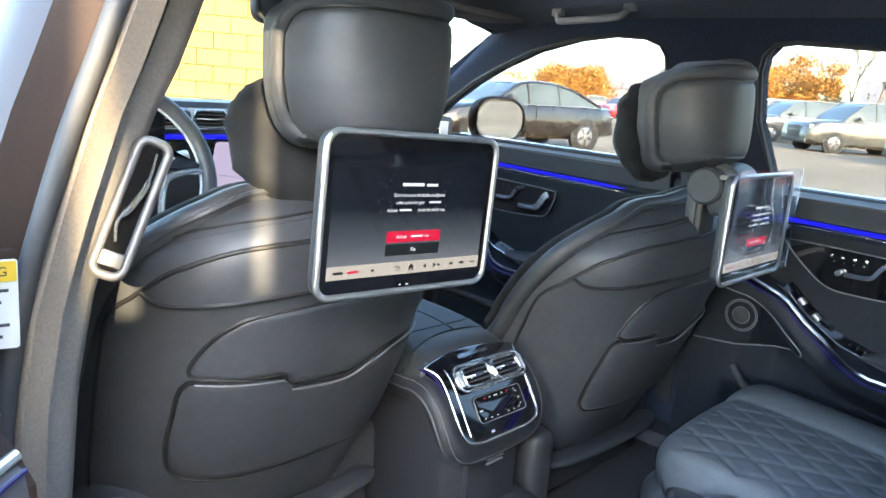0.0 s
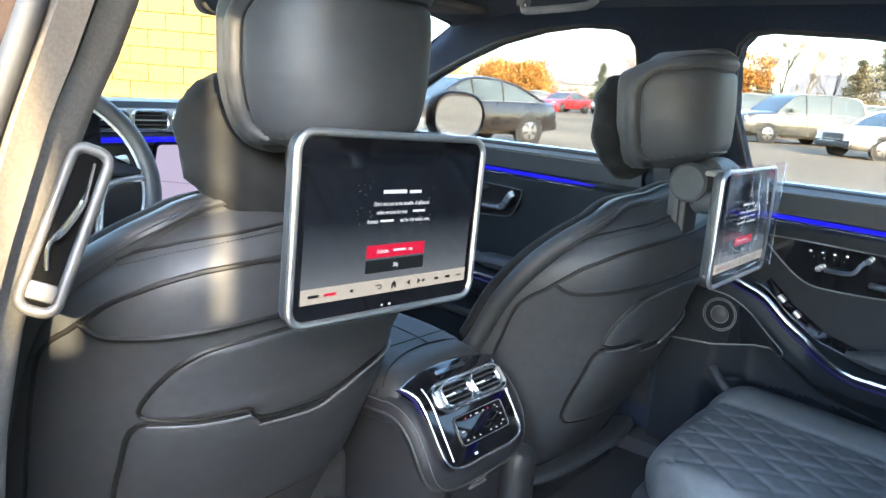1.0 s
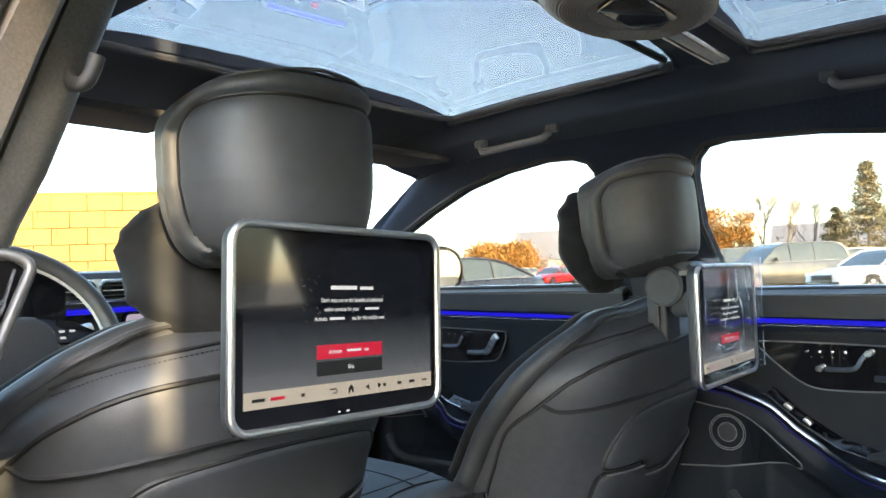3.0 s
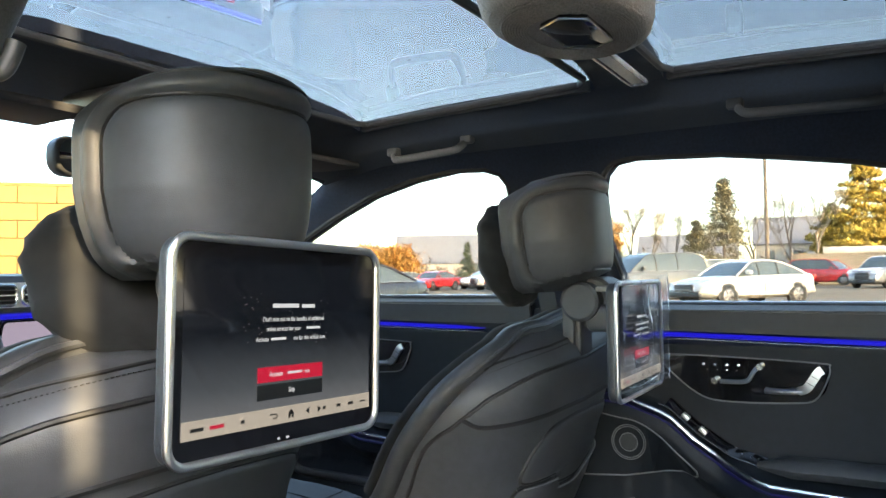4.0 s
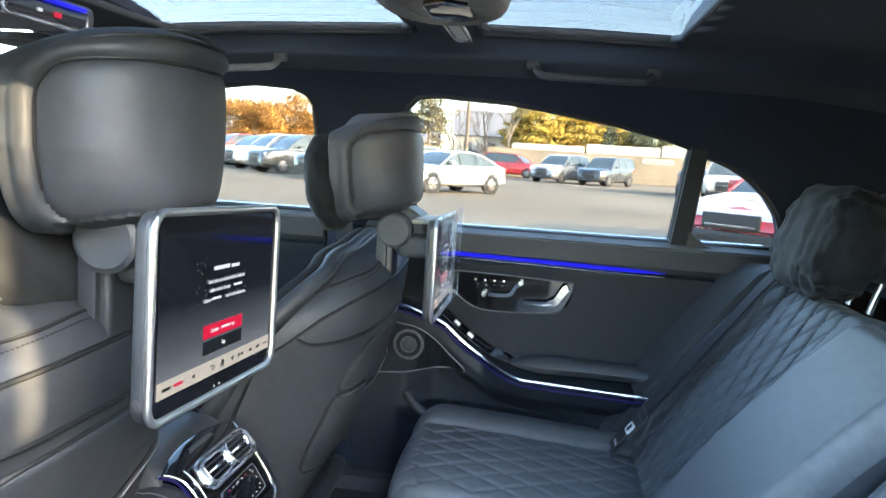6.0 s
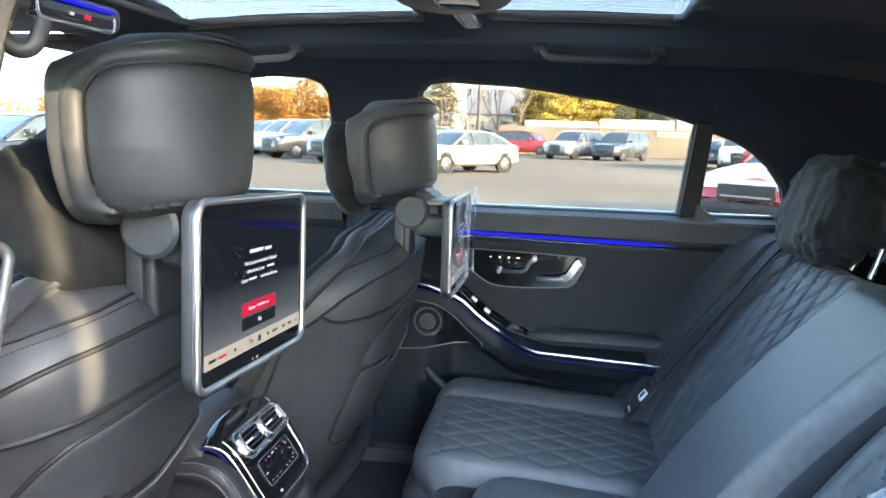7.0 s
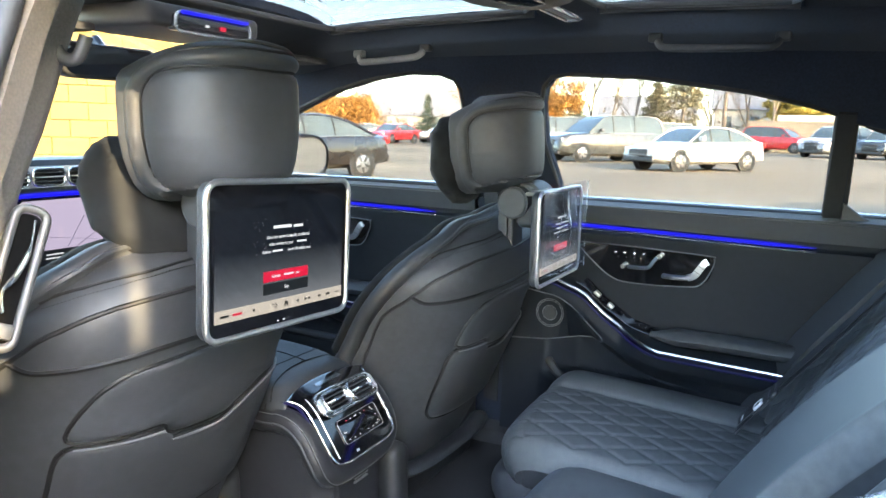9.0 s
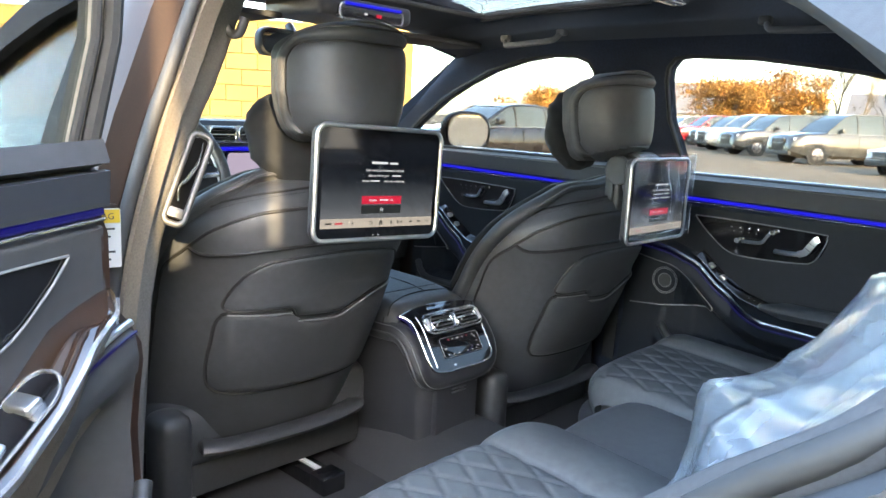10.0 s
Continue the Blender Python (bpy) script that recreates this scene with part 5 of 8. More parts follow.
def con_face(y):
    """Place and slope of the console's waterfall face over y."""
    z = (interp(y - 0.006, CON_Y, CON_Z) + interp(y, CON_Y, CON_Z) + interp(y + 0.006, CON_Y, CON_Z)) / 3 if y > 0.775 else interp(y, CON_Y, CON_Z)
    up = Vector((0, y + 0.008 - max(0.768, y - 0.008), interp(y + 0.008, CON_Y, CON_Z) - interp(max(0.768, y - 0.008), CON_Y, CON_Z))).normalized()
    return z, up


def con_plane(x, y, lift=0.0):
    """Frame lying on the face: across, up along the slope, outward."""
    z, up = con_face(y)
    n = Vector((1, 0, 0)).cross(up)
    return Matrix(((1, 0, n.x, x), (0, up.y, n.y, y), (0, up.z, n.z, z), (0, 0, 0, 1))) @ Matrix.Translation((0, 0, lift))


def con_top(x):
    return 0.889 - 1.4 * (x + 0.010) ** 2


def build_console():
    ob = thing("center_console", "black leather centre console with rear vents and climate panel", "console")
    rings = []
    for z, yf, w in ((0.335, 0.802, 0.096), (0.45, 0.800, 0.100), (0.56, 0.799, 0.106), (0.60, 0.808, 0.116), (0.64, 0.824, 0.120), (0.67, 0.846, 0.120), (0.690, 0.880, 0.116), (0.700, 0.900, 0.10)):
        ring = []
        for k in range(13):
            a = math.pi * k / 12
            cx = math.copysign(abs(math.cos(a)) ** 0.40, math.cos(a))
            ring.append(Vector((CON_X - w * cx, yf + 0.075 * (1 - abs(math.sin(a)) ** 0.40), z)))
        flare = 0.028
        ring += [Vector((CON_X + w + flare, 1.10, z)), Vector((CON_X + w + flare, 1.42, z)), Vector((CON_X - w - flare, 1.42, z)), Vector((CON_X - w - flare, 1.10, z))]
        rings.append(ring)
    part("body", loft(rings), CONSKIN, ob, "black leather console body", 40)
    # padded leather roll that runs down both sides and round under the panel
    half = [(1.25, -0.121, 0.668), (0.93, -0.121, 0.672), (0.880, -0.120, 0.675), (0.850, -0.119, 0.668), (0.825, -0.117, 0.645), (0.808, -0.116, 0.617), (0.798, -0.108, 0.592), (0.794, -0.086, 0.578), (0.792, -0.045, 0.574)]
    pth = smooth([(CON_X + x, y, z) for y, x, z in half] + [(CON_X - x, y, z) for y, x, z in half[::-1]], 7)
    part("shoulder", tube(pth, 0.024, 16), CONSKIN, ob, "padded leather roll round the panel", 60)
    stitch, lower = [], []
    for i in range(1, len(pth) - 1):
        T = (pth[i + 1] - pth[i - 1]).normalized()
        w = radians(76) * min(1.0, max(0.0, (pth[i].z - 0.578) / 0.085))
        n = Vector((0, -math.cos(w), math.sin(w)))
        n = (n - T * n.dot(T)).normalized()
        side = T.cross(n)
        stitch.append(pth[i] + (n * 0.72 + side * 0.70).normalized() * 0.0243)
        lower.append(pth[i] + (n * 0.05 + side).normalized() * 0.0240)
    part("stitching", tube(stitch, 0.0009, 5), EDGE, ob, "pale stitching")
    part("stitch_groove", tube([p + Vector((0, 0.0006, -0.003)) for p in stitch], 0.0012, 5), SEAM, ob)
    part("welt", tube(lower, 0.0026, 6), LEATHER, ob, "leather welt")
    # padded lid
    def drop(x):
        return 34 * max(0.0, abs(x + 0.020) - 0.098) ** 2
    rings = []
    for x in np.linspace(-0.147, 0.107, 19):
        x = float(x)
        yt = con_top(x) + 0.002
        ring = [Vector((x, yt + 0.012, 0.672)), Vector((x, yt, con_face(yt)[0] - drop(x) - 0.006)), Vector((x, yt + 0.003, con_face(yt)[0] + 0.001 - drop(x)))]
        for y in (0.898, 0.910, 0.923, 0.937, 0.955, 0.98, 1.02, 1.1, 1.2, 1.31):
            d = y - (0.939 - 1.9 * x * x)
            ring.append(Vector((x, y, con_face(y)[0] + 0.0025 - 0.0030 * math.exp(-(d / 0.006) ** 2) + 0.003 * math.exp(-((d + 0.026) / 0.018) ** 2) - drop(x))))
        ring += [Vector((x, 1.325, 0.735)), Vector((x, 1.325, 0.672))]
        rings.append(ring)
    part("armrest_lid", loft(rings), LEATHER, ob, "padded black leather lid", 50)
    def on_lid(x, y):
        return Vector((x, y, con_face(y)[0] + 0.0018 - drop(x)))
    part("lid_seam", tube([on_lid(x, 0.939 - 1.9 * x * x) for x in np.linspace(-0.142, 0.104, 17)], 0.0015, 6), SEAM, ob)
    part("lid_seam", tube([on_lid(0.011, y) + Vector((0, 0, 0.0007)) for y in np.linspace(0.939, 1.30, 14)], 0.0015, 6), SEAM, ob)
    part("lid_seam", tube([on_lid(x, 0.962) + Vector((0, 0, 0.0007)) for x in np.linspace(-0.142, 0.104, 17)], 0.0013, 6), SEAM, ob)
    part("lid_seam", tube([Vector((-0.1478, 0.905 + 0.010 * (0.71 - z) / 0.04, z)) for z in (0.705, 0.69, 0.675)], 0.0012, 5), SEAM, ob)
    # gloss waterfall panel, narrow at its foot and flaring under the lid
    def reach(y):
        k = interp(y, [0.768, 0.770, 0.773, 0.778, 0.786, 0.84, 0.852, 0.867], [0.070, 0.085, 0.094, 0.100, 0.103, 0.105, 0.110, 0.121])
        return k
    def f(u, v):
        v = v ** 1.5
        y = 0.768 + (0.889 - 0.768) * v
        for _ in range(3):
            x = CON_X + reach(y) * (2 * u - 1)
            y = 0.768 + (con_top(x) - 0.768) * v
        return Vector((x, y, con_face(y)[0]))
    bm = sheet(f, 40, 44)
    rim = [e for e in bm.edges if e.is_boundary]
    ext = bmesh.ops.extrude_edge_only(bm, edges=rim)
    for v in [g for g in ext["geom"] if isinstance(g, bmesh.types.BMVert)]:
        v.co += Vector((0, 0.022, -0.010))
    part("panel", bm, GLOSS, ob, "gloss black panel", 50)
    ys = [0.866, 0.852, 0.84, 0.825, 0.81, 0.80, 0.786, 0.778, 0.773, 0.770]
    def rim_pt(sgn, y, out=0.0):
        return con_plane(CON_X + sgn * (reach(y) + 0.002 + out), y, 0.001).to_translation()
    edge = [rim_pt(-1, y) for y in ys] + [Vector((x, 0.7673, 0.5968)) for x in np.linspace(-0.075, 0.045, 5)] + [rim_pt(1, y) for y in ys[::-1]]
    part("panel_trim", tube(smooth(edge, 4), 0.0021, 8), CHROME, ob, "chrome trim")
    for sgn in (-1, 1):
        glow = [rim_pt(sgn, y, 0.0045) + Vector((0, 0.006, -0.002)) for y in ys[:-2]]
        part("light_line", tube(smooth(glow, 4), 0.0026, 6), LEDSOFT, ob, "faint violet light line")
    # thin bright line down the left of the gloss panel
    part("panel_strip", tube(smooth([con_plane(-0.101, y, 0.0006).to_translation() for y in (0.853, 0.84, 0.825, 0.81, 0.795, 0.782, 0.776)], 4), 0.0009, 6), BRUSHED, ob, "thin bright line")
    part("badge_bar", plate(rounded(0.080, 0.0085, 0.003), 0.003, 0, 1, con_plane(-0.006, 0.871, 0.0012)), SILVER, ob, "bright metal strip")
    # twin air vent
    V = con_plane(-0.001, 0.831, 0.005)
    vent = part("vent", plate(rounded(0.188, 0.052, 0.019), 0.016, 0.003, 2, V), GLOSS, ob, "chrome framed twin air vent")
    part("vent_frame", tube([V @ Vector((a, b, 0.001)) for a, b in rounded(0.184, 0.049, 0.018)], 0.0028, 8, closed=True), CHROME, vent, "chrome outer frame")
    part("vent_plate", plate(rounded(0.170, 0.037, 0.012), 0.002, 0.0005, 1, V @ Matrix.Translation((0, 0, 0.0014))), SILVER, vent, "satin metal surround")
    for cx in (-0.040, 0.042):
        C = V @ Matrix.Translation((cx, 0, 0.0022))
        part("vent_mouth", plate(rounded(0.068, 0.036, 0.010), 0.003, 0, 1, C), GLOSS, vent, "dark vent opening")
        part("vent_rim", tube([C @ Vector((a, b, 0.001)) for a, b in rounded(0.069, 0.037, 0.011)], 0.0027, 8, closed=True), CHROME, vent, "bright vent frame")
        for k in (-1, 0, 1):
            part("slat", box(-0.031, 0.031, -0.0012 + 0.0095 * k, 0.0012 + 0.0095 * k, 0.0, 0.004, 0.0005, 1, C), PLASTIC if k else BRUSHED, vent)
        part("vent_tab", box(-0.012, 0.012, -0.0035, 0.0035, 0.002, 0.008, 0.0015, 2, C), SILVER, vent, "bright sliding tab")
    for sgn in (-1, 1):
        part("vent_wheel", box(-0.004, 0.004, -0.014, 0.014, 0.0, 0.005, 0.0018, 2, V @ Matrix.Translation((0.0845 * sgn, 0, 0.0012))), BRUSHED, vent, "ribbed roller")
    # climate display
    C = con_plane(-0.004, 0.7965, 0.0018)
    disp = part("climate_display", plate(rounded(0.132, 0.050, 0.008), 0.014, 0.0015, 2, C), GLOSS, ob, "glossy climate display")
    part("display_outline", tube([C @ Vector((a, b, 0.0008)) for a, b in rounded(0.129, 0.047, 0.007)], 0.0007, 5, closed=True), EDGE, disp)
    marks = [(-0.036, 0.017, 1), (-0.022, 0.017, 0), (-0.008, 0.017, 0), (-0.003, 0.017, 0), (0.012, 0.017, 0), (0.026, 0.017, 1), (0.046, 0.017, 0), (0.050, 0.012, 0), (0.053, 0.0, 0), (0.052, -0.012, 0),
             (-0.055, -0.002, 0), (-0.051, -0.002, 0), (-0.049, -0.017, 0), (-0.033, -0.018, 0), (-0.016, -0.018, 0), (0.014, -0.018, 0), (0.030, -0.018, 0), (0.045, -0.017, 0)]
    for a, b, red in marks:
        part("mark", plate(rounded(0.0040, 0.0021, 0.0008, 2), 0.0005, 0, 1, C @ Matrix.Translation((a, b, 0.0006))), UI_RED if red else UI_WHITE, disp)
    part("mark", plate(rounded(0.008, 0.004, 0.001, 2), 0.0006, 0, 1, con_plane(-0.044, 0.7735, 0.0006)), BRUSHED, ob)
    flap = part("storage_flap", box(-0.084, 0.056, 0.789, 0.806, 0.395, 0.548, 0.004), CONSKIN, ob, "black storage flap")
    for z in (0.541, 0.5325):
        part("flap_tab", box(-0.036, 0.010, 0.7845, 0.790, z - 0.0016, z + 0.0016, 0.001), EDGE, flap, "bright finger tab")
    return ob


build_console()


# ---- rear seats ----
def quilt(a, b, pa=0.062, pb=0.108):
    s, t = a / pa + b / pb, a / pa - b / pb
    d = min(abs(s - round(s)), abs(t - round(t)))
    return 1 - math.exp(-d * 20)


def cushion(ob, x0, x1, yf, yr, zt, quilted=True):
    """Domed pad rolling over its front edge above a second, lower pad."""
    def pad(yfront, z, drop, dome, q_on):
        def f(u, v):
            e = min(u, 1 - u)
            corner = 0.055 * max(0.0, 1 - e / 0.16) ** 2
            yf2 = yfront - corner + 0.012 * math.sin(u * math.pi)
            if v < 0.30:
                t = v / 0.30
                a = (t - 0.35) / 0.65 * math.pi / 2 if t > 0.35 else 0.0
                y = yf2 - 0.045 * (1 - math.cos(a)) - (0.012 * (1 - t / 0.35) ** 2 if t < 0.35 else 0)
                zz = z - drop + (drop - 0.045) * min(1, t / 0.35) + 0.045 * math.sin(a)
            else:
                t = (v - 0.30) / 0.70
                y = yf2 - 0.045 + (yr - yf2 + 0.045) * t
                zz = z - 0.03 * t
            s = (zz - z + drop) / drop
            top = dome * (1 - (2 * u - 1) ** 4) * math.sin(min(1, v / 0.5) * math.pi / 2) * (1 - 0.3 * v)
            side = 0.05 * max(0.0, 1 - e / 0.06) ** 2 * max(0.0, min(1.0, s))
            x = x0 + (x1 - x0) * u
            q = quilt(x - x0, (yfront - y) + (z - zz) * (1 if v < 0.3 else 0)) if q_on and 0.05 < u < 0.68 and v > 0.06 else 0.8
            lift = 0.0055 * q
            if q_on:
                lift += 0.014 * math.sin(math.pi * min(1.0, max(0.0, (u - 0.68) / 0.30))) ** 0.7 - 0.010 * math.exp(-abs(u - 0.68) * 60)
            nz = max(0.0, min(1.0, v / 0.30))
            return Vector((x, y + lift * (1 - nz), zz + top - side + lift * nz))
        return f
    part("cushion", sheet(pad(yf, zt, 0.085, 0.022, quilted), 120, 130), LEATHER2, ob, "diamond quilted black leather" if quilted else "smooth black leather", 60)
    part("cushion_side", box(x0 + 0.010, x1 - 0.010, yr, yf - 0.06, zt - 0.10, zt - 0.03, 0.012), LEATHER, ob, "smooth leather side")
    part("lower_pad", sheet(pad(yf + 0.022, zt - 0.075, 0.075, 0.0, False), 40, 60), LEATHER, ob, "smooth lower leather pad", 60)
    for k in range(2):
        part("welt", tube(smooth([(x0 + 0.02, yf - 0.040, zt - 0.120 - 0.010 * k), (x0 + (x1 - x0) * 0.16, yf + 0.018, zt - 0.122 - 0.010 * k), (x0 + (x1 - x0) * 0.5, yf + 0.037, zt - 0.122 - 0.010 * k), (x1 - (x1 - x0) * 0.16, yf + 0.018, zt - 0.122 - 0.010 * k), (x1 - 0.02, yf - 0.040, zt - 0.120 - 0.010 * k)], 8), 0.0016, 6), SEAM, ob)
    part("seat_base", box(x0 + 0.03, x1 - 0.03, yr, yf - 0.05, 0.34, zt - 0.13, 0.01), PLASTIC, ob, "black seat base")


seat_right = thing("passenger_seat", "diamond quilted black leather back seat by the closed door", "car seat", "rear seats")
seat_left = thing("passenger_seat", "diamond quilted black leather back seat by the open door", "car seat", "rear seats")
seat_mid = thing("passenger_seat", "smooth black leather middle back seat with folded armrest", "car seat", "rear seats")
cushion(seat_right, 0.195, 0.715, 0.60, 0.06, 0.575)
cushion(seat_left, -0.70, -0.145, 0.468, 0.0, 0.60)
cushion(seat_mid, -0.14, 0.19, 0.46, 0.02, 0.560, False)


def backrest(ob, x0, x1, yb, zb, yt, zt, quilted=True, bulge=0.03):
    d = Vector((0, yt - yb, zt - zb))
    ln = d.length
    d.normalize()
    n = Vector((0, d.z, -d.y))
    if n.y < 0:
        n = -n
    def f(u, v):
        x = x0 + (x1 - x0) * u
        e, g = min(u, 1 - u), min(v, 1 - v)
        h = bulge * math.sin(math.pi * v) * 0.6
        h -= 0.05 * max(0, 1 - e / 0.07) ** 2 + 0.05 * max(0, 1 - g / 0.06) ** 2
        bl = interp(e, [0.0, 0.10, 0.17, 0.24], [0.015, 0.028, 0.008, 0.0]) if quilted else 0.0
        q = quilt(x - x0, v * ln) if quilted and 0.13 < u < 0.87 else 0.6
        return Vector((x, yb, zb)) + d * ln * v + n * (h + bl + 0.013 * q)
    part("backrest", sheet(f, 110, 120), LEATHER2, ob, "diamond quilted black leather" if quilted else "smooth black leather", 60)
    bm = box(x0 + 0.01, x1 - 0.01, -0.12, -0.008, 0.02, ln - 0.02, 0.02)
    R = Matrix(((1, 0, 0, 0), (0, n.y, d.y, yb), (0, n.z, d.z, zb), (0, 0, 0, 1)))
    bm.transform(R)
    part("shell", bm, LEATHER, ob, "smooth leather shell")


backrest(seat_right, 0.125, 0.70, 0.135, 0.50, -0.225, 0.985)
backrest(seat_left, -0.70, -0.17, 0.09, 0.52, -0.235, 0.985)
backrest(seat_mid, -0.165, 0.120, 0.20, 0.52, -0.175, 1.00, False, 0.05)
# side wing between backrest and door
wing = loft([[Vector((x, y + 0.05 * s, z)) for x, y in ((0.68, interp(z, [0.4, 0.5, 1.0], [0.2, 0.19, -0.17])), (0.775, interp(z, [0.4, 0.5, 1.0], [0.23, 0.22, -0.12])), (0.79, -0.35), (0.68, -0.35))] for z, s in
             ((0.40, 0), (0.5, 0.0), (0.6, 0.2), (0.75, 0.3), (0.9, 0.2), (0.98, 0), (1.0, -0.4))])
single("side_wing", wing, LEATHER, "smooth black leather side bolster by the door", "side bolster", kind="structure", angle=60)
wing2 = loft([[Vector((-x, y + 0.05 * s, z)) for x, y in ((0.68, interp(z, [0.4, 0.5, 1.0], [0.10, 0.09, -0.2])), (0.775, interp(z, [0.4, 0.5, 1.0], [0.10, 0.08, -0.2])), (0.79, -0.45), (0.68, -0.45))] for z, s in
              ((0.40, 0), (0.5, 0.0), (0.6, 0.2), (0.75, 0.3), (0.9, 0.2), (0.96, 0), (0.98, -0.4))])
single("side_wing", wing2, LEATHER, "smooth black leather side bolster by the open door", "side bolster", kind="structure", angle=60)

bm = puff(0.165, 0.062, 0.108, 9, nu=96, nv=48, p=3.4, wrinkle=0.008)
for v in bm.verts:
    v.co.y += 0.007 * (1 - 2 * abs(noise.noise((v.co.x * 14 + v.co.z * 2, 4.0, v.co.z * 3)))) ** 3 * (1 if v.co.y > 0 else -1)
bm.transform(pose(0.445, -0.215, 1.085, 18))
single("headrest_pillow", bm, PILLOW, "crumpled charcoal suede pillow on rear headrest", "cushion", "headrest cushions", angle=70)
hr = thing("headrest", "black leather rear headrest behind a pillow", "headrest")
part("pad", puff(0.13, 0.05, 0.09, 4, wrinkle=0.001), LEATHER, hr)
for s in (-1, 1):
    part("post", tube([(s * 0.05, 0.0, -0.15), (s * 0.05, 0.0, -0.05)], 0.007, 10), CHROME, hr, "chrome post")
hr.matrix_basis = pose(0.445, -0.325, 1.10, 15)
part("guide", box(-0.05, 0.05, -0.03, 0.03, -0.008, 0.004, 0.004), CHROME, thing("belt_guide", "bright metal belt guide on backrest shoulder", "belt guide", m=pose(0.60, -0.215, 0.985, 30, 0, 0)))


WHITEPLATE = mat("bright_white_metal", (0.80, 0.81, 0.82), 0.35, metal=0.1, var=0.04, scale=200)
# seat belt lying on the rear backrest
belt = thing("seat_belt", "black webbing seat belt with metal tongue hanging on backrest", "seat belt")
bp = smooth([(0.60, -0.215, 0.995), (0.575, -0.165, 0.955), (0.555, -0.06, 0.82), (0.535, 0.045, 0.69), (0.525, 0.100, 0.618), (0.520, 0.145, 0.555), (0.520, 0.160, 0.50)], 8)
part("strap", ribbon([p + Vector((0, 0.016, 0.012)) for p in bp], 0.047, 0.002, (1, 0, 0)), WEBBING, belt, "black woven strap")
part("strap", ribbon([p + Vector((0.015, 0.021, 0.016)) for p in bp[:-10]], 0.047, 0.002, (1, 0, 0.1)), WEBBING, belt, "black woven strap")
T = Matrix(((-1, 0, 0, 0.530), (0, -0.6, 0.8, 0.116), (0, 0.8, 0.6, 0.631), (0, 0, 0, 1)))
tong = part("tongue", plate(rounded(0.056, 0.056, 0.012), 0.006, 0.002, 2, T @ Matrix.Translation((0, 0.008, 0.003))), PLASTIC, belt, "black plastic belt tongue")
part("tongue_plate", tube([T @ Vector((a, b, 0.006)) for a, b in rounded(0.030, 0.022, 0.004)], 0.0036, 6, closed=True, flat=0.7), WHITEPLATE, tong, "bright metal tongue")
part("loop", tube([T @ Vector((a, b + 0.044, 0.004)) for a, b in rounded(0.066, 0.018, 0.008)], 0.0042, 8, closed=True), PLASTIC, belt, "black strap loop")
text_mesh("writing", "BELTBAG", 0.009, WHITEPLATE, belt, T @ Matrix.Translation((0.003, -0.046, 0.008)), 0.0003)
bk = thing("belt_buckle", "black belt buckle standing at the seat edge", "belt buckle", m=pose(0.53, 0.185, 0.52, 20, 0, 0))
part("body", box(-0.02, 0.02, -0.012, 0.012, -0.05, 0.02, 0.005), PLASTIC, bk)
part("button", box(-0.014, 0.014, -0.008, 0.008, 0.018, 0.023, 0.002), BRUSHED, bk, "grey button")


# clear plastic bag over the near rear backrest
def bag_ring(x):
    prof = [(0.10, 0.66), (0.085, 0.70), (0.055, 0.75), (0.038, 0.80), (0.022, 0.872), (-0.020, 0.910), (-0.062, 0.947), (-0.110, 1.008), (-0.145, 1.034), (-0.20, 1.040), (-0.27, 1.02), (-0.32, 0.96)]
    e = interp(x, [-0.77, -0.72, -0.50, -0.45, -0.42, -0.405], [0.75, 1.0, 1.0, 0.96, 0.82, 0.45])
    out = []
    for k, p in enumerate(smooth([(0, y, z) for y, z in prof], 7)):
        s = k / 77
        c = Vector((0, -0.19, 0.80))
        q = c + (p - c) * e
        ridge = lambda fx, fs, k: 1 - 2 * abs(noise.noise((x * fx + s * fs, s * fs * 0.6 - x * fx * 0.3, k)))
        fold = 0.016 * ridge(4.0, 2.4, 3.0) + 0.008 * ridge(10.0, 5.0, 8.0) ** 3 - 0.008
        d = (p - c).normalized()
        back = -0.45 * max(0.0, -0.46 - x)
        out.append(Vector((x + 0.02 * noise.noise((x * 3, s * 5, 1)), q.y + d.y * fold + back, q.z + d.z * fold)))
    return out


bag = thing("plastic_cover", "crumpled clear plastic cover over rear backrest", "plastic cover")
rings_ = [bag_ring(x) for x in np.linspace(-0.77, -0.405, 60)]
hems = [("hem", [r[0] for r in rings_[::2]]), ("side_hem", rings_[-1][::3])]
body_ = part("cover_sheet", loft(rings_, False, False), BAGFILM, bag, "milky clear plastic", 80)
body_.visible_shadow = False
for nm, line in hems:
    hm = part(nm, tube([p + Vector((0, 0.001, 0.001)) for p in line], 0.0022, 6), BAGFILM, bag, "rolled film edge")
    hm.visible_shadow = False


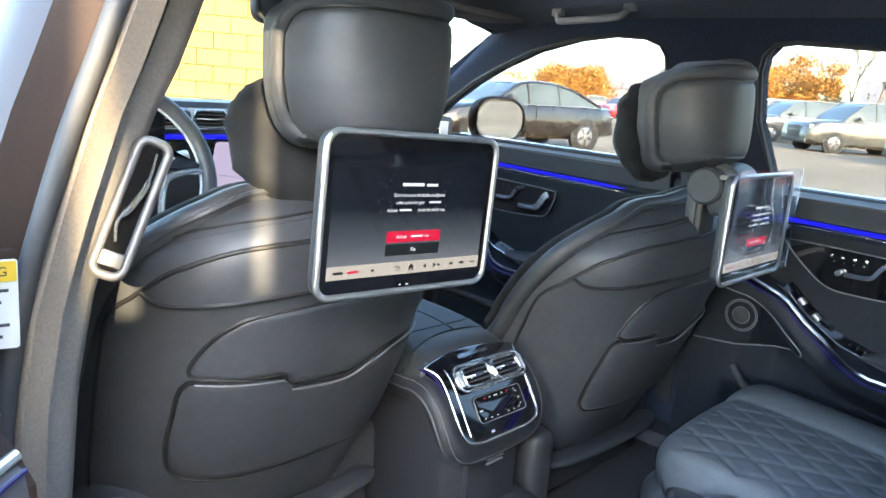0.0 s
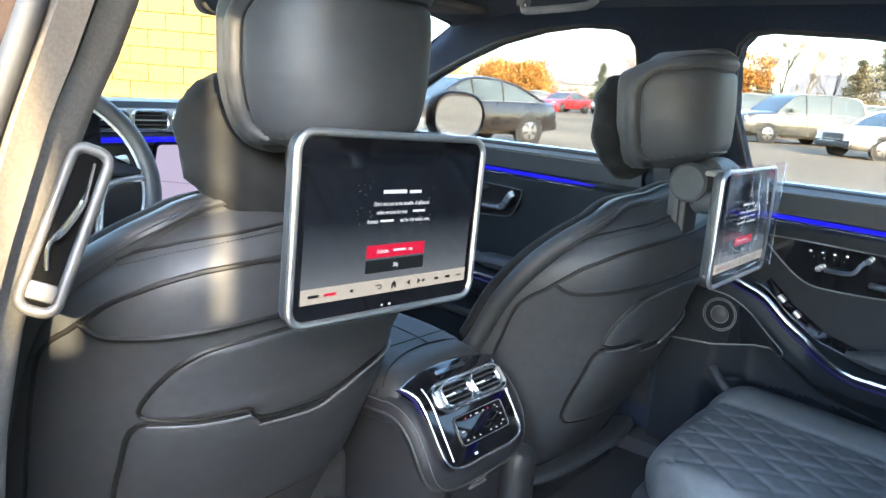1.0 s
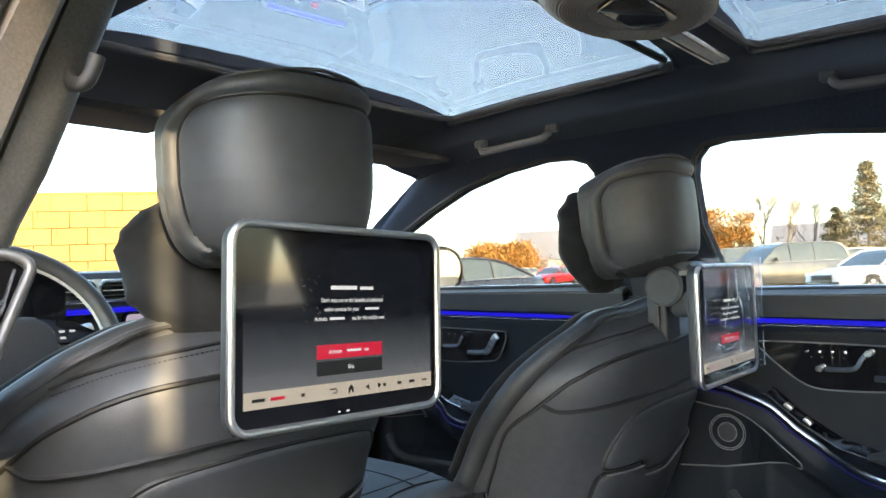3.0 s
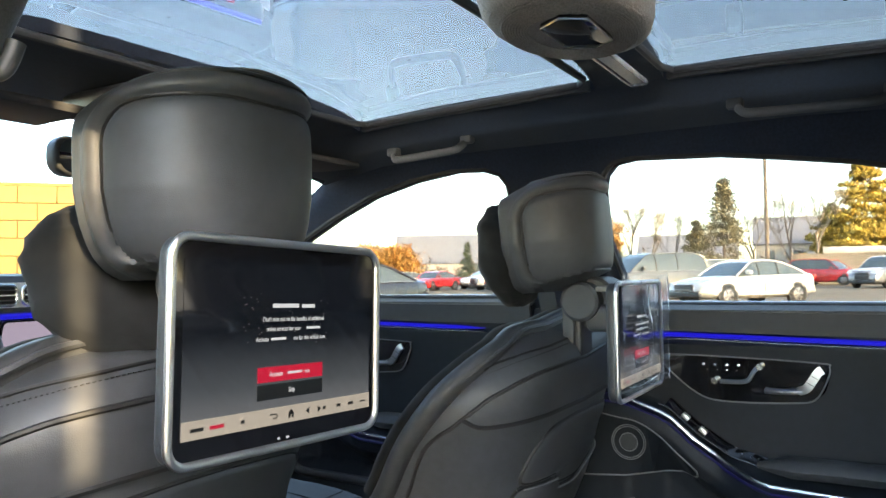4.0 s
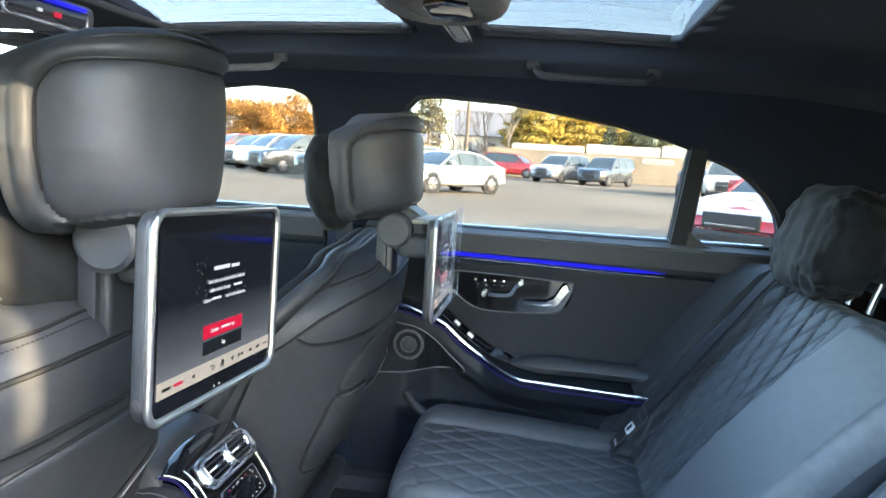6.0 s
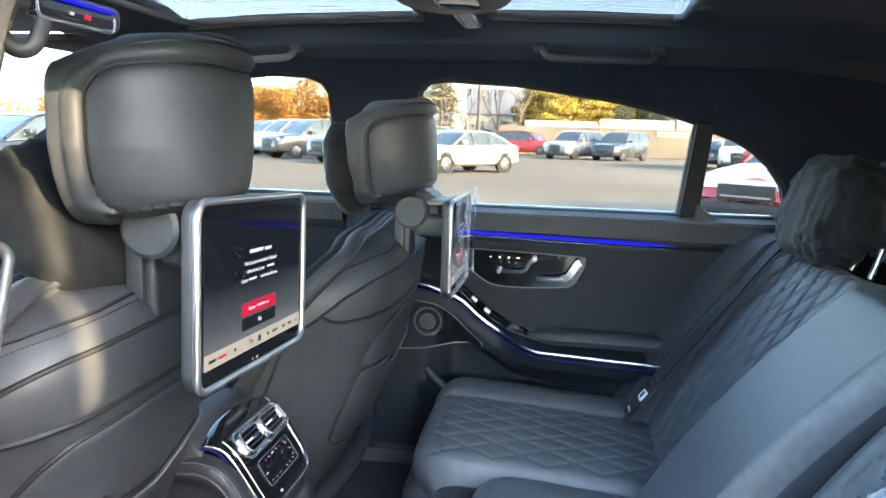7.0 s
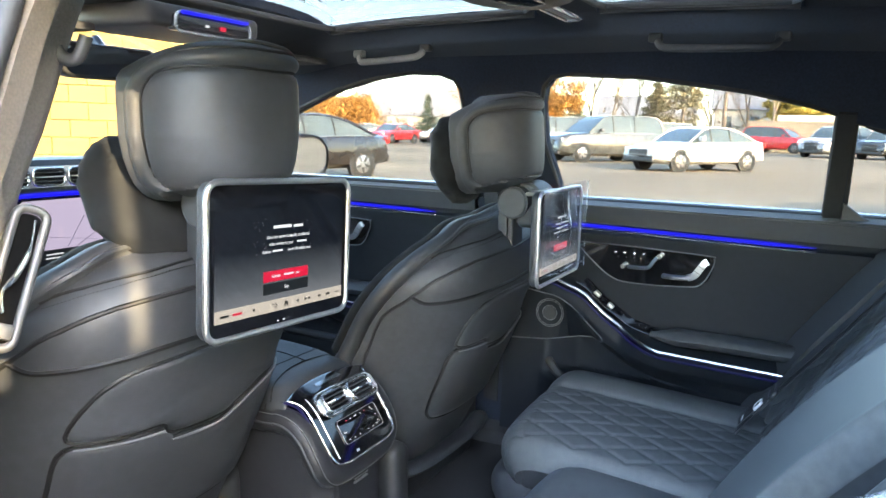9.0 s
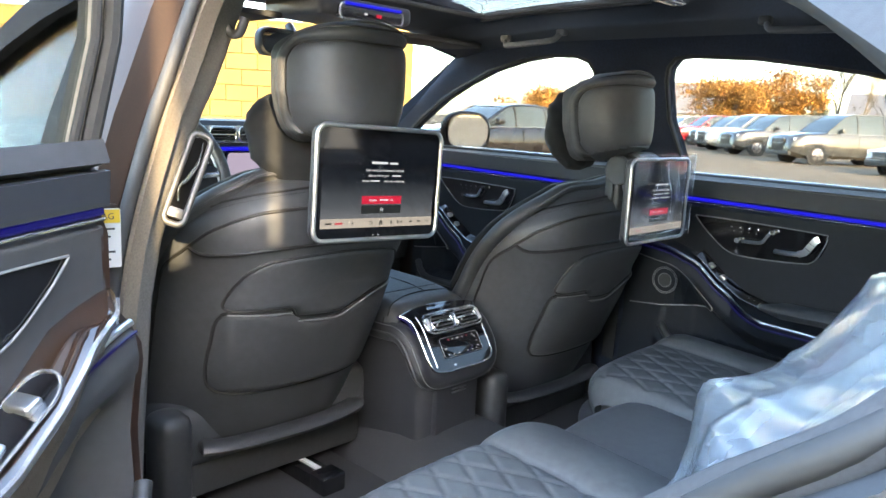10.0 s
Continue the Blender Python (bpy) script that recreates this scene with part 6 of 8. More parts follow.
# ---- dashboard ----
def build_dash():
    ob = thing("dashboard", "dark leather dashboard with vents, light strip and large display", "dashboard")
    prof = [(1.98, 1.035), (1.80, 1.105), (1.68, 1.120), (1.635, 1.115), (1.625, 1.100), (1.63, 1.05), (1.622, 1.043), (1.622, 1.030), (1.66, 1.02), (1.66, 0.84), (1.72, 0.62), (1.98, 0.60)]
    rings = [[Vector((x, y + 0.06 * (abs(x) / 0.75) ** 3, z - 0.015 * (abs(x) / 0.75) ** 2)) for y, z in prof] for x in np.linspace(-0.76, 0.76, 25)]
    part("body", loft(rings), DASHSKIN, ob, "dark leather dashboard", 35)
    part("light_strip", tube([(x, 1.619 + 0.06 * (abs(x) / 0.75) ** 3, 1.037 - 0.015 * (abs(x) / 0.75) ** 2) for x in np.linspace(-0.72, 0.72, 25)], 0.006, 6), LED, ob, "glowing blue light strip")
    band = ribbon([(x, 1.618 + 0.06 * (abs(x) / 0.75) ** 3, 1.078 - 0.015 * (abs(x) / 0.75) ** 2) for x in np.linspace(-0.72, 0.72, 25)], 0.048, 0.004, (0, 0, 1))
    part("trim_band", band, BRUSHED, ob, "silver trim band")
    for x in (-0.225, -0.135, -0.045, 0.045, 0.62, -0.64):
        C = facing(x, 1.614 + 0.06 * (abs(x) / 0.75) ** 3, 1.078 - 0.015 * (abs(x) / 0.75) ** 2)
        v = part("vent", plate(rounded(0.082, 0.040, 0.012), 0.006, 0.002, 1, C), GLOSS, ob, "framed air vent")
        part("vent_rim", tube([C @ Vector((a, b, 0.001)) for a, b in rounded(0.080, 0.038, 0.012)], 0.0032, 6, closed=True), CHROME, v)
        for k in (-1, 0, 1):
            part("slat", box(-0.034, 0.034, -0.001 + 0.010 * k, 0.001 + 0.010 * k, 0.0, 0.004, 0, 1, C), BRUSHED if k == 0 else PLASTIC, v)
    # big centre display leaning back
    M = Matrix.Translation((0.0, 1.612, 1.030)) @ Matrix.Rotation(radians(18), 4, "X") @ facing(0, 0, 0)
    d = part("center_display", plate(rounded(0.250, 0.29, 0.012), 0.010, 0.002, 2, M @ Matrix.Translation((0, -0.145, 0.0))), BEZEL, ob, "large lit centre display")
    scr = glow("lavender_map_display", (0.58, 0.48, 0.62), 0.9)
    part("map_page", plate(rounded(0.240, 0.28, 0.008), 0.001, 0, 1, M @ Matrix.Translation((0, -0.145, 0.0012))), scr, d, "pale lavender map")
    card = part("media_card", plate(rounded(0.15, 0.062, 0.004), 0.001, 0, 1, M @ Matrix.Translation((0.0, -0.165, 0.002))), UI_DARK, d, "dark media card")
    part("cover_picture", plate(rounded(0.022, 0.022, 0.001), 0.0006, 0, 1, M @ Matrix.Translation((-0.058, -0.150, 0.0028))), UI_WHITE, d)
    for k, (x, y, w) in enumerate(((-0.012, -0.146, 0.045), (0.01, -0.156, 0.09), (-0.04, -0.184, 0.012), (0.02, -0.184, 0.02))):
        part("text_bar", plate(rounded(w, 0.003, 0.001, 2), 0.0006, 0, 1, M @ Matrix.Translation((x, y, 0.0028))), UI_RED if k == 3 else UI_WHITE, d)
    road = glow("map_road", (0.36, 0.30, 0.46), 0.4)
    for a, b in (((-0.10, -0.09), (0.10, -0.12)), ((-0.08, -0.22), (0.09, -0.10)), ((-0.10, -0.25), (0.06, -0.21)), ((0.05, -0.05), (0.02, -0.13))):
        part("map_road", tube([M @ Vector((*a, 0.002)), M @ Vector((*b, 0.002))], 0.0008, 4), road, d)
    # instrument cluster
    part("instrument_display", plate(rounded(0.30, 0.13, 0.015), 0.012, 0.003, 2, facing(-0.40, 1.60, 1.065)), BEZEL, ob, "dark instrument display")
    return ob


build_dash()


def build_wheel():
    ob = thing("steering_wheel", "black leather steering wheel with gloss keys and chrome spokes", "steering wheel", m=pose(-0.415, 1.45, 0.985, -24, 0, 0))
    part("rim", tube([(0.184 * math.cos(a), 0.0, 0.180 * math.sin(a)) for a in np.linspace(0, 2 * math.pi, 56, endpoint=False)], 0.0165, 14, closed=True), LEATHER, ob, "black leather rim", 80)
    part("rim_inlay", tube([(0.170 * math.cos(a), 0.002, 0.166 * math.sin(a)) for a in np.linspace(0, 2 * math.pi, 56, endpoint=False)], 0.005, 8, closed=True), BRUSHED, ob, "metal rim inlay")
    part("hub", plate(rounded(0.17, 0.125, 0.045, 8), 0.05, 0.018, 4, facing(0, -0.012, -0.005)), PLASTIC, ob, "black hub")
    for s in (-1, 1):
        keys = plate([(s * 0.05, 0.045), (s * 0.11, 0.035), (s * 0.164, 0.004), (s * 0.160, -0.008), (s * 0.06, -0.005)], 0.012, 0.002, 2, facing(0, -0.010, 0.006))
        part("key_field", keys, GLOSS, ob, "gloss black key field")
        for k in range(5):
            part("key_mark", plate(rounded(0.010, 0.004, 0.001, 2), 0.0006, 0, 1, facing(s * (0.07 + 0.018 * (k % 3)), -0.0112, 0.022 if k < 3 else 0.010)), UI_WHITE, ob)
        sp = smooth([(s * 0.165, -0.004, -0.004), (s * 0.11, -0.010, -0.012), (s * 0.08, -0.010, -0.03), (s * 0.062, -0.006, -0.09), (s * 0.05, 0.0, -0.165)], 6)
        part("spoke", tube(sp, 0.007, 8), CHROME, ob, "chrome edged spoke")
    part("stalk", tube([(0.07, 0.05, 0.03), (0.17, 0.05, 0.045)], [0.010, 0.013], 12), BRUSHED, ob, "silver column stalk")
    part("column", tube([(0, 0.02, -0.01), (0, 0.20, -0.02)], 0.05, 16), PLASTIC, ob, "black steering column")
    return ob


build_wheel()


# ---- roof fittings ----
def grab_handle(a, b, material, label):
    a, b = Vector(a), Vector(b)
    ob = thing("grab_handle", label, "grab handle", "roof handles")
    d = b - a
    drop = Vector((-0.010, 0, -0.008))
    path = smooth([a + Vector((0.012, 0, 0.016)), a + d * 0.06 + drop * 0.4, a + d * 0.16 + drop, a + d * 0.5 + drop * 1.1, a + d * 0.84 + drop, a + d * 0.94 + drop * 0.4, b + Vector((0.012, 0, 0.016))], 6)
    part("grip", tube(path, [0.005] * 3 + [0.0085] * (len(path) - 6) + [0.005] * 3, 10, flat=0.8), material, ob, "curved grip")
    for p in (a, b):
        part("mount", box(p.x + 0.002, p.x + 0.022, p.y - 0.015, p.y + 0.015, p.z + 0.006, p.z + 0.026, 0.006, 3), material, ob, "handle mount")
    return ob


HANDLE = mat("grey_handle_plastic", (0.10, 0.10, 0.103), 0.5, var=0.1, scale=100)
HANDLE2 = mat("dark_handle_plastic", (0.034, 0.036, 0.040), 0.55, var=0.1, scale=100)
grab_handle((0.515, 1.150, 1.378), (0.530, 0.962, 1.392), HANDLE, "grey roof grab handle over front passenger window")
grab_handle((0.520, 0.392, 1.397), (0.522, 0.138, 1.393), HANDLE2, "dark roof grab handle over rear window")

lamp = thing("roof_lamp", "oval roof lamp module with ribbed mesh and dark lens", "roof lamp")
MESHM = mat("ribbed_lamp_mesh", (0.30, 0.265, 0.23), 0.55, var=0.25, scale=300, bump=0.8, bump_scale=420)
rings = []
for k, (s, z) in enumerate(((1.06, 1.478), (1.05, 1.45), (1.0, 1.432), (0.93, 1.424), (0.80, 1.420), (0.0, 1.419))):
    rings.append([Vector((-0.005 + s * 0.150 * math.copysign(abs(math.cos(a)) ** 0.85, math.cos(a)), 0.515 + s * 0.098 * math.copysign(abs(math.sin(a)) ** 0.85, math.sin(a)), z)) for a in np.linspace(0, 2 * math.pi, 48, endpoint=False)])
bm = loft(rings, caps=False)
bmesh.ops.remove_doubles(bm, verts=bm.verts[:], dist=0.0005)
part("housing", bm, MESHM, lamp, "warm grey ribbed mesh", 60)
for k in range(14):
    s = 0.52 + 0.034 * k
    if s < 0.98:
        part("rib", tube([(-0.005 + s * 0.150 * math.cos(a), 0.515 + s * 0.098 * math.sin(a), 1.4185 + 0.010 * max(0, s - 0.82) / 0.16) for a in np.linspace(0, 2 * math.pi, 40, endpoint=False)], 0.0014, 5, closed=True), MESHM, lamp)
lens = [(p[0] - 0.022, p[1] + 0.497) for p in [(-0.068, 0.0), (-0.045, 0.034), (0.045, 0.034), (0.068, 0.0), (0.05, -0.030), (-0.05, -0.030)]]
bm = plate(lens, 0.008, 0.003, 2)
bm.transform(Matrix.Translation((0, 0, 1.4195)))
part("lens", bm, GLOSS, lamp, "gloss black lens")
part("lens_rim", tube([(a, b, 1.4125) for a, b in lens], 0.0016, 6, closed=True), SILVER, lamp, "thin bright rim")
hook = thing("roof_catch", "silver framed roof catch beside the lamp", "roof catch")
part("frame", tube([Vector((0.255 + a, 0.525 + b, 1.434)) for a, b in rounded(0.225, 0.030, 0.010)], 0.004, 8, closed=True), CHROME, hook, "silver frame")
part("plate", plate(rounded(0.222, 0.027, 0.010), 0.006, 0.001, 1, Matrix.Translation((0.255, 0.525, 1.440))), BRUSHED, hook, "grey plate")

oc = thing("overhead_console", "black overhead console with blue light edge and red key", "overhead console")
part("body", box(-0.15, 0.15, 1.16, 1.40, 1.385, 1.43, 0.018, 3), PLASTIC, oc, "black console body")
part("key_panel", box(-0.10, 0.10, 1.145, 1.175, 1.380, 1.412, 0.008, 3), GLOSS, oc, "gloss black key panel")
part("panel_rim", tube([(a, 1.148, 1.396 + b) for a, b in rounded(0.206, 0.036, 0.014)], 0.0028, 6, closed=True), CHROME, oc, "thin chrome rim")
part("light_edge", tube([(x, 1.143, 1.414) for x in np.linspace(-0.09, 0.09, 6)], 0.004, 6), LED, oc, "glowing blue edge")
part("red_key", box(0.01, 0.026, 1.142, 1.146, 1.390, 1.398, 0.001), UI_RED, oc, "red emergency key")
part("key_mark", box(-0.03, -0.020, 1.142, 1.146, 1.392, 1.397, 0.001), UI_WHITE, oc)
mir = thing("rear_view_mirror", "black framed rear-view mirror behind the windscreen", "mirror")
MIRROR = mat("mirror_glass", (0.82, 0.84, 0.85), 0.02, metal=1.0, var=0.01, scale=10)
M = pose(0.0, 1.44, 1.332, 0, 0, 0)
part("shell", plate(rounded(0.26, 0.075, 0.030, 6), 0.035, 0.012, 3, M @ facing(0, 0, 0)), PLASTIC, mir, "black mirror shell")
part("glass", plate(rounded(0.245, 0.062, 0.026, 6), 0.001, 0, 1, M @ facing(0, -0.001, 0)), MIRROR, mir, "mirror glass")
part("stem", tube([(0, 1.46, 1.345), (0, 1.50, 1.385)], 0.012, 10), PLASTIC, mir, "black stem")
sv = thing("sun_visor", "folded grey sun visor above the windscreen", "sun visor")
part("flap", box(-0.57, -0.17, 1.28, 1.43, 1.372, 1.388, 0.007), TRIMDARK, sv, "cloth flap")
part("vanity_lamp", box(-0.46, -0.38, 1.30, 1.34, 1.366, 1.373, 0.003), glow("vanity_lamp_light", (1.0, 0.97, 0.9), 1.2), sv, "lit vanity lamp")
sv2 = thing("sun_visor", "folded grey sun visor on passenger side", "sun visor")
part("flap", box(0.17, 0.57, 1.28, 1.43, 1.372, 1.388, 0.007), TRIMDARK, sv2, "cloth flap")

# belt loop and coat hook on the left centre pillar
dl = thing("belt_guide_loop", "grey framed belt guide slot with metal slide on the pillar", "belt guide")
P0, P1 = Vector((-0.726, 0.764, 0.980)), Vector((-0.664, 0.779, 1.113))
axis = (P1 - P0).normalized()
toward = Vector((-0.42, -0.90, 0.0))
face = (toward - axis * toward.dot(axis)).normalized()
side = axis.cross(face).normalized()
LM = Matrix((( *[side.x, axis.x, face.x], (P0.x + P1.x) / 2), (*[side.y, axis.y, face.y], (P0.y + P1.y) / 2), (*[side.z, axis.z, face.z], (P0.z + P1.z) / 2), (0, 0, 0, 1)))
LN = (P1 - P0).length
SATIN = mat("satin_grey_plastic", (0.06, 0.059, 0.058), 0.4, metal=0.1, var=0.08, scale=120)
part("frame", tube([LM @ Vector((a, b, 0)) for a, b in rounded(0.031, LN, 0.011, 6)], 0.0050, 10, closed=True), SATIN, dl, "satin grey frame")
part("slot", plate(rounded(0.028, LN - 0.01, 0.012, 6), 0.006, 0.001, 1, LM @ Matrix.Translation((0, 0, -0.001))), RECESS, dl, "dark slot")
part("slide", tube(smooth([LM @ Vector(p) for p in ((0.004, LN * 0.42, 0.003), (0.006, LN * 0.20, 0.004), (0.0, 0.0, 0.006), (-0.007, -LN * 0.12, 0.005), (-0.002, -LN * 0.26, 0.004))], 6), [0.003] * 6 + [0.006] * 10 + [0.004] * 9, 8, flat=0.5), SILVER, dl, "bright metal slide")
part("key", box(-0.012, 0.012, -LN * 0.44, -LN * 0.33, -0.003, 0.006, 0.003, 2, LM), SATIN, dl, "grey release key")
hk = thing("coat_hook", "grey plastic coat hook on the roof pillar", "coat hook")
part("hook", tube(smooth([(-0.610, 0.815, 1.318), (-0.606, 0.806, 1.285), (-0.602, 0.795, 1.274), (-0.596, 0.784, 1.278), (-0.590, 0.778, 1.300)], 6), 0.0075, 10), HANDLE2, hk, "curved grey hook")
part("foot", box(-0.622, -0.600, 0.80, 0.83, 1.295, 1.325, 0.005), HANDLE2, hk)

# airbag label and rubber seal on the jamb
lb = thing("warning_label", "white airbag label with yellow band on the door jamb", "label", m=pose(-0.842, 0.7500, 0.968, 90, 0, -10))
part("paper", plate(rounded(0.06, 0.085, 0.003), 0.001, 0, 1), mat("label_paper", (0.45, 0.45, 0.44), 0.5, var=0.03), lb, "white paper")
part("backing", plate(rounded(0.064, 0.092, 0.004), 0.018, 0, 1, Matrix.Translation((0, 0, -0.0195))), PAINT, lb, "brown painted ledge")
part("band", plate([(-0.029, 0.022), (0.029, 0.022), (0.029, 0.041), (-0.029, 0.041)], 0.0006, 0, 1, Matrix.Translation((0, 0, 0.0008))), mat("label_yellow", (0.45, 0.30, 0.012), 0.5, var=0.03), lb, "yellow band")
text_mesh("writing", "AIRBAG", 0.0125, PLASTIC, lb, Matrix.Translation((0, 0.031, 0.001)), 0.0002)
for k in range(5):
    part("text_bar", plate([(-0.024, 0.012 - 0.011 * k), (0.022 - 0.006 * (k % 3), 0.012 - 0.011 * k), (0.022 - 0.006 * (k % 3), 0.015 - 0.011 * k), (-0.024, 0.015 - 0.011 * k)], 0.0004, 0, 1, Matrix.Translation((0, 0, 0.0008))), PLASTIC, lb)
seal_path = []
for z in np.linspace(0.38, 1.36, 14):
    seal_path.append(Vector((pil(z, "a")[0] - 0.010, pil(z, "a")[1] + 0.002, z)))
seal_path += [Vector((-xw(1.37) - 0.02, 0.70, 1.378))] + [Vector((-xw(v) - 0.01, u, v - 0.006)) for u, v in ((0.40, 1.362), (0.10, 1.335), (-0.08, 1.285), (-0.20, 1.205), (-0.27, 1.13), (-0.275, 1.07))]
seal_path += [Vector(p) for p in ((-0.835, -0.232, 1.012), (-0.845, -0.16, 0.950), (-0.85, -0.10, 0.885), (-0.85, -0.055, 0.80), (-0.85, -0.03, 0.62), (-0.85, -0.01, 0.45), (-0.85, 0.03, 0.39), (-0.85, 0.2, 0.378), (-0.85, 0.6, 0.378))]
single("door_seal", tube(smooth(seal_path, 5, True), 0.011, 8, closed=True), RUBBER, "black rubber seal round the door opening", "door seal", kind="structure", angle=80)
rear_q = holed([(-0.95, 0.30), (0.0, 0.30), (-0.02, 0.45), (-0.04, 0.62), (-0.065, 0.80), (-0.11, 0.875), (-0.17, 0.94), (-0.245, 1.00), (-0.28, 1.06), (-0.95, 1.06)], [], lambda u, v, w: Vector((-0.78 - w, u, v)), 0.11)
trim = smooth([(-0.815, -0.02, 0.62), (-0.815, -0.045, 0.80), (-0.82, -0.085, 0.872), (-0.825, -0.15, 0.935), (-0.825, -0.225, 0.998), (-0.80, -0.268, 1.06), (-0.765, -0.268, 1.13), (-0.73, -0.20, 1.20)], 8)
single("quarter_trim", tube(trim, 0.021, 12), TRIMDARK, "dark padded trim round the rear door opening", "door trim", kind="structure", angle=80)
single("wall_rear_quarter", rear_q, TRIMDARK, "dark lined rear quarter panel at the door opening", "quarter panel", kind="structure", angle=30)

# front belts on the right centre pillar, seen beside the passenger seat
fb = thing("seat_belt", "black webbing seat belt hanging on the centre pillar", "seat belt")
part("strap", ribbon([(0.715, 0.86, 1.12), (0.735, 0.84, 0.95), (0.735, 0.83, 0.75), (0.725, 0.83, 0.45)], 0.05, 0.002, (0.3, 1, 0)), WEBBING, fb, "black woven strap")
part("cover", box(0.70, 0.745, 0.80, 0.88, 1.09, 1.16, 0.012), PLASTIC, fb, "black belt guide")

# outside mirror
em = thing("side_mirror", "brown door mirror with glass outside the passenger window", "side mirror")
M = pose(0.912, 1.62, 1.104, 0, 0, -20)
part("glass", plate(rounded(0.176, 0.126, 0.058, 8), 0.002, 0, 1, M @ facing(0, -0.004, 0)), MIRROR, em, "mirror glass")
shell = puff(0.102, 0.055, 0.076, 1, wrinkle=0.0)
for v in shell.verts:
    v.co.y = max(v.co.y, -0.02)
shell.transform(M @ pose(0, 0.02, 0))
part("shell", shell, PAINT, em, "dark brown shell", 60)
part("rim", tube([M @ facing(0, -0.004, 0) @ Vector((a, b, 0)) for a, b in rounded(0.180, 0.130, 0.060, 8)], 0.0045, 8, closed=True), GLOSS, em, "black rim")
part("foot", box(0.80, 0.90, 1.60, 1.66, 1.02, 1.05, 0.01), PLASTIC, em, "black mirror foot")


# ---- outside: lot, wall, parked cars, trees ----
BLOCK = mat("cream_painted_block", (0.31, 0.195, 0.052), 0.8, var=0.10, scale=6, bump=0.25, bump_scale=120, stain=0.12, stain_scale=0.8, random_tone=0.05)
MORTAR = mat("cream_mortar", (0.265, 0.17, 0.05), 0.9, var=0.15, scale=12)
WALL_M = pose(3.55, 8.95, 0, 0, 0, -40)
wall = thing("building_wall", "cream painted concrete block wall with stepped crack", "wall", kind="structure", m=WALL_M)
part("core", box(-16, 3.0, 0.05, 0.35, 0, 2.19), MORTAR, wall, "cream mortar core")
part("coping", box(-16, 3.02, -0.01, 0.40, 2.195, 2.235, 0.01), BLOCK, wall, "cream coping")
block_bm = box(-0.197, 0.197, -0.0, 0.10, -0.097, 0.097, 0.006, 1)
block_me = bpy.data.meshes.new("block")
block_bm.to_mesh(block_me)
block_bm.free()
block_me.materials.append(BLOCK)
rest = bmesh.new()
for row in range(11):
    z = 0.10 + 0.20 * row
    for k in range(-40, 15):
        x = 0.40 * k + (0.20 if row % 2 else 0.0)
        if -3.2 < x < 2.2 and row >= 3:
            b = bpy.data.objects.new("block", block_me)
            scene.collection.objects.link(b)
            b.parent = wall
            b.location = (x, -0.004 * ((k * 7 + row * 3) % 3) / 3, z)
        elif -16 < x < 2.8:
            bmesh.ops.create_cube(rest, size=1, matrix=Matrix.Translation((x, 0.05, z)) @ Matrix.Diagonal((0.394, 0.10, 0.194, 1)))
o = part("block_rest", rest, BLOCK, wall, "cream painted blocks", 30)
o["kind"] = "stuff"
crack = []
x, z = -0.75, 2.1
for k in range(7):
    crack += [(x, z), (x, z - 0.2)]
    x, z = x + 0.21, z - 0.2
part("crack", tube([(a, -0.006, b) for a, b in crack], 0.006, 4), mat("dark_crack", (0.12, 0.09, 0.05), 0.9, var=0.2), wall, "dark stepped crack")

# unseen wall added behind the car to keep the sun off the cabin
single("wall_behind", box(-6.8, 0.5, -2.9, -2.6, 0, 2.185), BLOCK, "added unseen cream wall that shades the car", "wall", kind="structure")
# upper course in three lengths; its open joints let two sun streaks in
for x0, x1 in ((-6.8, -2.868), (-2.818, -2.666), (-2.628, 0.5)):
    single("wall_behind_upper", box(x0, x1, -2.622, -2.60, 2.185, 2.95), BLOCK, "added unseen upper course with gaps for sun streaks", "wall", kind="structure")

# far yard wall with pale coping panels
YARD = mat("weathered_concrete", (0.20, 0.172, 0.135), 0.9, var=0.12, scale=0.8, stain=0.2, stain_scale=0.3)
PALE = mat("pale_panel", (0.45, 0.43, 0.39), 0.7, var=0.06, scale=2)
yard = thing("yard_wall", "long weathered concrete wall with pale panels on top", "wall", kind="structure", m=pose(64, 0, 0, 0, 0, 8))
part("body", box(0, 0.4, -60, 6, 0, 2.35), YARD, yard, "weathered concrete")
for k, (y0, y1, z0, z1) in enumerate(((-2.2, 3.9, 2.36, 2.85), (-8.6, -2.4, 2.36, 3.10), (-16, -8.8, 2.36, 3.30), (-24, -16.2, 2.36, 3.4), (-34, -24.2, 2.36, 3.4), (-46, -34.2, 2.36, 3.4))):
    part("panel", box(-0.05, 0.3, y0, y1, z0, z1, 0.02), PALE, yard, "pale panel")
part("sign", box(-0.12, -0.06, -9.8, -7.2, 1.75, 2.15, 0.01), PALE, yard, "pale wall sign")
for k in range(5):
    part("sign_bar", box(-0.125, -0.121, -9.6 + 0.45 * k, -9.25 + 0.45 * k, 1.85, 2.05), YARD, yard)

# dark glass; some mirrored sky is mixed into its base as teal
GLASSCAR = mat("sky_tinted_car_glass", (0.075, 0.095, 0.10), 0.10, var=0.1, scale=2, spec=0.5)
TYRE = mat("tyre_rubber", (0.02, 0.02, 0.02), 0.8, var=0.2, scale=20)
RIM = mat("alloy_rim", (0.30, 0.30, 0.31), 0.35, metal=0.9, var=0.1, scale=12)
LAMP = mat("headlamp_lens", (0.75, 0.77, 0.8), 0.1, var=0.1, scale=20)
TAIL = mat("tail_lamp_lens", (0.55, 0.02, 0.02), 0.15, var=0.1, scale=20)


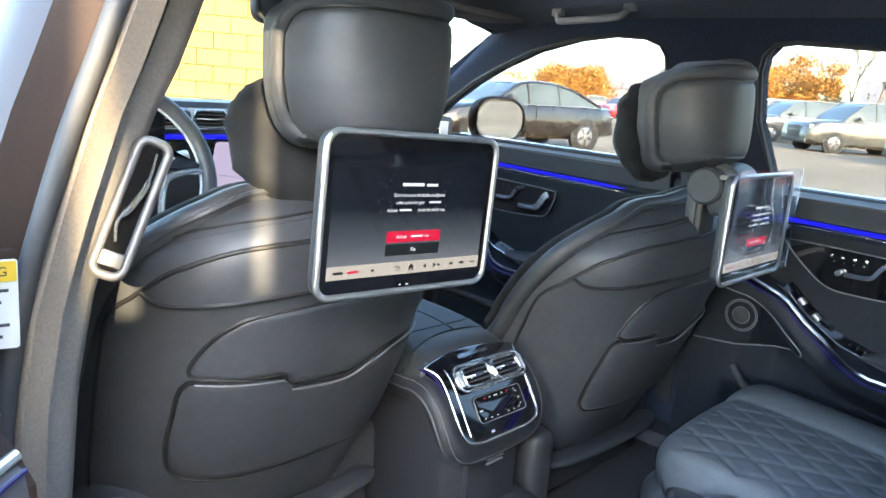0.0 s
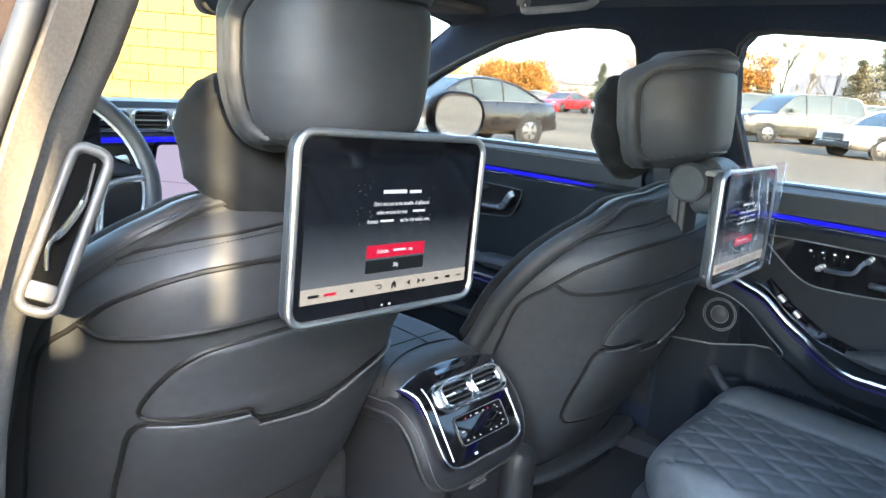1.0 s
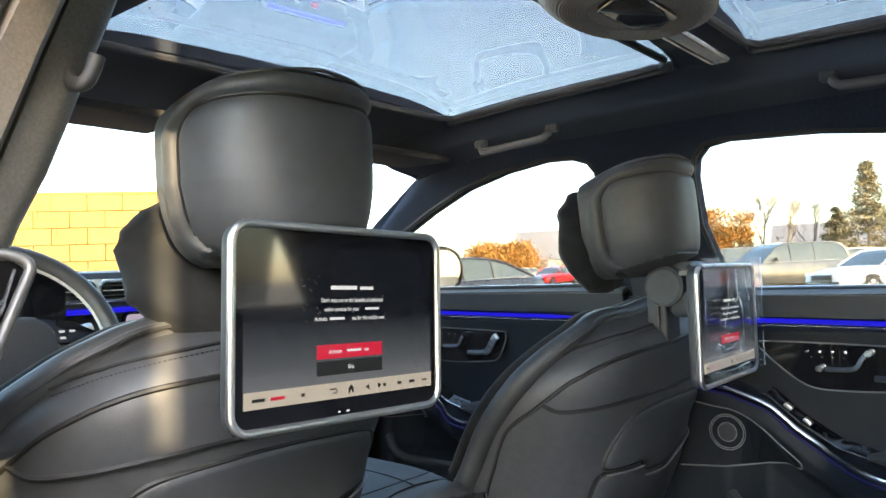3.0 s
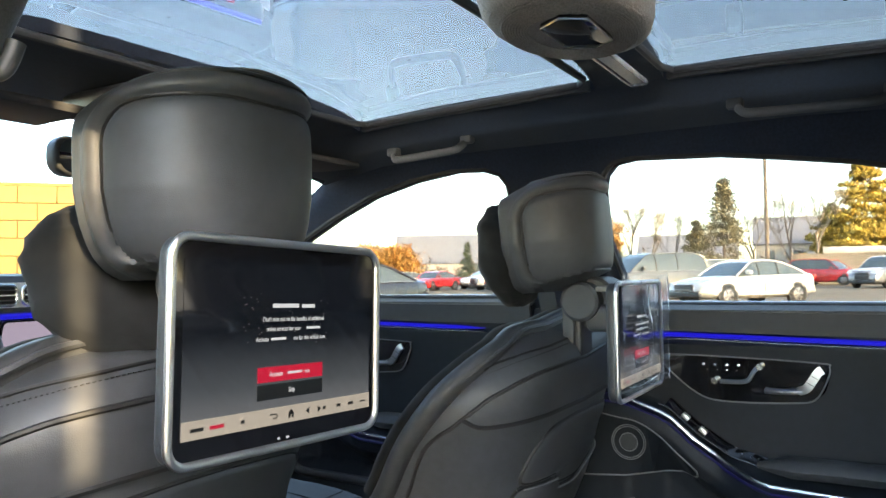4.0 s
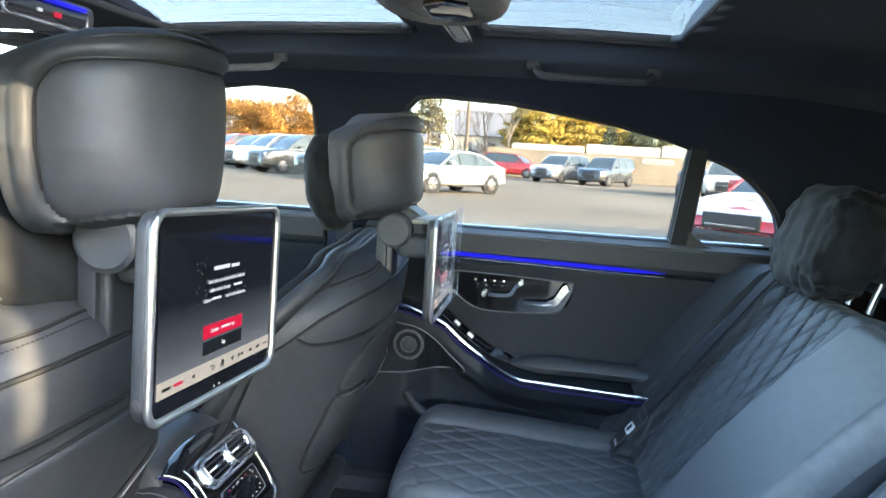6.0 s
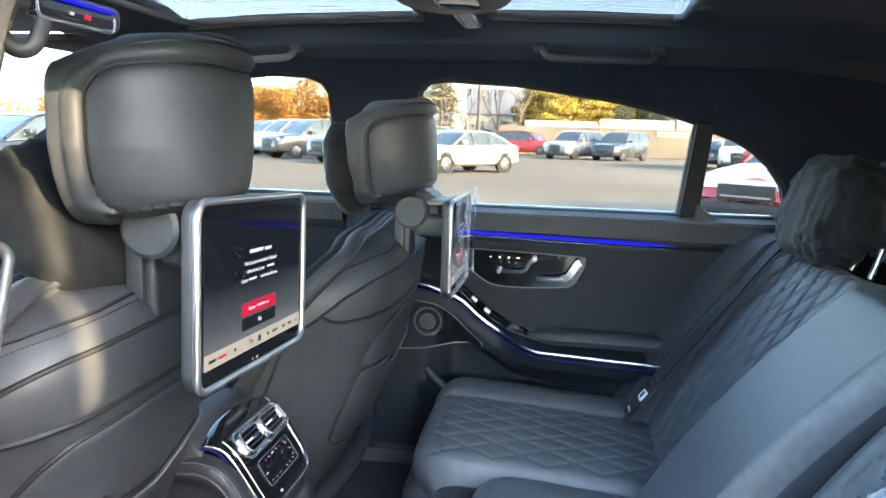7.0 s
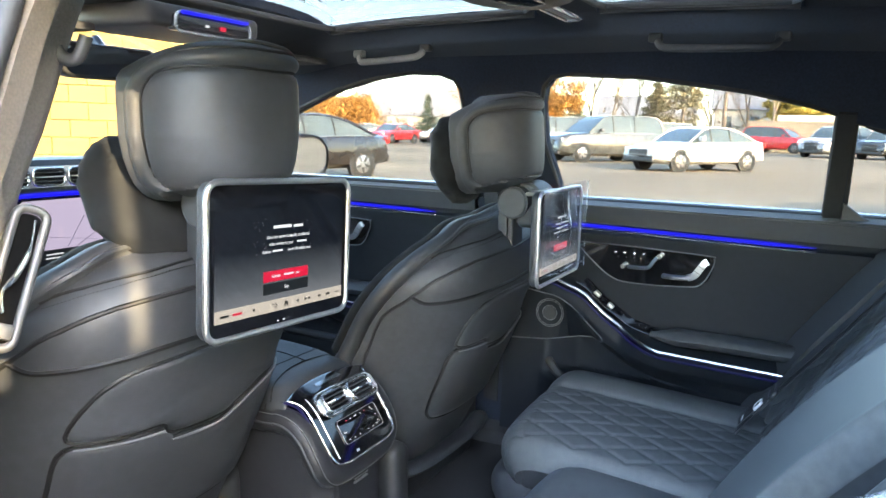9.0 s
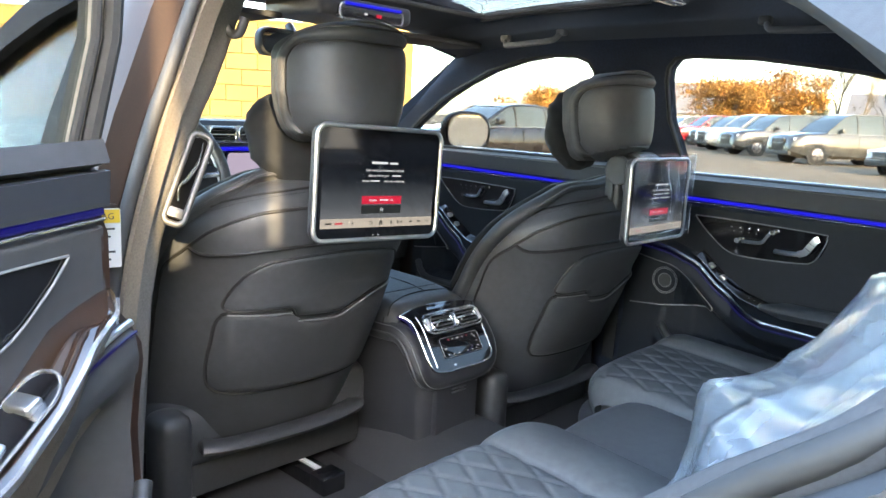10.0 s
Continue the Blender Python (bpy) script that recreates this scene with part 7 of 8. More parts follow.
def car_paint(name, c, metal=0.2):
    return mat(name, c, 0.28, metal=metal, var=0.08, scale=3, coat=1.0, stain=0.12, stain_scale=1.5)


P_WHITE = car_paint("white_car_paint", (0.50, 0.50, 0.48), 0.0)
P_BLACK = car_paint("black_car_paint", (0.018, 0.014, 0.013))
P_GREY = car_paint("grey_car_paint", (0.075, 0.075, 0.068))
P_DARK = car_paint("charcoal_car_paint", (0.055, 0.06, 0.065))
P_RED = car_paint("red_car_paint", (0.42, 0.020, 0.025), 0.0)
P_SILVER = car_paint("silver_car_paint", (0.30, 0.305, 0.31), 0.4)
FROST = mat("frost", (0.58, 0.60, 0.63), 0.7, var=0.08, scale=15, stain=0.15, stain_scale=4)


def build_car(name, label, paint, m, kind="sedan", frost=False):
    """A car about its centre; x ahead, y left. Length, height and outline by kind."""
    ob = thing(name, label, "car", "parked cars", m=m)
    if kind == "sedan":
        Lh, W, hood, belt, roof = 2.45, 0.92, 0.92, 0.98, 1.44
        xs = [-1, -0.985, -0.93, -0.70, -0.5, -0.15, 0.30, 0.42, 0.75, 0.93, 0.985, 1.0]
        zs = [0.62, 0.86, 1.00, 1.02, 1.02, 1.00, 0.98, 0.96, 0.86, 0.74, 0.62, 0.48]
        cab = (-0.78, 0.44)
        top = [(-0.78, 1.0), (-0.62, 1.17), (-0.45, 1.33), (-0.28, 1.42), (-0.08, 1.445), (0.08, 1.41), (0.20, 1.31), (0.44, 0.96)]
    elif kind == "suv":
        Lh, W, hood, belt, roof = 2.55, 1.0, 1.12, 1.18, 1.88
        xs = [-1, -0.99, -0.96, -0.8, -0.5, -0.15, 0.30, 0.45, 0.80, 0.94, 0.985, 1.0]
        zs = [0.75, 1.10, 1.20, 1.22, 1.22, 1.20, 1.20, 1.18, 1.10, 1.00, 0.85, 0.55]
        cab = (-0.985, 0.47)
        top = [(-0.985, 1.20), (-0.95, 1.52), (-0.90, 1.76), (-0.78, 1.86), (-0.40, 1.885), (0.0, 1.86), (0.13, 1.80), (0.26, 1.62), (0.47, 1.18)]
    else:
        Lh, W, hood, belt, roof = 2.85, 1.0, 1.15, 1.25, 1.92
        xs = [-1, -0.99, -0.97, -0.8, -0.5, -0.25, 0.28, 0.40, 0.80, 0.94, 0.985, 1.0]
        zs = [0.80, 1.15, 1.25, 1.27, 1.27, 1.25, 1.25, 1.22, 1.15, 1.05, 0.90, 0.6]
        cab = (-0.28, 0.42)
        top = [(-0.28, 1.25), (-0.26, 1.62), (-0.22, 1.86), (-0.10, 1.92), (0.04, 1.91), (0.14, 1.83), (0.25, 1.62), (0.42, 1.22)]
    rings = []
    for x, z in zip(xs, zs):
        e = 1 - 0.22 * max(0, (abs(x) - 0.80) / 0.20) ** 2
        w = W * e
        zb = 0.24 if abs(x) < 0.93 else 0.34
        prof = [(0.80, zb), (0.97, zb + 0.10), (1.0, 0.50 + 0.1 * (roof - 1.44)), (0.985, z - 0.16), (0.95, z - 0.06), (0.86, z - 0.008), (0.45, z + 0.015), (0.0, z + 0.02)]
        rings.append([Vector((x * Lh, w * a, max(b, zb))) for a, b in prof] + [Vector((x * Lh, -w * a, max(b, zb))) for a, b in reversed(prof[:-1])])
    part("body", loft(rings), paint, ob, "", 35)
    arch = [(p.x * Lh, p.z) for p in smooth([(x, 0, z) for x, z in top], 6)]
    arch.append((top[-1][0] * Lh, top[-1][1]))
    def side(x, z):
        """Half width of the glasshouse at a height."""
        zb = interp(x / Lh, xs, zs) - 0.03
        return W * interp((z - zb) / max(0.05, roof - zb), [0.0, 0.5, 0.85, 1.0], [0.92, 0.86, 0.77, 0.70])
    gl = []
    for x, z in arch:
        zb = interp(x / Lh, xs, zs) - 0.04
        zz = max(z, zb + 0.012)
        lev = [zb + (zz - zb) * t for t in (0.0, 0.5, 0.85, 1.0)]
        half = [(side(x, v), v) for v in lev] + [(side(x, zz) * 0.5, zz + 0.016)]
        gl.append([Vector((x, a, b)) for a, b in half] + [Vector((x, 0, zz + 0.02))] + [Vector((x, -a, b)) for a, b in reversed(half)])
    part("glasshouse", loft(gl), GLASSCAR, ob, "dark windows", 35)
    over = [(x, z) for x, z in arch if z > roof - 0.09]
    part("roof", loft([[Vector((x, s * side(x, z) * 1.02, z + 0.006 + 0.030 * (1 - s * s))) for s in np.linspace(-1, 1, 9)] + [Vector((x, s * side(x, z) * 0.9, z - 0.02)) for s in (1, -1)] for x, z in over]), FROST if frost else paint, ob, "frosted roof" if frost else "", 40)
    for s in (-1, 1):
        part("roof_rail", tube([(x, s * side(x, z) * 1.005, z - 0.004) for x, z in arch], 0.034, 6), paint, ob, "painted window frame")
        for t in ((0.40, 0.68) if kind != "pickup" else (0.5,)):
            xb = (cab[0] + (cab[1] - cab[0]) * t) * Lh
            zb, zt = interp(xb / Lh, xs, zs) - 0.03, interp(xb, [p[0] for p in arch], [p[1] for p in arch])
            part("pillar", tube([(xb, s * side(xb, zb + (zt - zb) * q) * 1.004, zb + (zt - zb) * q) for q in (0.0, 0.5, 0.85, 1.0)], 0.026, 6), PLASTIC, ob)
        part("window_line", tube([(x, s * W * 0.935, interp(x / Lh, xs, zs) - 0.035) for x in np.linspace(cab[0] * Lh, cab[1] * Lh, 8)], 0.012, 5), RIM, ob, "bright window line")
        part("mirror", box(0.24 * Lh, 0.30 * Lh, s * W * 1.06 - 0.09, s * W * 1.06 + 0.09, belt + 0.02, belt + 0.16, 0.03), paint, ob)
        part("door_line", box(-0.02 * Lh - 0.006, -0.02 * Lh + 0.006, s * W * 1.0 - 0.006, s * W * 1.0 + 0.006, 0.40, belt - 0.08), PLASTIC, ob)
        part("headlight", box(0.90 * Lh, 0.955 * Lh, s * W * 0.74 - 0.13, s * W * 0.74 + 0.13, hood - 0.30, hood - 0.16, 0.03), LAMP, ob, "clear headlight")
        part("tail_light", box(-0.995 * Lh, -0.95 * Lh, s * W * 0.74 - 0.12, s * W * 0.74 + 0.12, hood - 0.10, hood + 0.06, 0.025), TAIL, ob, "red tail light")
        for xw_, rr in ((0.60, 0.36 if kind != "sedan" else 0.335), (-0.60, 0.36 if kind != "sedan" else 0.335)):
            C = Matrix.Translation((xw_ * Lh, s * (W - 0.09), rr)) @ Matrix.Rotation(radians(-90 * s), 4, "X")
            part("wheel_arch", disc(rr + 0.06, 0.05, 28, 0, C @ Matrix.Translation((0, 0, 0.085))), PLASTIC, ob, "dark wheel arch")
            wh = part("wheel", disc(rr, 0.22, 28, 0.03, C @ Matrix.Translation((0, 0, 0.098))), TYRE, ob, "black tyre")
            part("rim", disc(rr * 0.64, 0.03, 24, 0.01, C @ Matrix.Translation((0, 0, 0.104))), RIM, wh, "alloy rim")
            for k in range(5):
                part("spoke_gap", box(-0.025, 0.025, rr * 0.22, rr * 0.60, 0.10, 0.108, 0, 1, C @ Matrix.Rotation(2 * math.pi * k / 5, 4, "Z")), TYRE, wh)
    part("grille", box(0.985 * Lh, 1.004 * Lh, -0.42, 0.42, 0.48, hood - 0.22, 0.03), PLASTIC, ob, "dark grille")
    part("grille_bar", box(1.002 * Lh, 1.01 * Lh, -0.36, 0.36, hood - 0.40, hood - 0.37, 0.005), RIM, ob)
    part("bumper", box(0.95 * Lh, 1.01 * Lh, -W * 0.78, W * 0.78, 0.30, 0.46, 0.05), PLASTIC, ob)
    part("rear_bumper", box(-1.01 * Lh, -0.95 * Lh, -W * 0.80, W * 0.80, 0.36, 0.58, 0.05), paint, ob)
    part("number_plate", box(-1.012 * Lh, -1.0 * Lh, -0.16, 0.16, 0.64, 0.78, 0.004), PALE, ob, "blank plate")
    if frost:
        part("frost_cover", loft([[Vector((x * Lh, s * W * 0.93, interp(x, xs, zs) + 0.020 - 0.02 * abs(s) ** 3)) for s in np.linspace(-1, 1, 9)] for x in np.linspace(0.40, 0.985, 12)], caps=False, closed=False), FROST, ob, "white frost on the bonnet")
    return ob


def at(x, y, deg):
    return pose(x, y, 0, 0, 0, deg)


# heading in degrees from +x towards +y
CARS = [
    ("white_sedan", "white sedan parked alone on the lot", P_WHITE, at(25.6, 4.1, 143), "sedan", False),
    ("grey_suv", "large grey SUV parked in a row", P_GREY, at(30.2, 8.6, 140), "suv", False),
    ("dark_suv", "dark pickup parked in the row of cars", P_DARK, at(34.8, 12.6, 140), "suv", False),
    ("white_pickup", "white pickup parked nose out in the row", P_WHITE, at(38.6, 15.2, 140), "pickup", False),
    ("dark_sedan", "charcoal crossover parked in the row", P_DARK, at(42.2, 17.6, 140), "suv", False),
    ("red_pickup", "red pickup parked in the row", P_RED, at(46.5, 21.0, 140), "pickup", False),
    ("white_suv", "white SUV at the far end of the row", P_WHITE, at(50.5, 24.6, 140), "suv", False),
    ("silver_sedan", "silver sedan at the far end of the row", P_SILVER, at(55, 28.5, 140), "sedan", True),
    ("red_sedan", "red sedan far across the lot", P_RED, at(48.5, 29.5, 175), "sedan", False),
    ("white_sedan", "white sedan far across the lot", P_WHITE, at(51, 34, 140), "sedan", False),
    ("dark_sedan", "dark sedan far across the lot", P_DARK, at(45.5, 33.0, 170), "sedan", False),
    ("black_sedan", "glossy black sedan parked close beside the car", P_BLACK, at(12.6, 11.0, 164), "sedan", False),
    ("white_van", "white van behind the sedan", P_WHITE, at(50, 10.5, 120), "suv", False),
    ("red_suv", "red SUV parked before the yard wall", P_RED, at(60.2, 3.4, -112), "suv", False),
    ("silver_suv", "silver SUV with frosted roof by the wall", P_SILVER, at(50.6, -0.2, 150), "suv", True),
    ("dark_suv", "charcoal SUV parked by the yard wall", P_DARK, at(50.4, -3.2, 150), "suv", False),
    ("white_sedan", "white sedan behind the other cars", P_WHITE, at(57, 7.0, 150), "sedan", True),
    ("black_sedan", "black sedan with red tail lights by the wall", P_BLACK, at(40.3, -7.2, -12), "sedan", False),
    ("white_suv", "white frosted SUV beside a dark sedan", P_WHITE, at(36.2, -7.9, 165), "suv", True),
    ("red_sedan", "red sedan with frosted bonnet parked close by", P_RED, at(11.2, -3.7, 138), "sedan", True),
]
for c in CARS:
    build_car(*c)

# ---- trees and houses ----
BARK = mat("grey_bark", (0.16, 0.13, 0.10), 0.9, var=0.3, scale=6)
LEAF_OR = mat("orange_leaves", (0.34, 0.165, 0.032), 0.8, var=0.45, scale=1.2)
LEAF_GO = mat("golden_needles", (0.46, 0.335, 0.060), 0.8, var=0.5, scale=0.8)
LEAF_OL = mat("olive_needles", (0.27, 0.25, 0.09), 0.85, var=0.45, scale=1.0)
LEAF_GR = mat("dark_green_needles", (0.085, 0.105, 0.07), 0.85, var=0.4, scale=1.0)
LEAF_BR = mat("brown_conifer_needles", (0.20, 0.175, 0.10), 0.85, var=0.4, scale=1.0)
TWIG = mat("pale_twigs", (0.30, 0.24, 0.17), 0.9, var=0.25, scale=2)


def leaf(verts, faces, p, size, rnd):
    a = Vector((rnd.uniform(-1, 1), rnd.uniform(-1, 1), rnd.uniform(-1, 1))).normalized()
    b = a.orthogonal().normalized()
    c = a.cross(b)
    k = len(verts)
    for s, t in ((-1, -0.6), (1, -0.4), (0.7, 0.6), (-0.6, 0.5)):
        verts.append(p + (b * s + c * t) * size)
    faces.append((k, k + 1, k + 2, k + 3))


def mesh_part(name, verts, faces, material, parent, label=""):
    me = bpy.data.meshes.new(name)
    me.from_pydata([tuple(v) for v in verts], [], faces)
    me.materials.append(material)
    ob = new(name, me)
    ob.parent = parent
    if label:
        ob["label"] = label
    return ob


def limbs(h, seed, spread, levels=4, r0=0.22):
    """Bare branching trunk and limbs, and where the twigs end."""
    rnd = random.Random(seed)
    verts, faces, tips = [], [], []
    def limb(p, d, ln, r, lev):
        q = p + d * ln
        side = d.orthogonal().normalized()
        oth = d.cross(side)
        k = len(verts)
        n = 5 if lev < 2 else 3
        for pt, rr in ((p, r), (q, r * 0.62)):
            for j in range(n):
                a = 2 * math.pi * j / n
                verts.append(pt + (side * math.cos(a) + oth * math.sin(a)) * rr)
        for j in range(n):
            faces.append((k + j, k + (j + 1) % n, k + n + (j + 1) % n, k + n + j))
        tips.append((q, lev))
        if lev >= levels:
            return
        for _ in range(3 if lev < levels - 1 else 4):
            nd = (d + Vector((rnd.uniform(-1, 1), rnd.uniform(-1, 1), rnd.uniform(-0.2, 0.9))) * spread).normalized()
            limb(p + d * ln * rnd.uniform(0.55, 1.0), nd, ln * rnd.uniform(0.55, 0.8), r * 0.55, lev + 1)
    limb(Vector((0, 0, 0)), Vector((rnd.uniform(-0.05, 0.05), rnd.uniform(-0.05, 0.05), 1)).normalized(), h * 0.38, r0, 0)
    return verts, faces, tips


def bare_tree(label, x, y, h, seed):
    ob = thing("bare_tree", label, "tree", "trees", m=pose(x, y, 0, 0, 0, seed * 37))
    v, f, tips = limbs(h, seed, 0.55, 5, 0.02 * h)
    mesh_part("trunk", v, f, BARK if seed % 2 else TWIG, ob, "bare trunk and limbs")
    rnd = random.Random(seed)
    tv, tf = [], []
    for p, lev in tips:
        if lev >= 4:
            for _ in range(2):
                d = Vector((rnd.uniform(-1, 1), rnd.uniform(-1, 1), rnd.uniform(-0.2, 1))).normalized()
                k = len(tv)
                w = d.orthogonal().normalized() * 0.012
                tv.extend((p - w, p + w, p + d * h * 0.06))
                tf.append((k, k + 1, k + 2))
    mesh_part("crown", tv, tf, TWIG, ob, "fine bare twigs")


def leafy_tree(name, label, x, y, h, w, material, seed, n=6000, trunk=True):
    ob = thing(name, label, "tree", "trees", m=pose(x, y, 0, 0, 0, seed * 53))
    rnd = random.Random(seed)
    v, f, tips = limbs(h, seed, 0.6, 3, 0.018 * h)
    mesh_part("trunk", v, f, BARK, ob, "brown trunk")
    clumps = [Vector((rnd.gauss(0, 0.30) * w, rnd.gauss(0, 0.30) * w, h * (0.55 + rnd.uniform(-0.42, 0.40)))) for _ in range(34)]
    cv, cf = [], []
    for _ in range(n):
        c = rnd.choice(clumps)
        s = w * 0.13
        p = c + Vector((rnd.gauss(0, s), rnd.gauss(0, s), rnd.gauss(0, s * 0.7)))
        if p.z > 0.15:
            leaf(cv, cf, p, rnd.uniform(0.06, 0.13), rnd)
    mesh_part("crown", cv, cf, material, ob, "uneven leafy crown")


def conifer(name, label, x, y, h, w, material, seed, n=7600):
    ob = thing(name, label, "tree", "trees", m=pose(x, y, 0, 0, 0, seed * 61))
    rnd = random.Random(seed)
    part("trunk", tube([(0, 0, 0), (0.05, 0, h * 0.5), (0, 0, h * 0.98)], [0.018 * h, 0.012 * h, 0.002 * h], 7), BARK, ob, "straight trunk")
    cv, cf = [], []
    for k in range(130):
        t = rnd.uniform(0.08, 1.0) ** 0.9
        a = rnd.uniform(0, 2 * math.pi)
        ln = w * (1 - t) * rnd.uniform(0.7, 1.1) + 0.15
        for _ in range(n // 130):
            s = rnd.uniform(0.05, 1) ** 0.6
            p = Vector((math.cos(a) * ln * s, math.sin(a) * ln * s, h * t - 0.12 * ln * s * s)) + Vector((rnd.gauss(0, 0.07 * w), rnd.gauss(0, 0.07 * w), rnd.gauss(0, 0.035 * w)))
            leaf(cv, cf, p, rnd.uniform(0.06, 0.12), rnd)
    mesh_part("crown", cv, cf, material, ob, "tiered needle crown")


def pine(name, label, x, y, h, w, material, seed, n=9000):
    """Open layered pine: whorls of long limbs, each carrying flat feathery sprays."""
    ob = thing(name, label, "tree", "trees", m=pose(x, y, 0, 0, 0, seed * 61))
    rnd = random.Random(seed)
    part("trunk", tube([(0, 0, 0), (0.06, 0, h * 0.5), (0, 0, h * 0.97)], [0.020 * h, 0.013 * h, 0.003 * h], 7), BARK, ob, "straight trunk")
    cv, cf, lv, lf = [], [], [], []
    for k in range(62):
        t = 0.12 + 0.88 * (k / 61)
        a = k * 2.4 + rnd.uniform(-0.5, 0.5)
        ln = w * (1 - t ** 1.7) * rnd.uniform(0.55, 1.1) + 0.25
        rise = rnd.uniform(-0.02, 0.24)
        side = Vector((-math.sin(a), math.cos(a), 0))
        out = Vector((math.cos(a), math.sin(a), 0))
        q = Vector((0, 0, h * t))
        i = len(lv)
        lv.extend((q - side * 0.05, q + side * 0.05, q + out * ln + Vector((0, 0, rise * ln))))
        lf.append((i, i + 1, i + 2))
        for _ in range(n // 62):
            u = rnd.uniform(0.15, 1.0) ** 0.75
            sp = 0.26 * ln * (1.15 - u) + 0.16
            p = q + out * ln * u + side * rnd.gauss(0, sp) + Vector((0, 0, rise * ln * u + abs(rnd.gauss(0, 0.16)) - 0.10))
            leaf(cv, cf, p, rnd.uniform(0.09, 0.19), rnd)
    mesh_part("limb", lv, lf, BARK, ob, "long bare limbs")
    mesh_part("crown", cv, cf, material, ob, "layered feathery needle crown")


def polar(az, d):
    return -1.1 + d * math.sin(radians(az)), 0.2 + d * math.cos(radians(az))


for az, d, h, w, s in ((67.5, 72, 5.2, 4.2, 11), (69.3, 74, 6.2, 4.6, 12), (71.4, 73, 5.4, 4.0, 13), (54.5, 62, 3.6, 4.0, 14), (56.5, 64, 3.4, 3.2, 15), (67.0, 76, 5.6, 4.6, 16)):
    leafy_tree("orange_tree", "rounded tree with orange autumn leaves", *polar(az, d), h, w, LEAF_OR, s, 9000)
for az, d, h, w, s, n in ((89.3, 80, 11.8, 5.2, 21, 15000), (91.6, 83, 11.0, 5.8, 22, 15000), (94.0, 86, 8.4, 4.4, 25, 8000), (87.4, 84, 7.4, 4.0, 26, 7000)):
    pine("golden_pine", "tall pine with golden sunlit needles", *polar(az, d), h, w, LEAF_GO, s, n)
pine("green_pine", "olive green pine behind the golden ones", *polar(90.6, 90), 7.6, 5.0, LEAF_OL, 23, 11000)
pine("green_pine", "open olive green pine by the yard wall", *polar(96.9, 88), 9.2, 3.6, LEAF_OL, 27, 8000)
conifer("fir_tree", "dark spruce with a pointed top", *polar(80.5, 78), 10.0, 3.9, LEAF_BR, 31, 9500)
conifer("fir_tree", "small dark spruce far off", *polar(61.9, 90), 5.0, 1.4, LEAF_GR, 32, 3800)
conifer("fir_tree", "green spruce above the yard wall", *polar(96.0, 84), 8.6, 2.6, LEAF_GR, 33)
conifer("fir_tree", "green spruce above the yard wall", *polar(93.9, 78), 6.0, 1.8, LEAF_GR, 34, 4750)
conifer("fir_tree", "green spruce above the yard wall", *polar(99.5, 84), 8.0, 3.0, LEAF_GR, 35)
conifer("fir_tree", "brown spruce beside bare trees", *polar(78.6, 84), 6.4, 3.0, LEAF_BR, 36)
conifer("fir_tree", "dark spruce behind the lot", *polar(72.9, 95), 5.4, 2.4, LEAF_GR, 37, 4300)
for az, d, h, s in ((74.0, 88, 9.5, 41), (75.6, 92, 9.0, 42), (77.1, 86, 7.8, 43), (82.4, 84, 8.6, 44), (84.8, 80, 9.4, 45), (86.4, 78, 10.0, 46), (87.9, 88, 9.0, 47), (65.0, 84, 5.5, 48), (98.0, 90, 9.5, 49), (73.0, 100, 9.0, 50), (79.4, 96, 8.0, 51), (101, 85, 9, 52)):
    bare_tree("bare winter tree behind the lot", *polar(az, d), h, s)
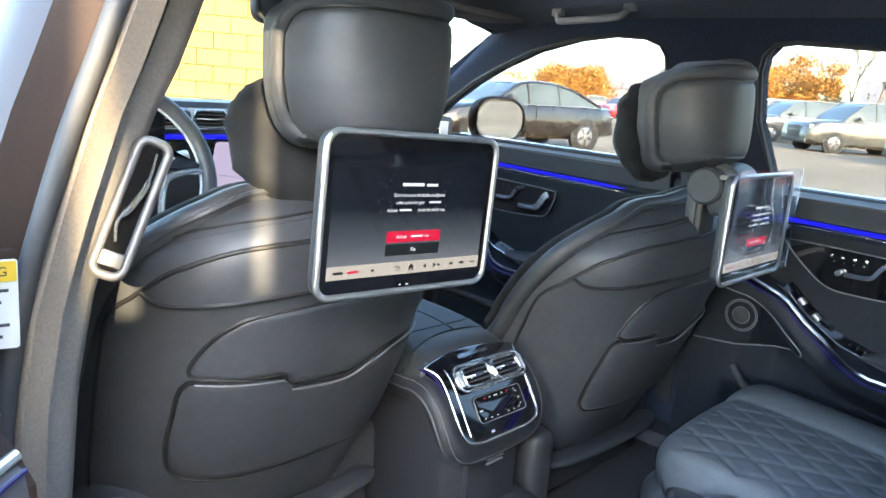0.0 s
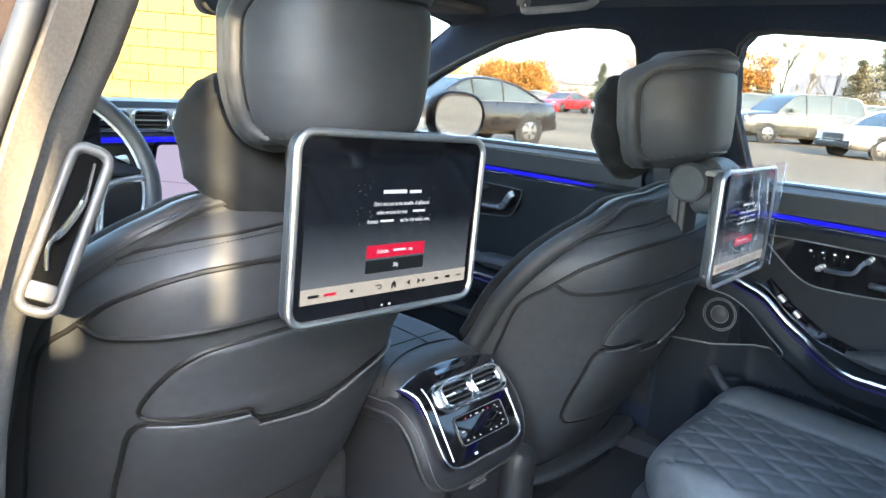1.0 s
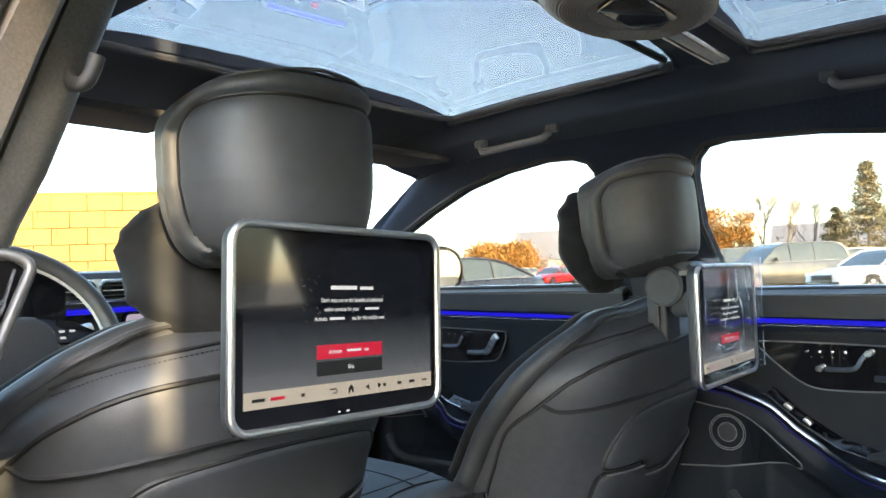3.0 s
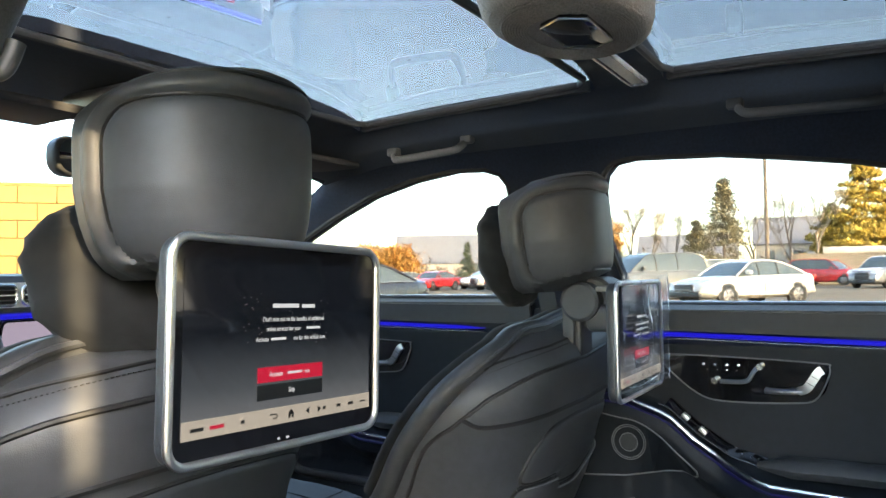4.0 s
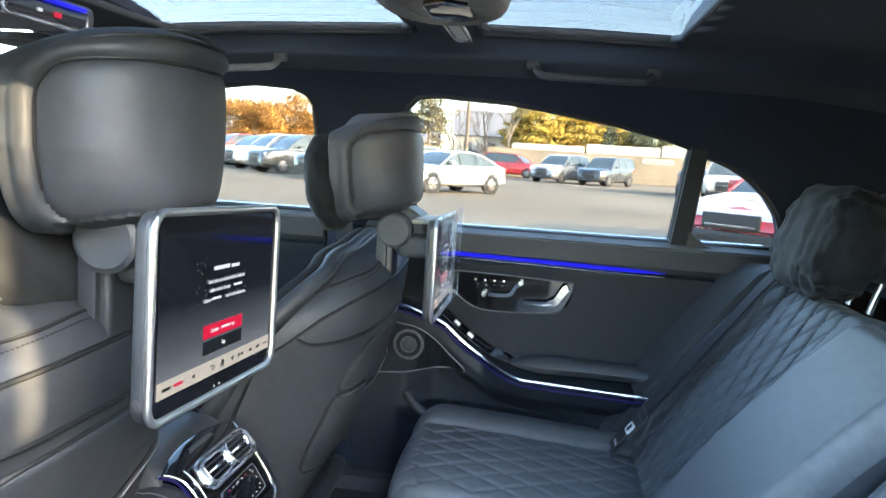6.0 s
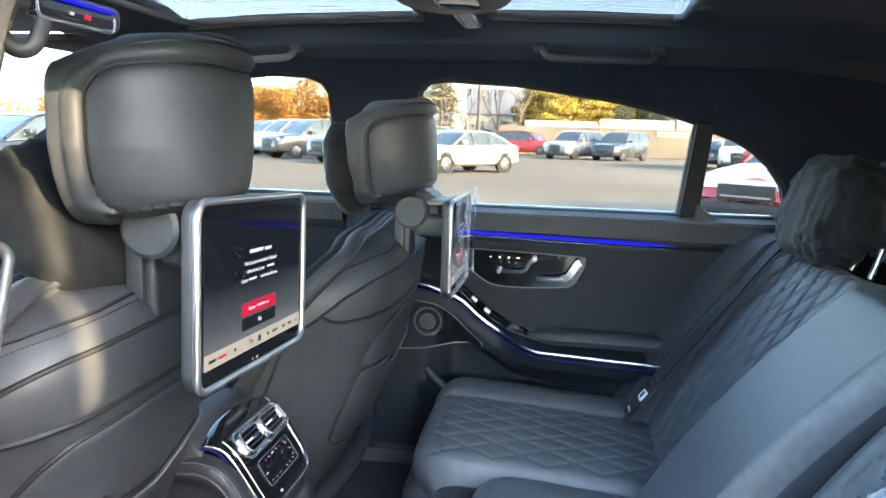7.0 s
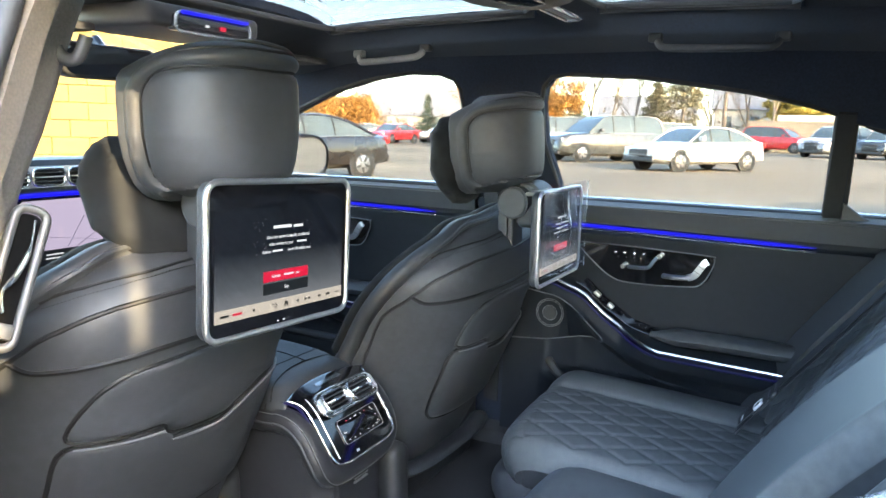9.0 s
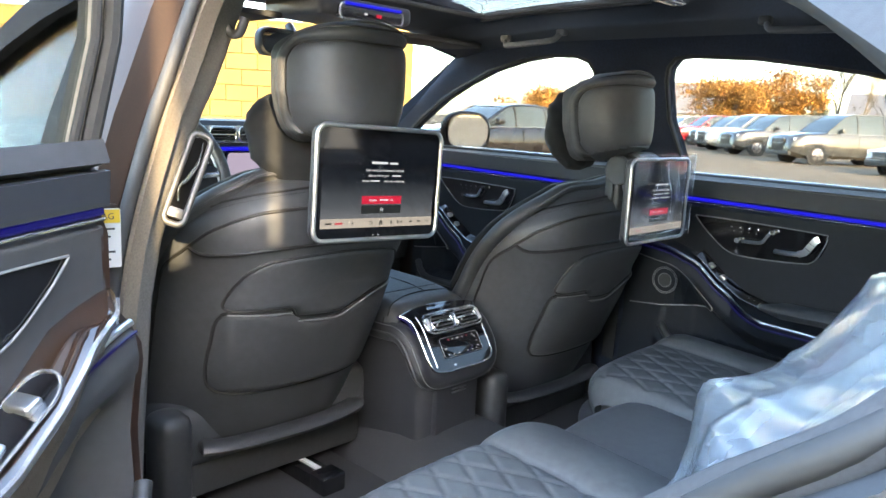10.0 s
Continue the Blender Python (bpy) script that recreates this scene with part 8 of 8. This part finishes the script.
# scrub along the lot's far edge, past counting
rnd = random.Random(77)
sv_, sf_ = [], []
for k in range(9000):
    az = rnd.uniform(50, 106)
    d = rnd.uniform(92, 112)
    x, y = polar(az, d)
    hh = 2.2 + 1.8 * noise.noise((az * 0.35, 0, 3)) + 1.0 * noise.noise((az * 1.3, 5, 0))
    leaf(sv_, sf_, Vector((x, y, abs(rnd.gauss(0, 0.6)) * max(0.6, hh))), rnd.uniform(0.10, 0.30), rnd)
scrub = bpy.data.meshes.new("scrub")
scrub.from_pydata([tuple(v) for v in sv_], [], sf_)
scrub.materials.append(mat("brown_scrub", (0.20, 0.14, 0.08), 0.9, var=0.5, scale=0.2))
tagged(new("scrub", scrub), "brown winter scrub along the far edge of the lot", "scrub", kind="stuff")

pl = thing("utility_pole", "weathered brown wooden utility pole behind the lot", "utility pole", m=pose(*polar(83.3, 62), 0))
part("mast", tube([(0, 0, 0), (0.03, 0, 6.0), (0, 0, 12.6)], [0.17, 0.14, 0.11], 10), BARK, pl, "tapered wooden mast")
part("crossarm", box(-1.1, 1.1, -0.06, 0.06, 11.9, 12.05, 0.02), BARK, pl, "wooden crossarm")
SIDING = mat("pale_siding", (0.42, 0.40, 0.36), 0.8, var=0.06, scale=1)
ROOFING = mat("grey_shingle", (0.20, 0.20, 0.21), 0.9, var=0.2, scale=2)


def house(label, x, y, w, d, h, turn):
    ob = thing("house", label, "house", "houses", m=pose(x, y, 0, 0, 0, turn))
    part("wall", box(-d / 2, d / 2, -w / 2, w / 2, 0, h), SIDING, ob, "pale siding")
    part("roof", loft([[Vector((-d / 2 - 0.4, s * (w / 2 + 0.4), h)), Vector((d / 2 + 0.4, s * (w / 2 + 0.4), h)), Vector((0, s * (w / 2 + 0.4), h + d * 0.42))] for s in (-1, 1)]), ROOFING, ob, "grey shingle roof", 20)
    for k in range(3):
        win = part("window", box(-d / 2 - 0.06, -d / 2 + 0.02, -w / 3 + k * w / 3 - 0.5, -w / 3 + k * w / 3 + 0.5, h * 0.5, h * 0.5 + 1.3, 0.02), GLASSCAR, ob, "dark window")


house("pale house behind bare trees", *polar(85.2, 100), 9, 8, 4.2, 6)
house("pale house beyond the yard wall", *polar(93.4, 104), 11, 8, 4.2, 0)
house("low pale house behind the lot", *polar(78.0, 116), 13, 8, 3.2, 10)
house("low pale building far across the lot", *polar(62.5, 110), 22, 10, 2.8, 30)
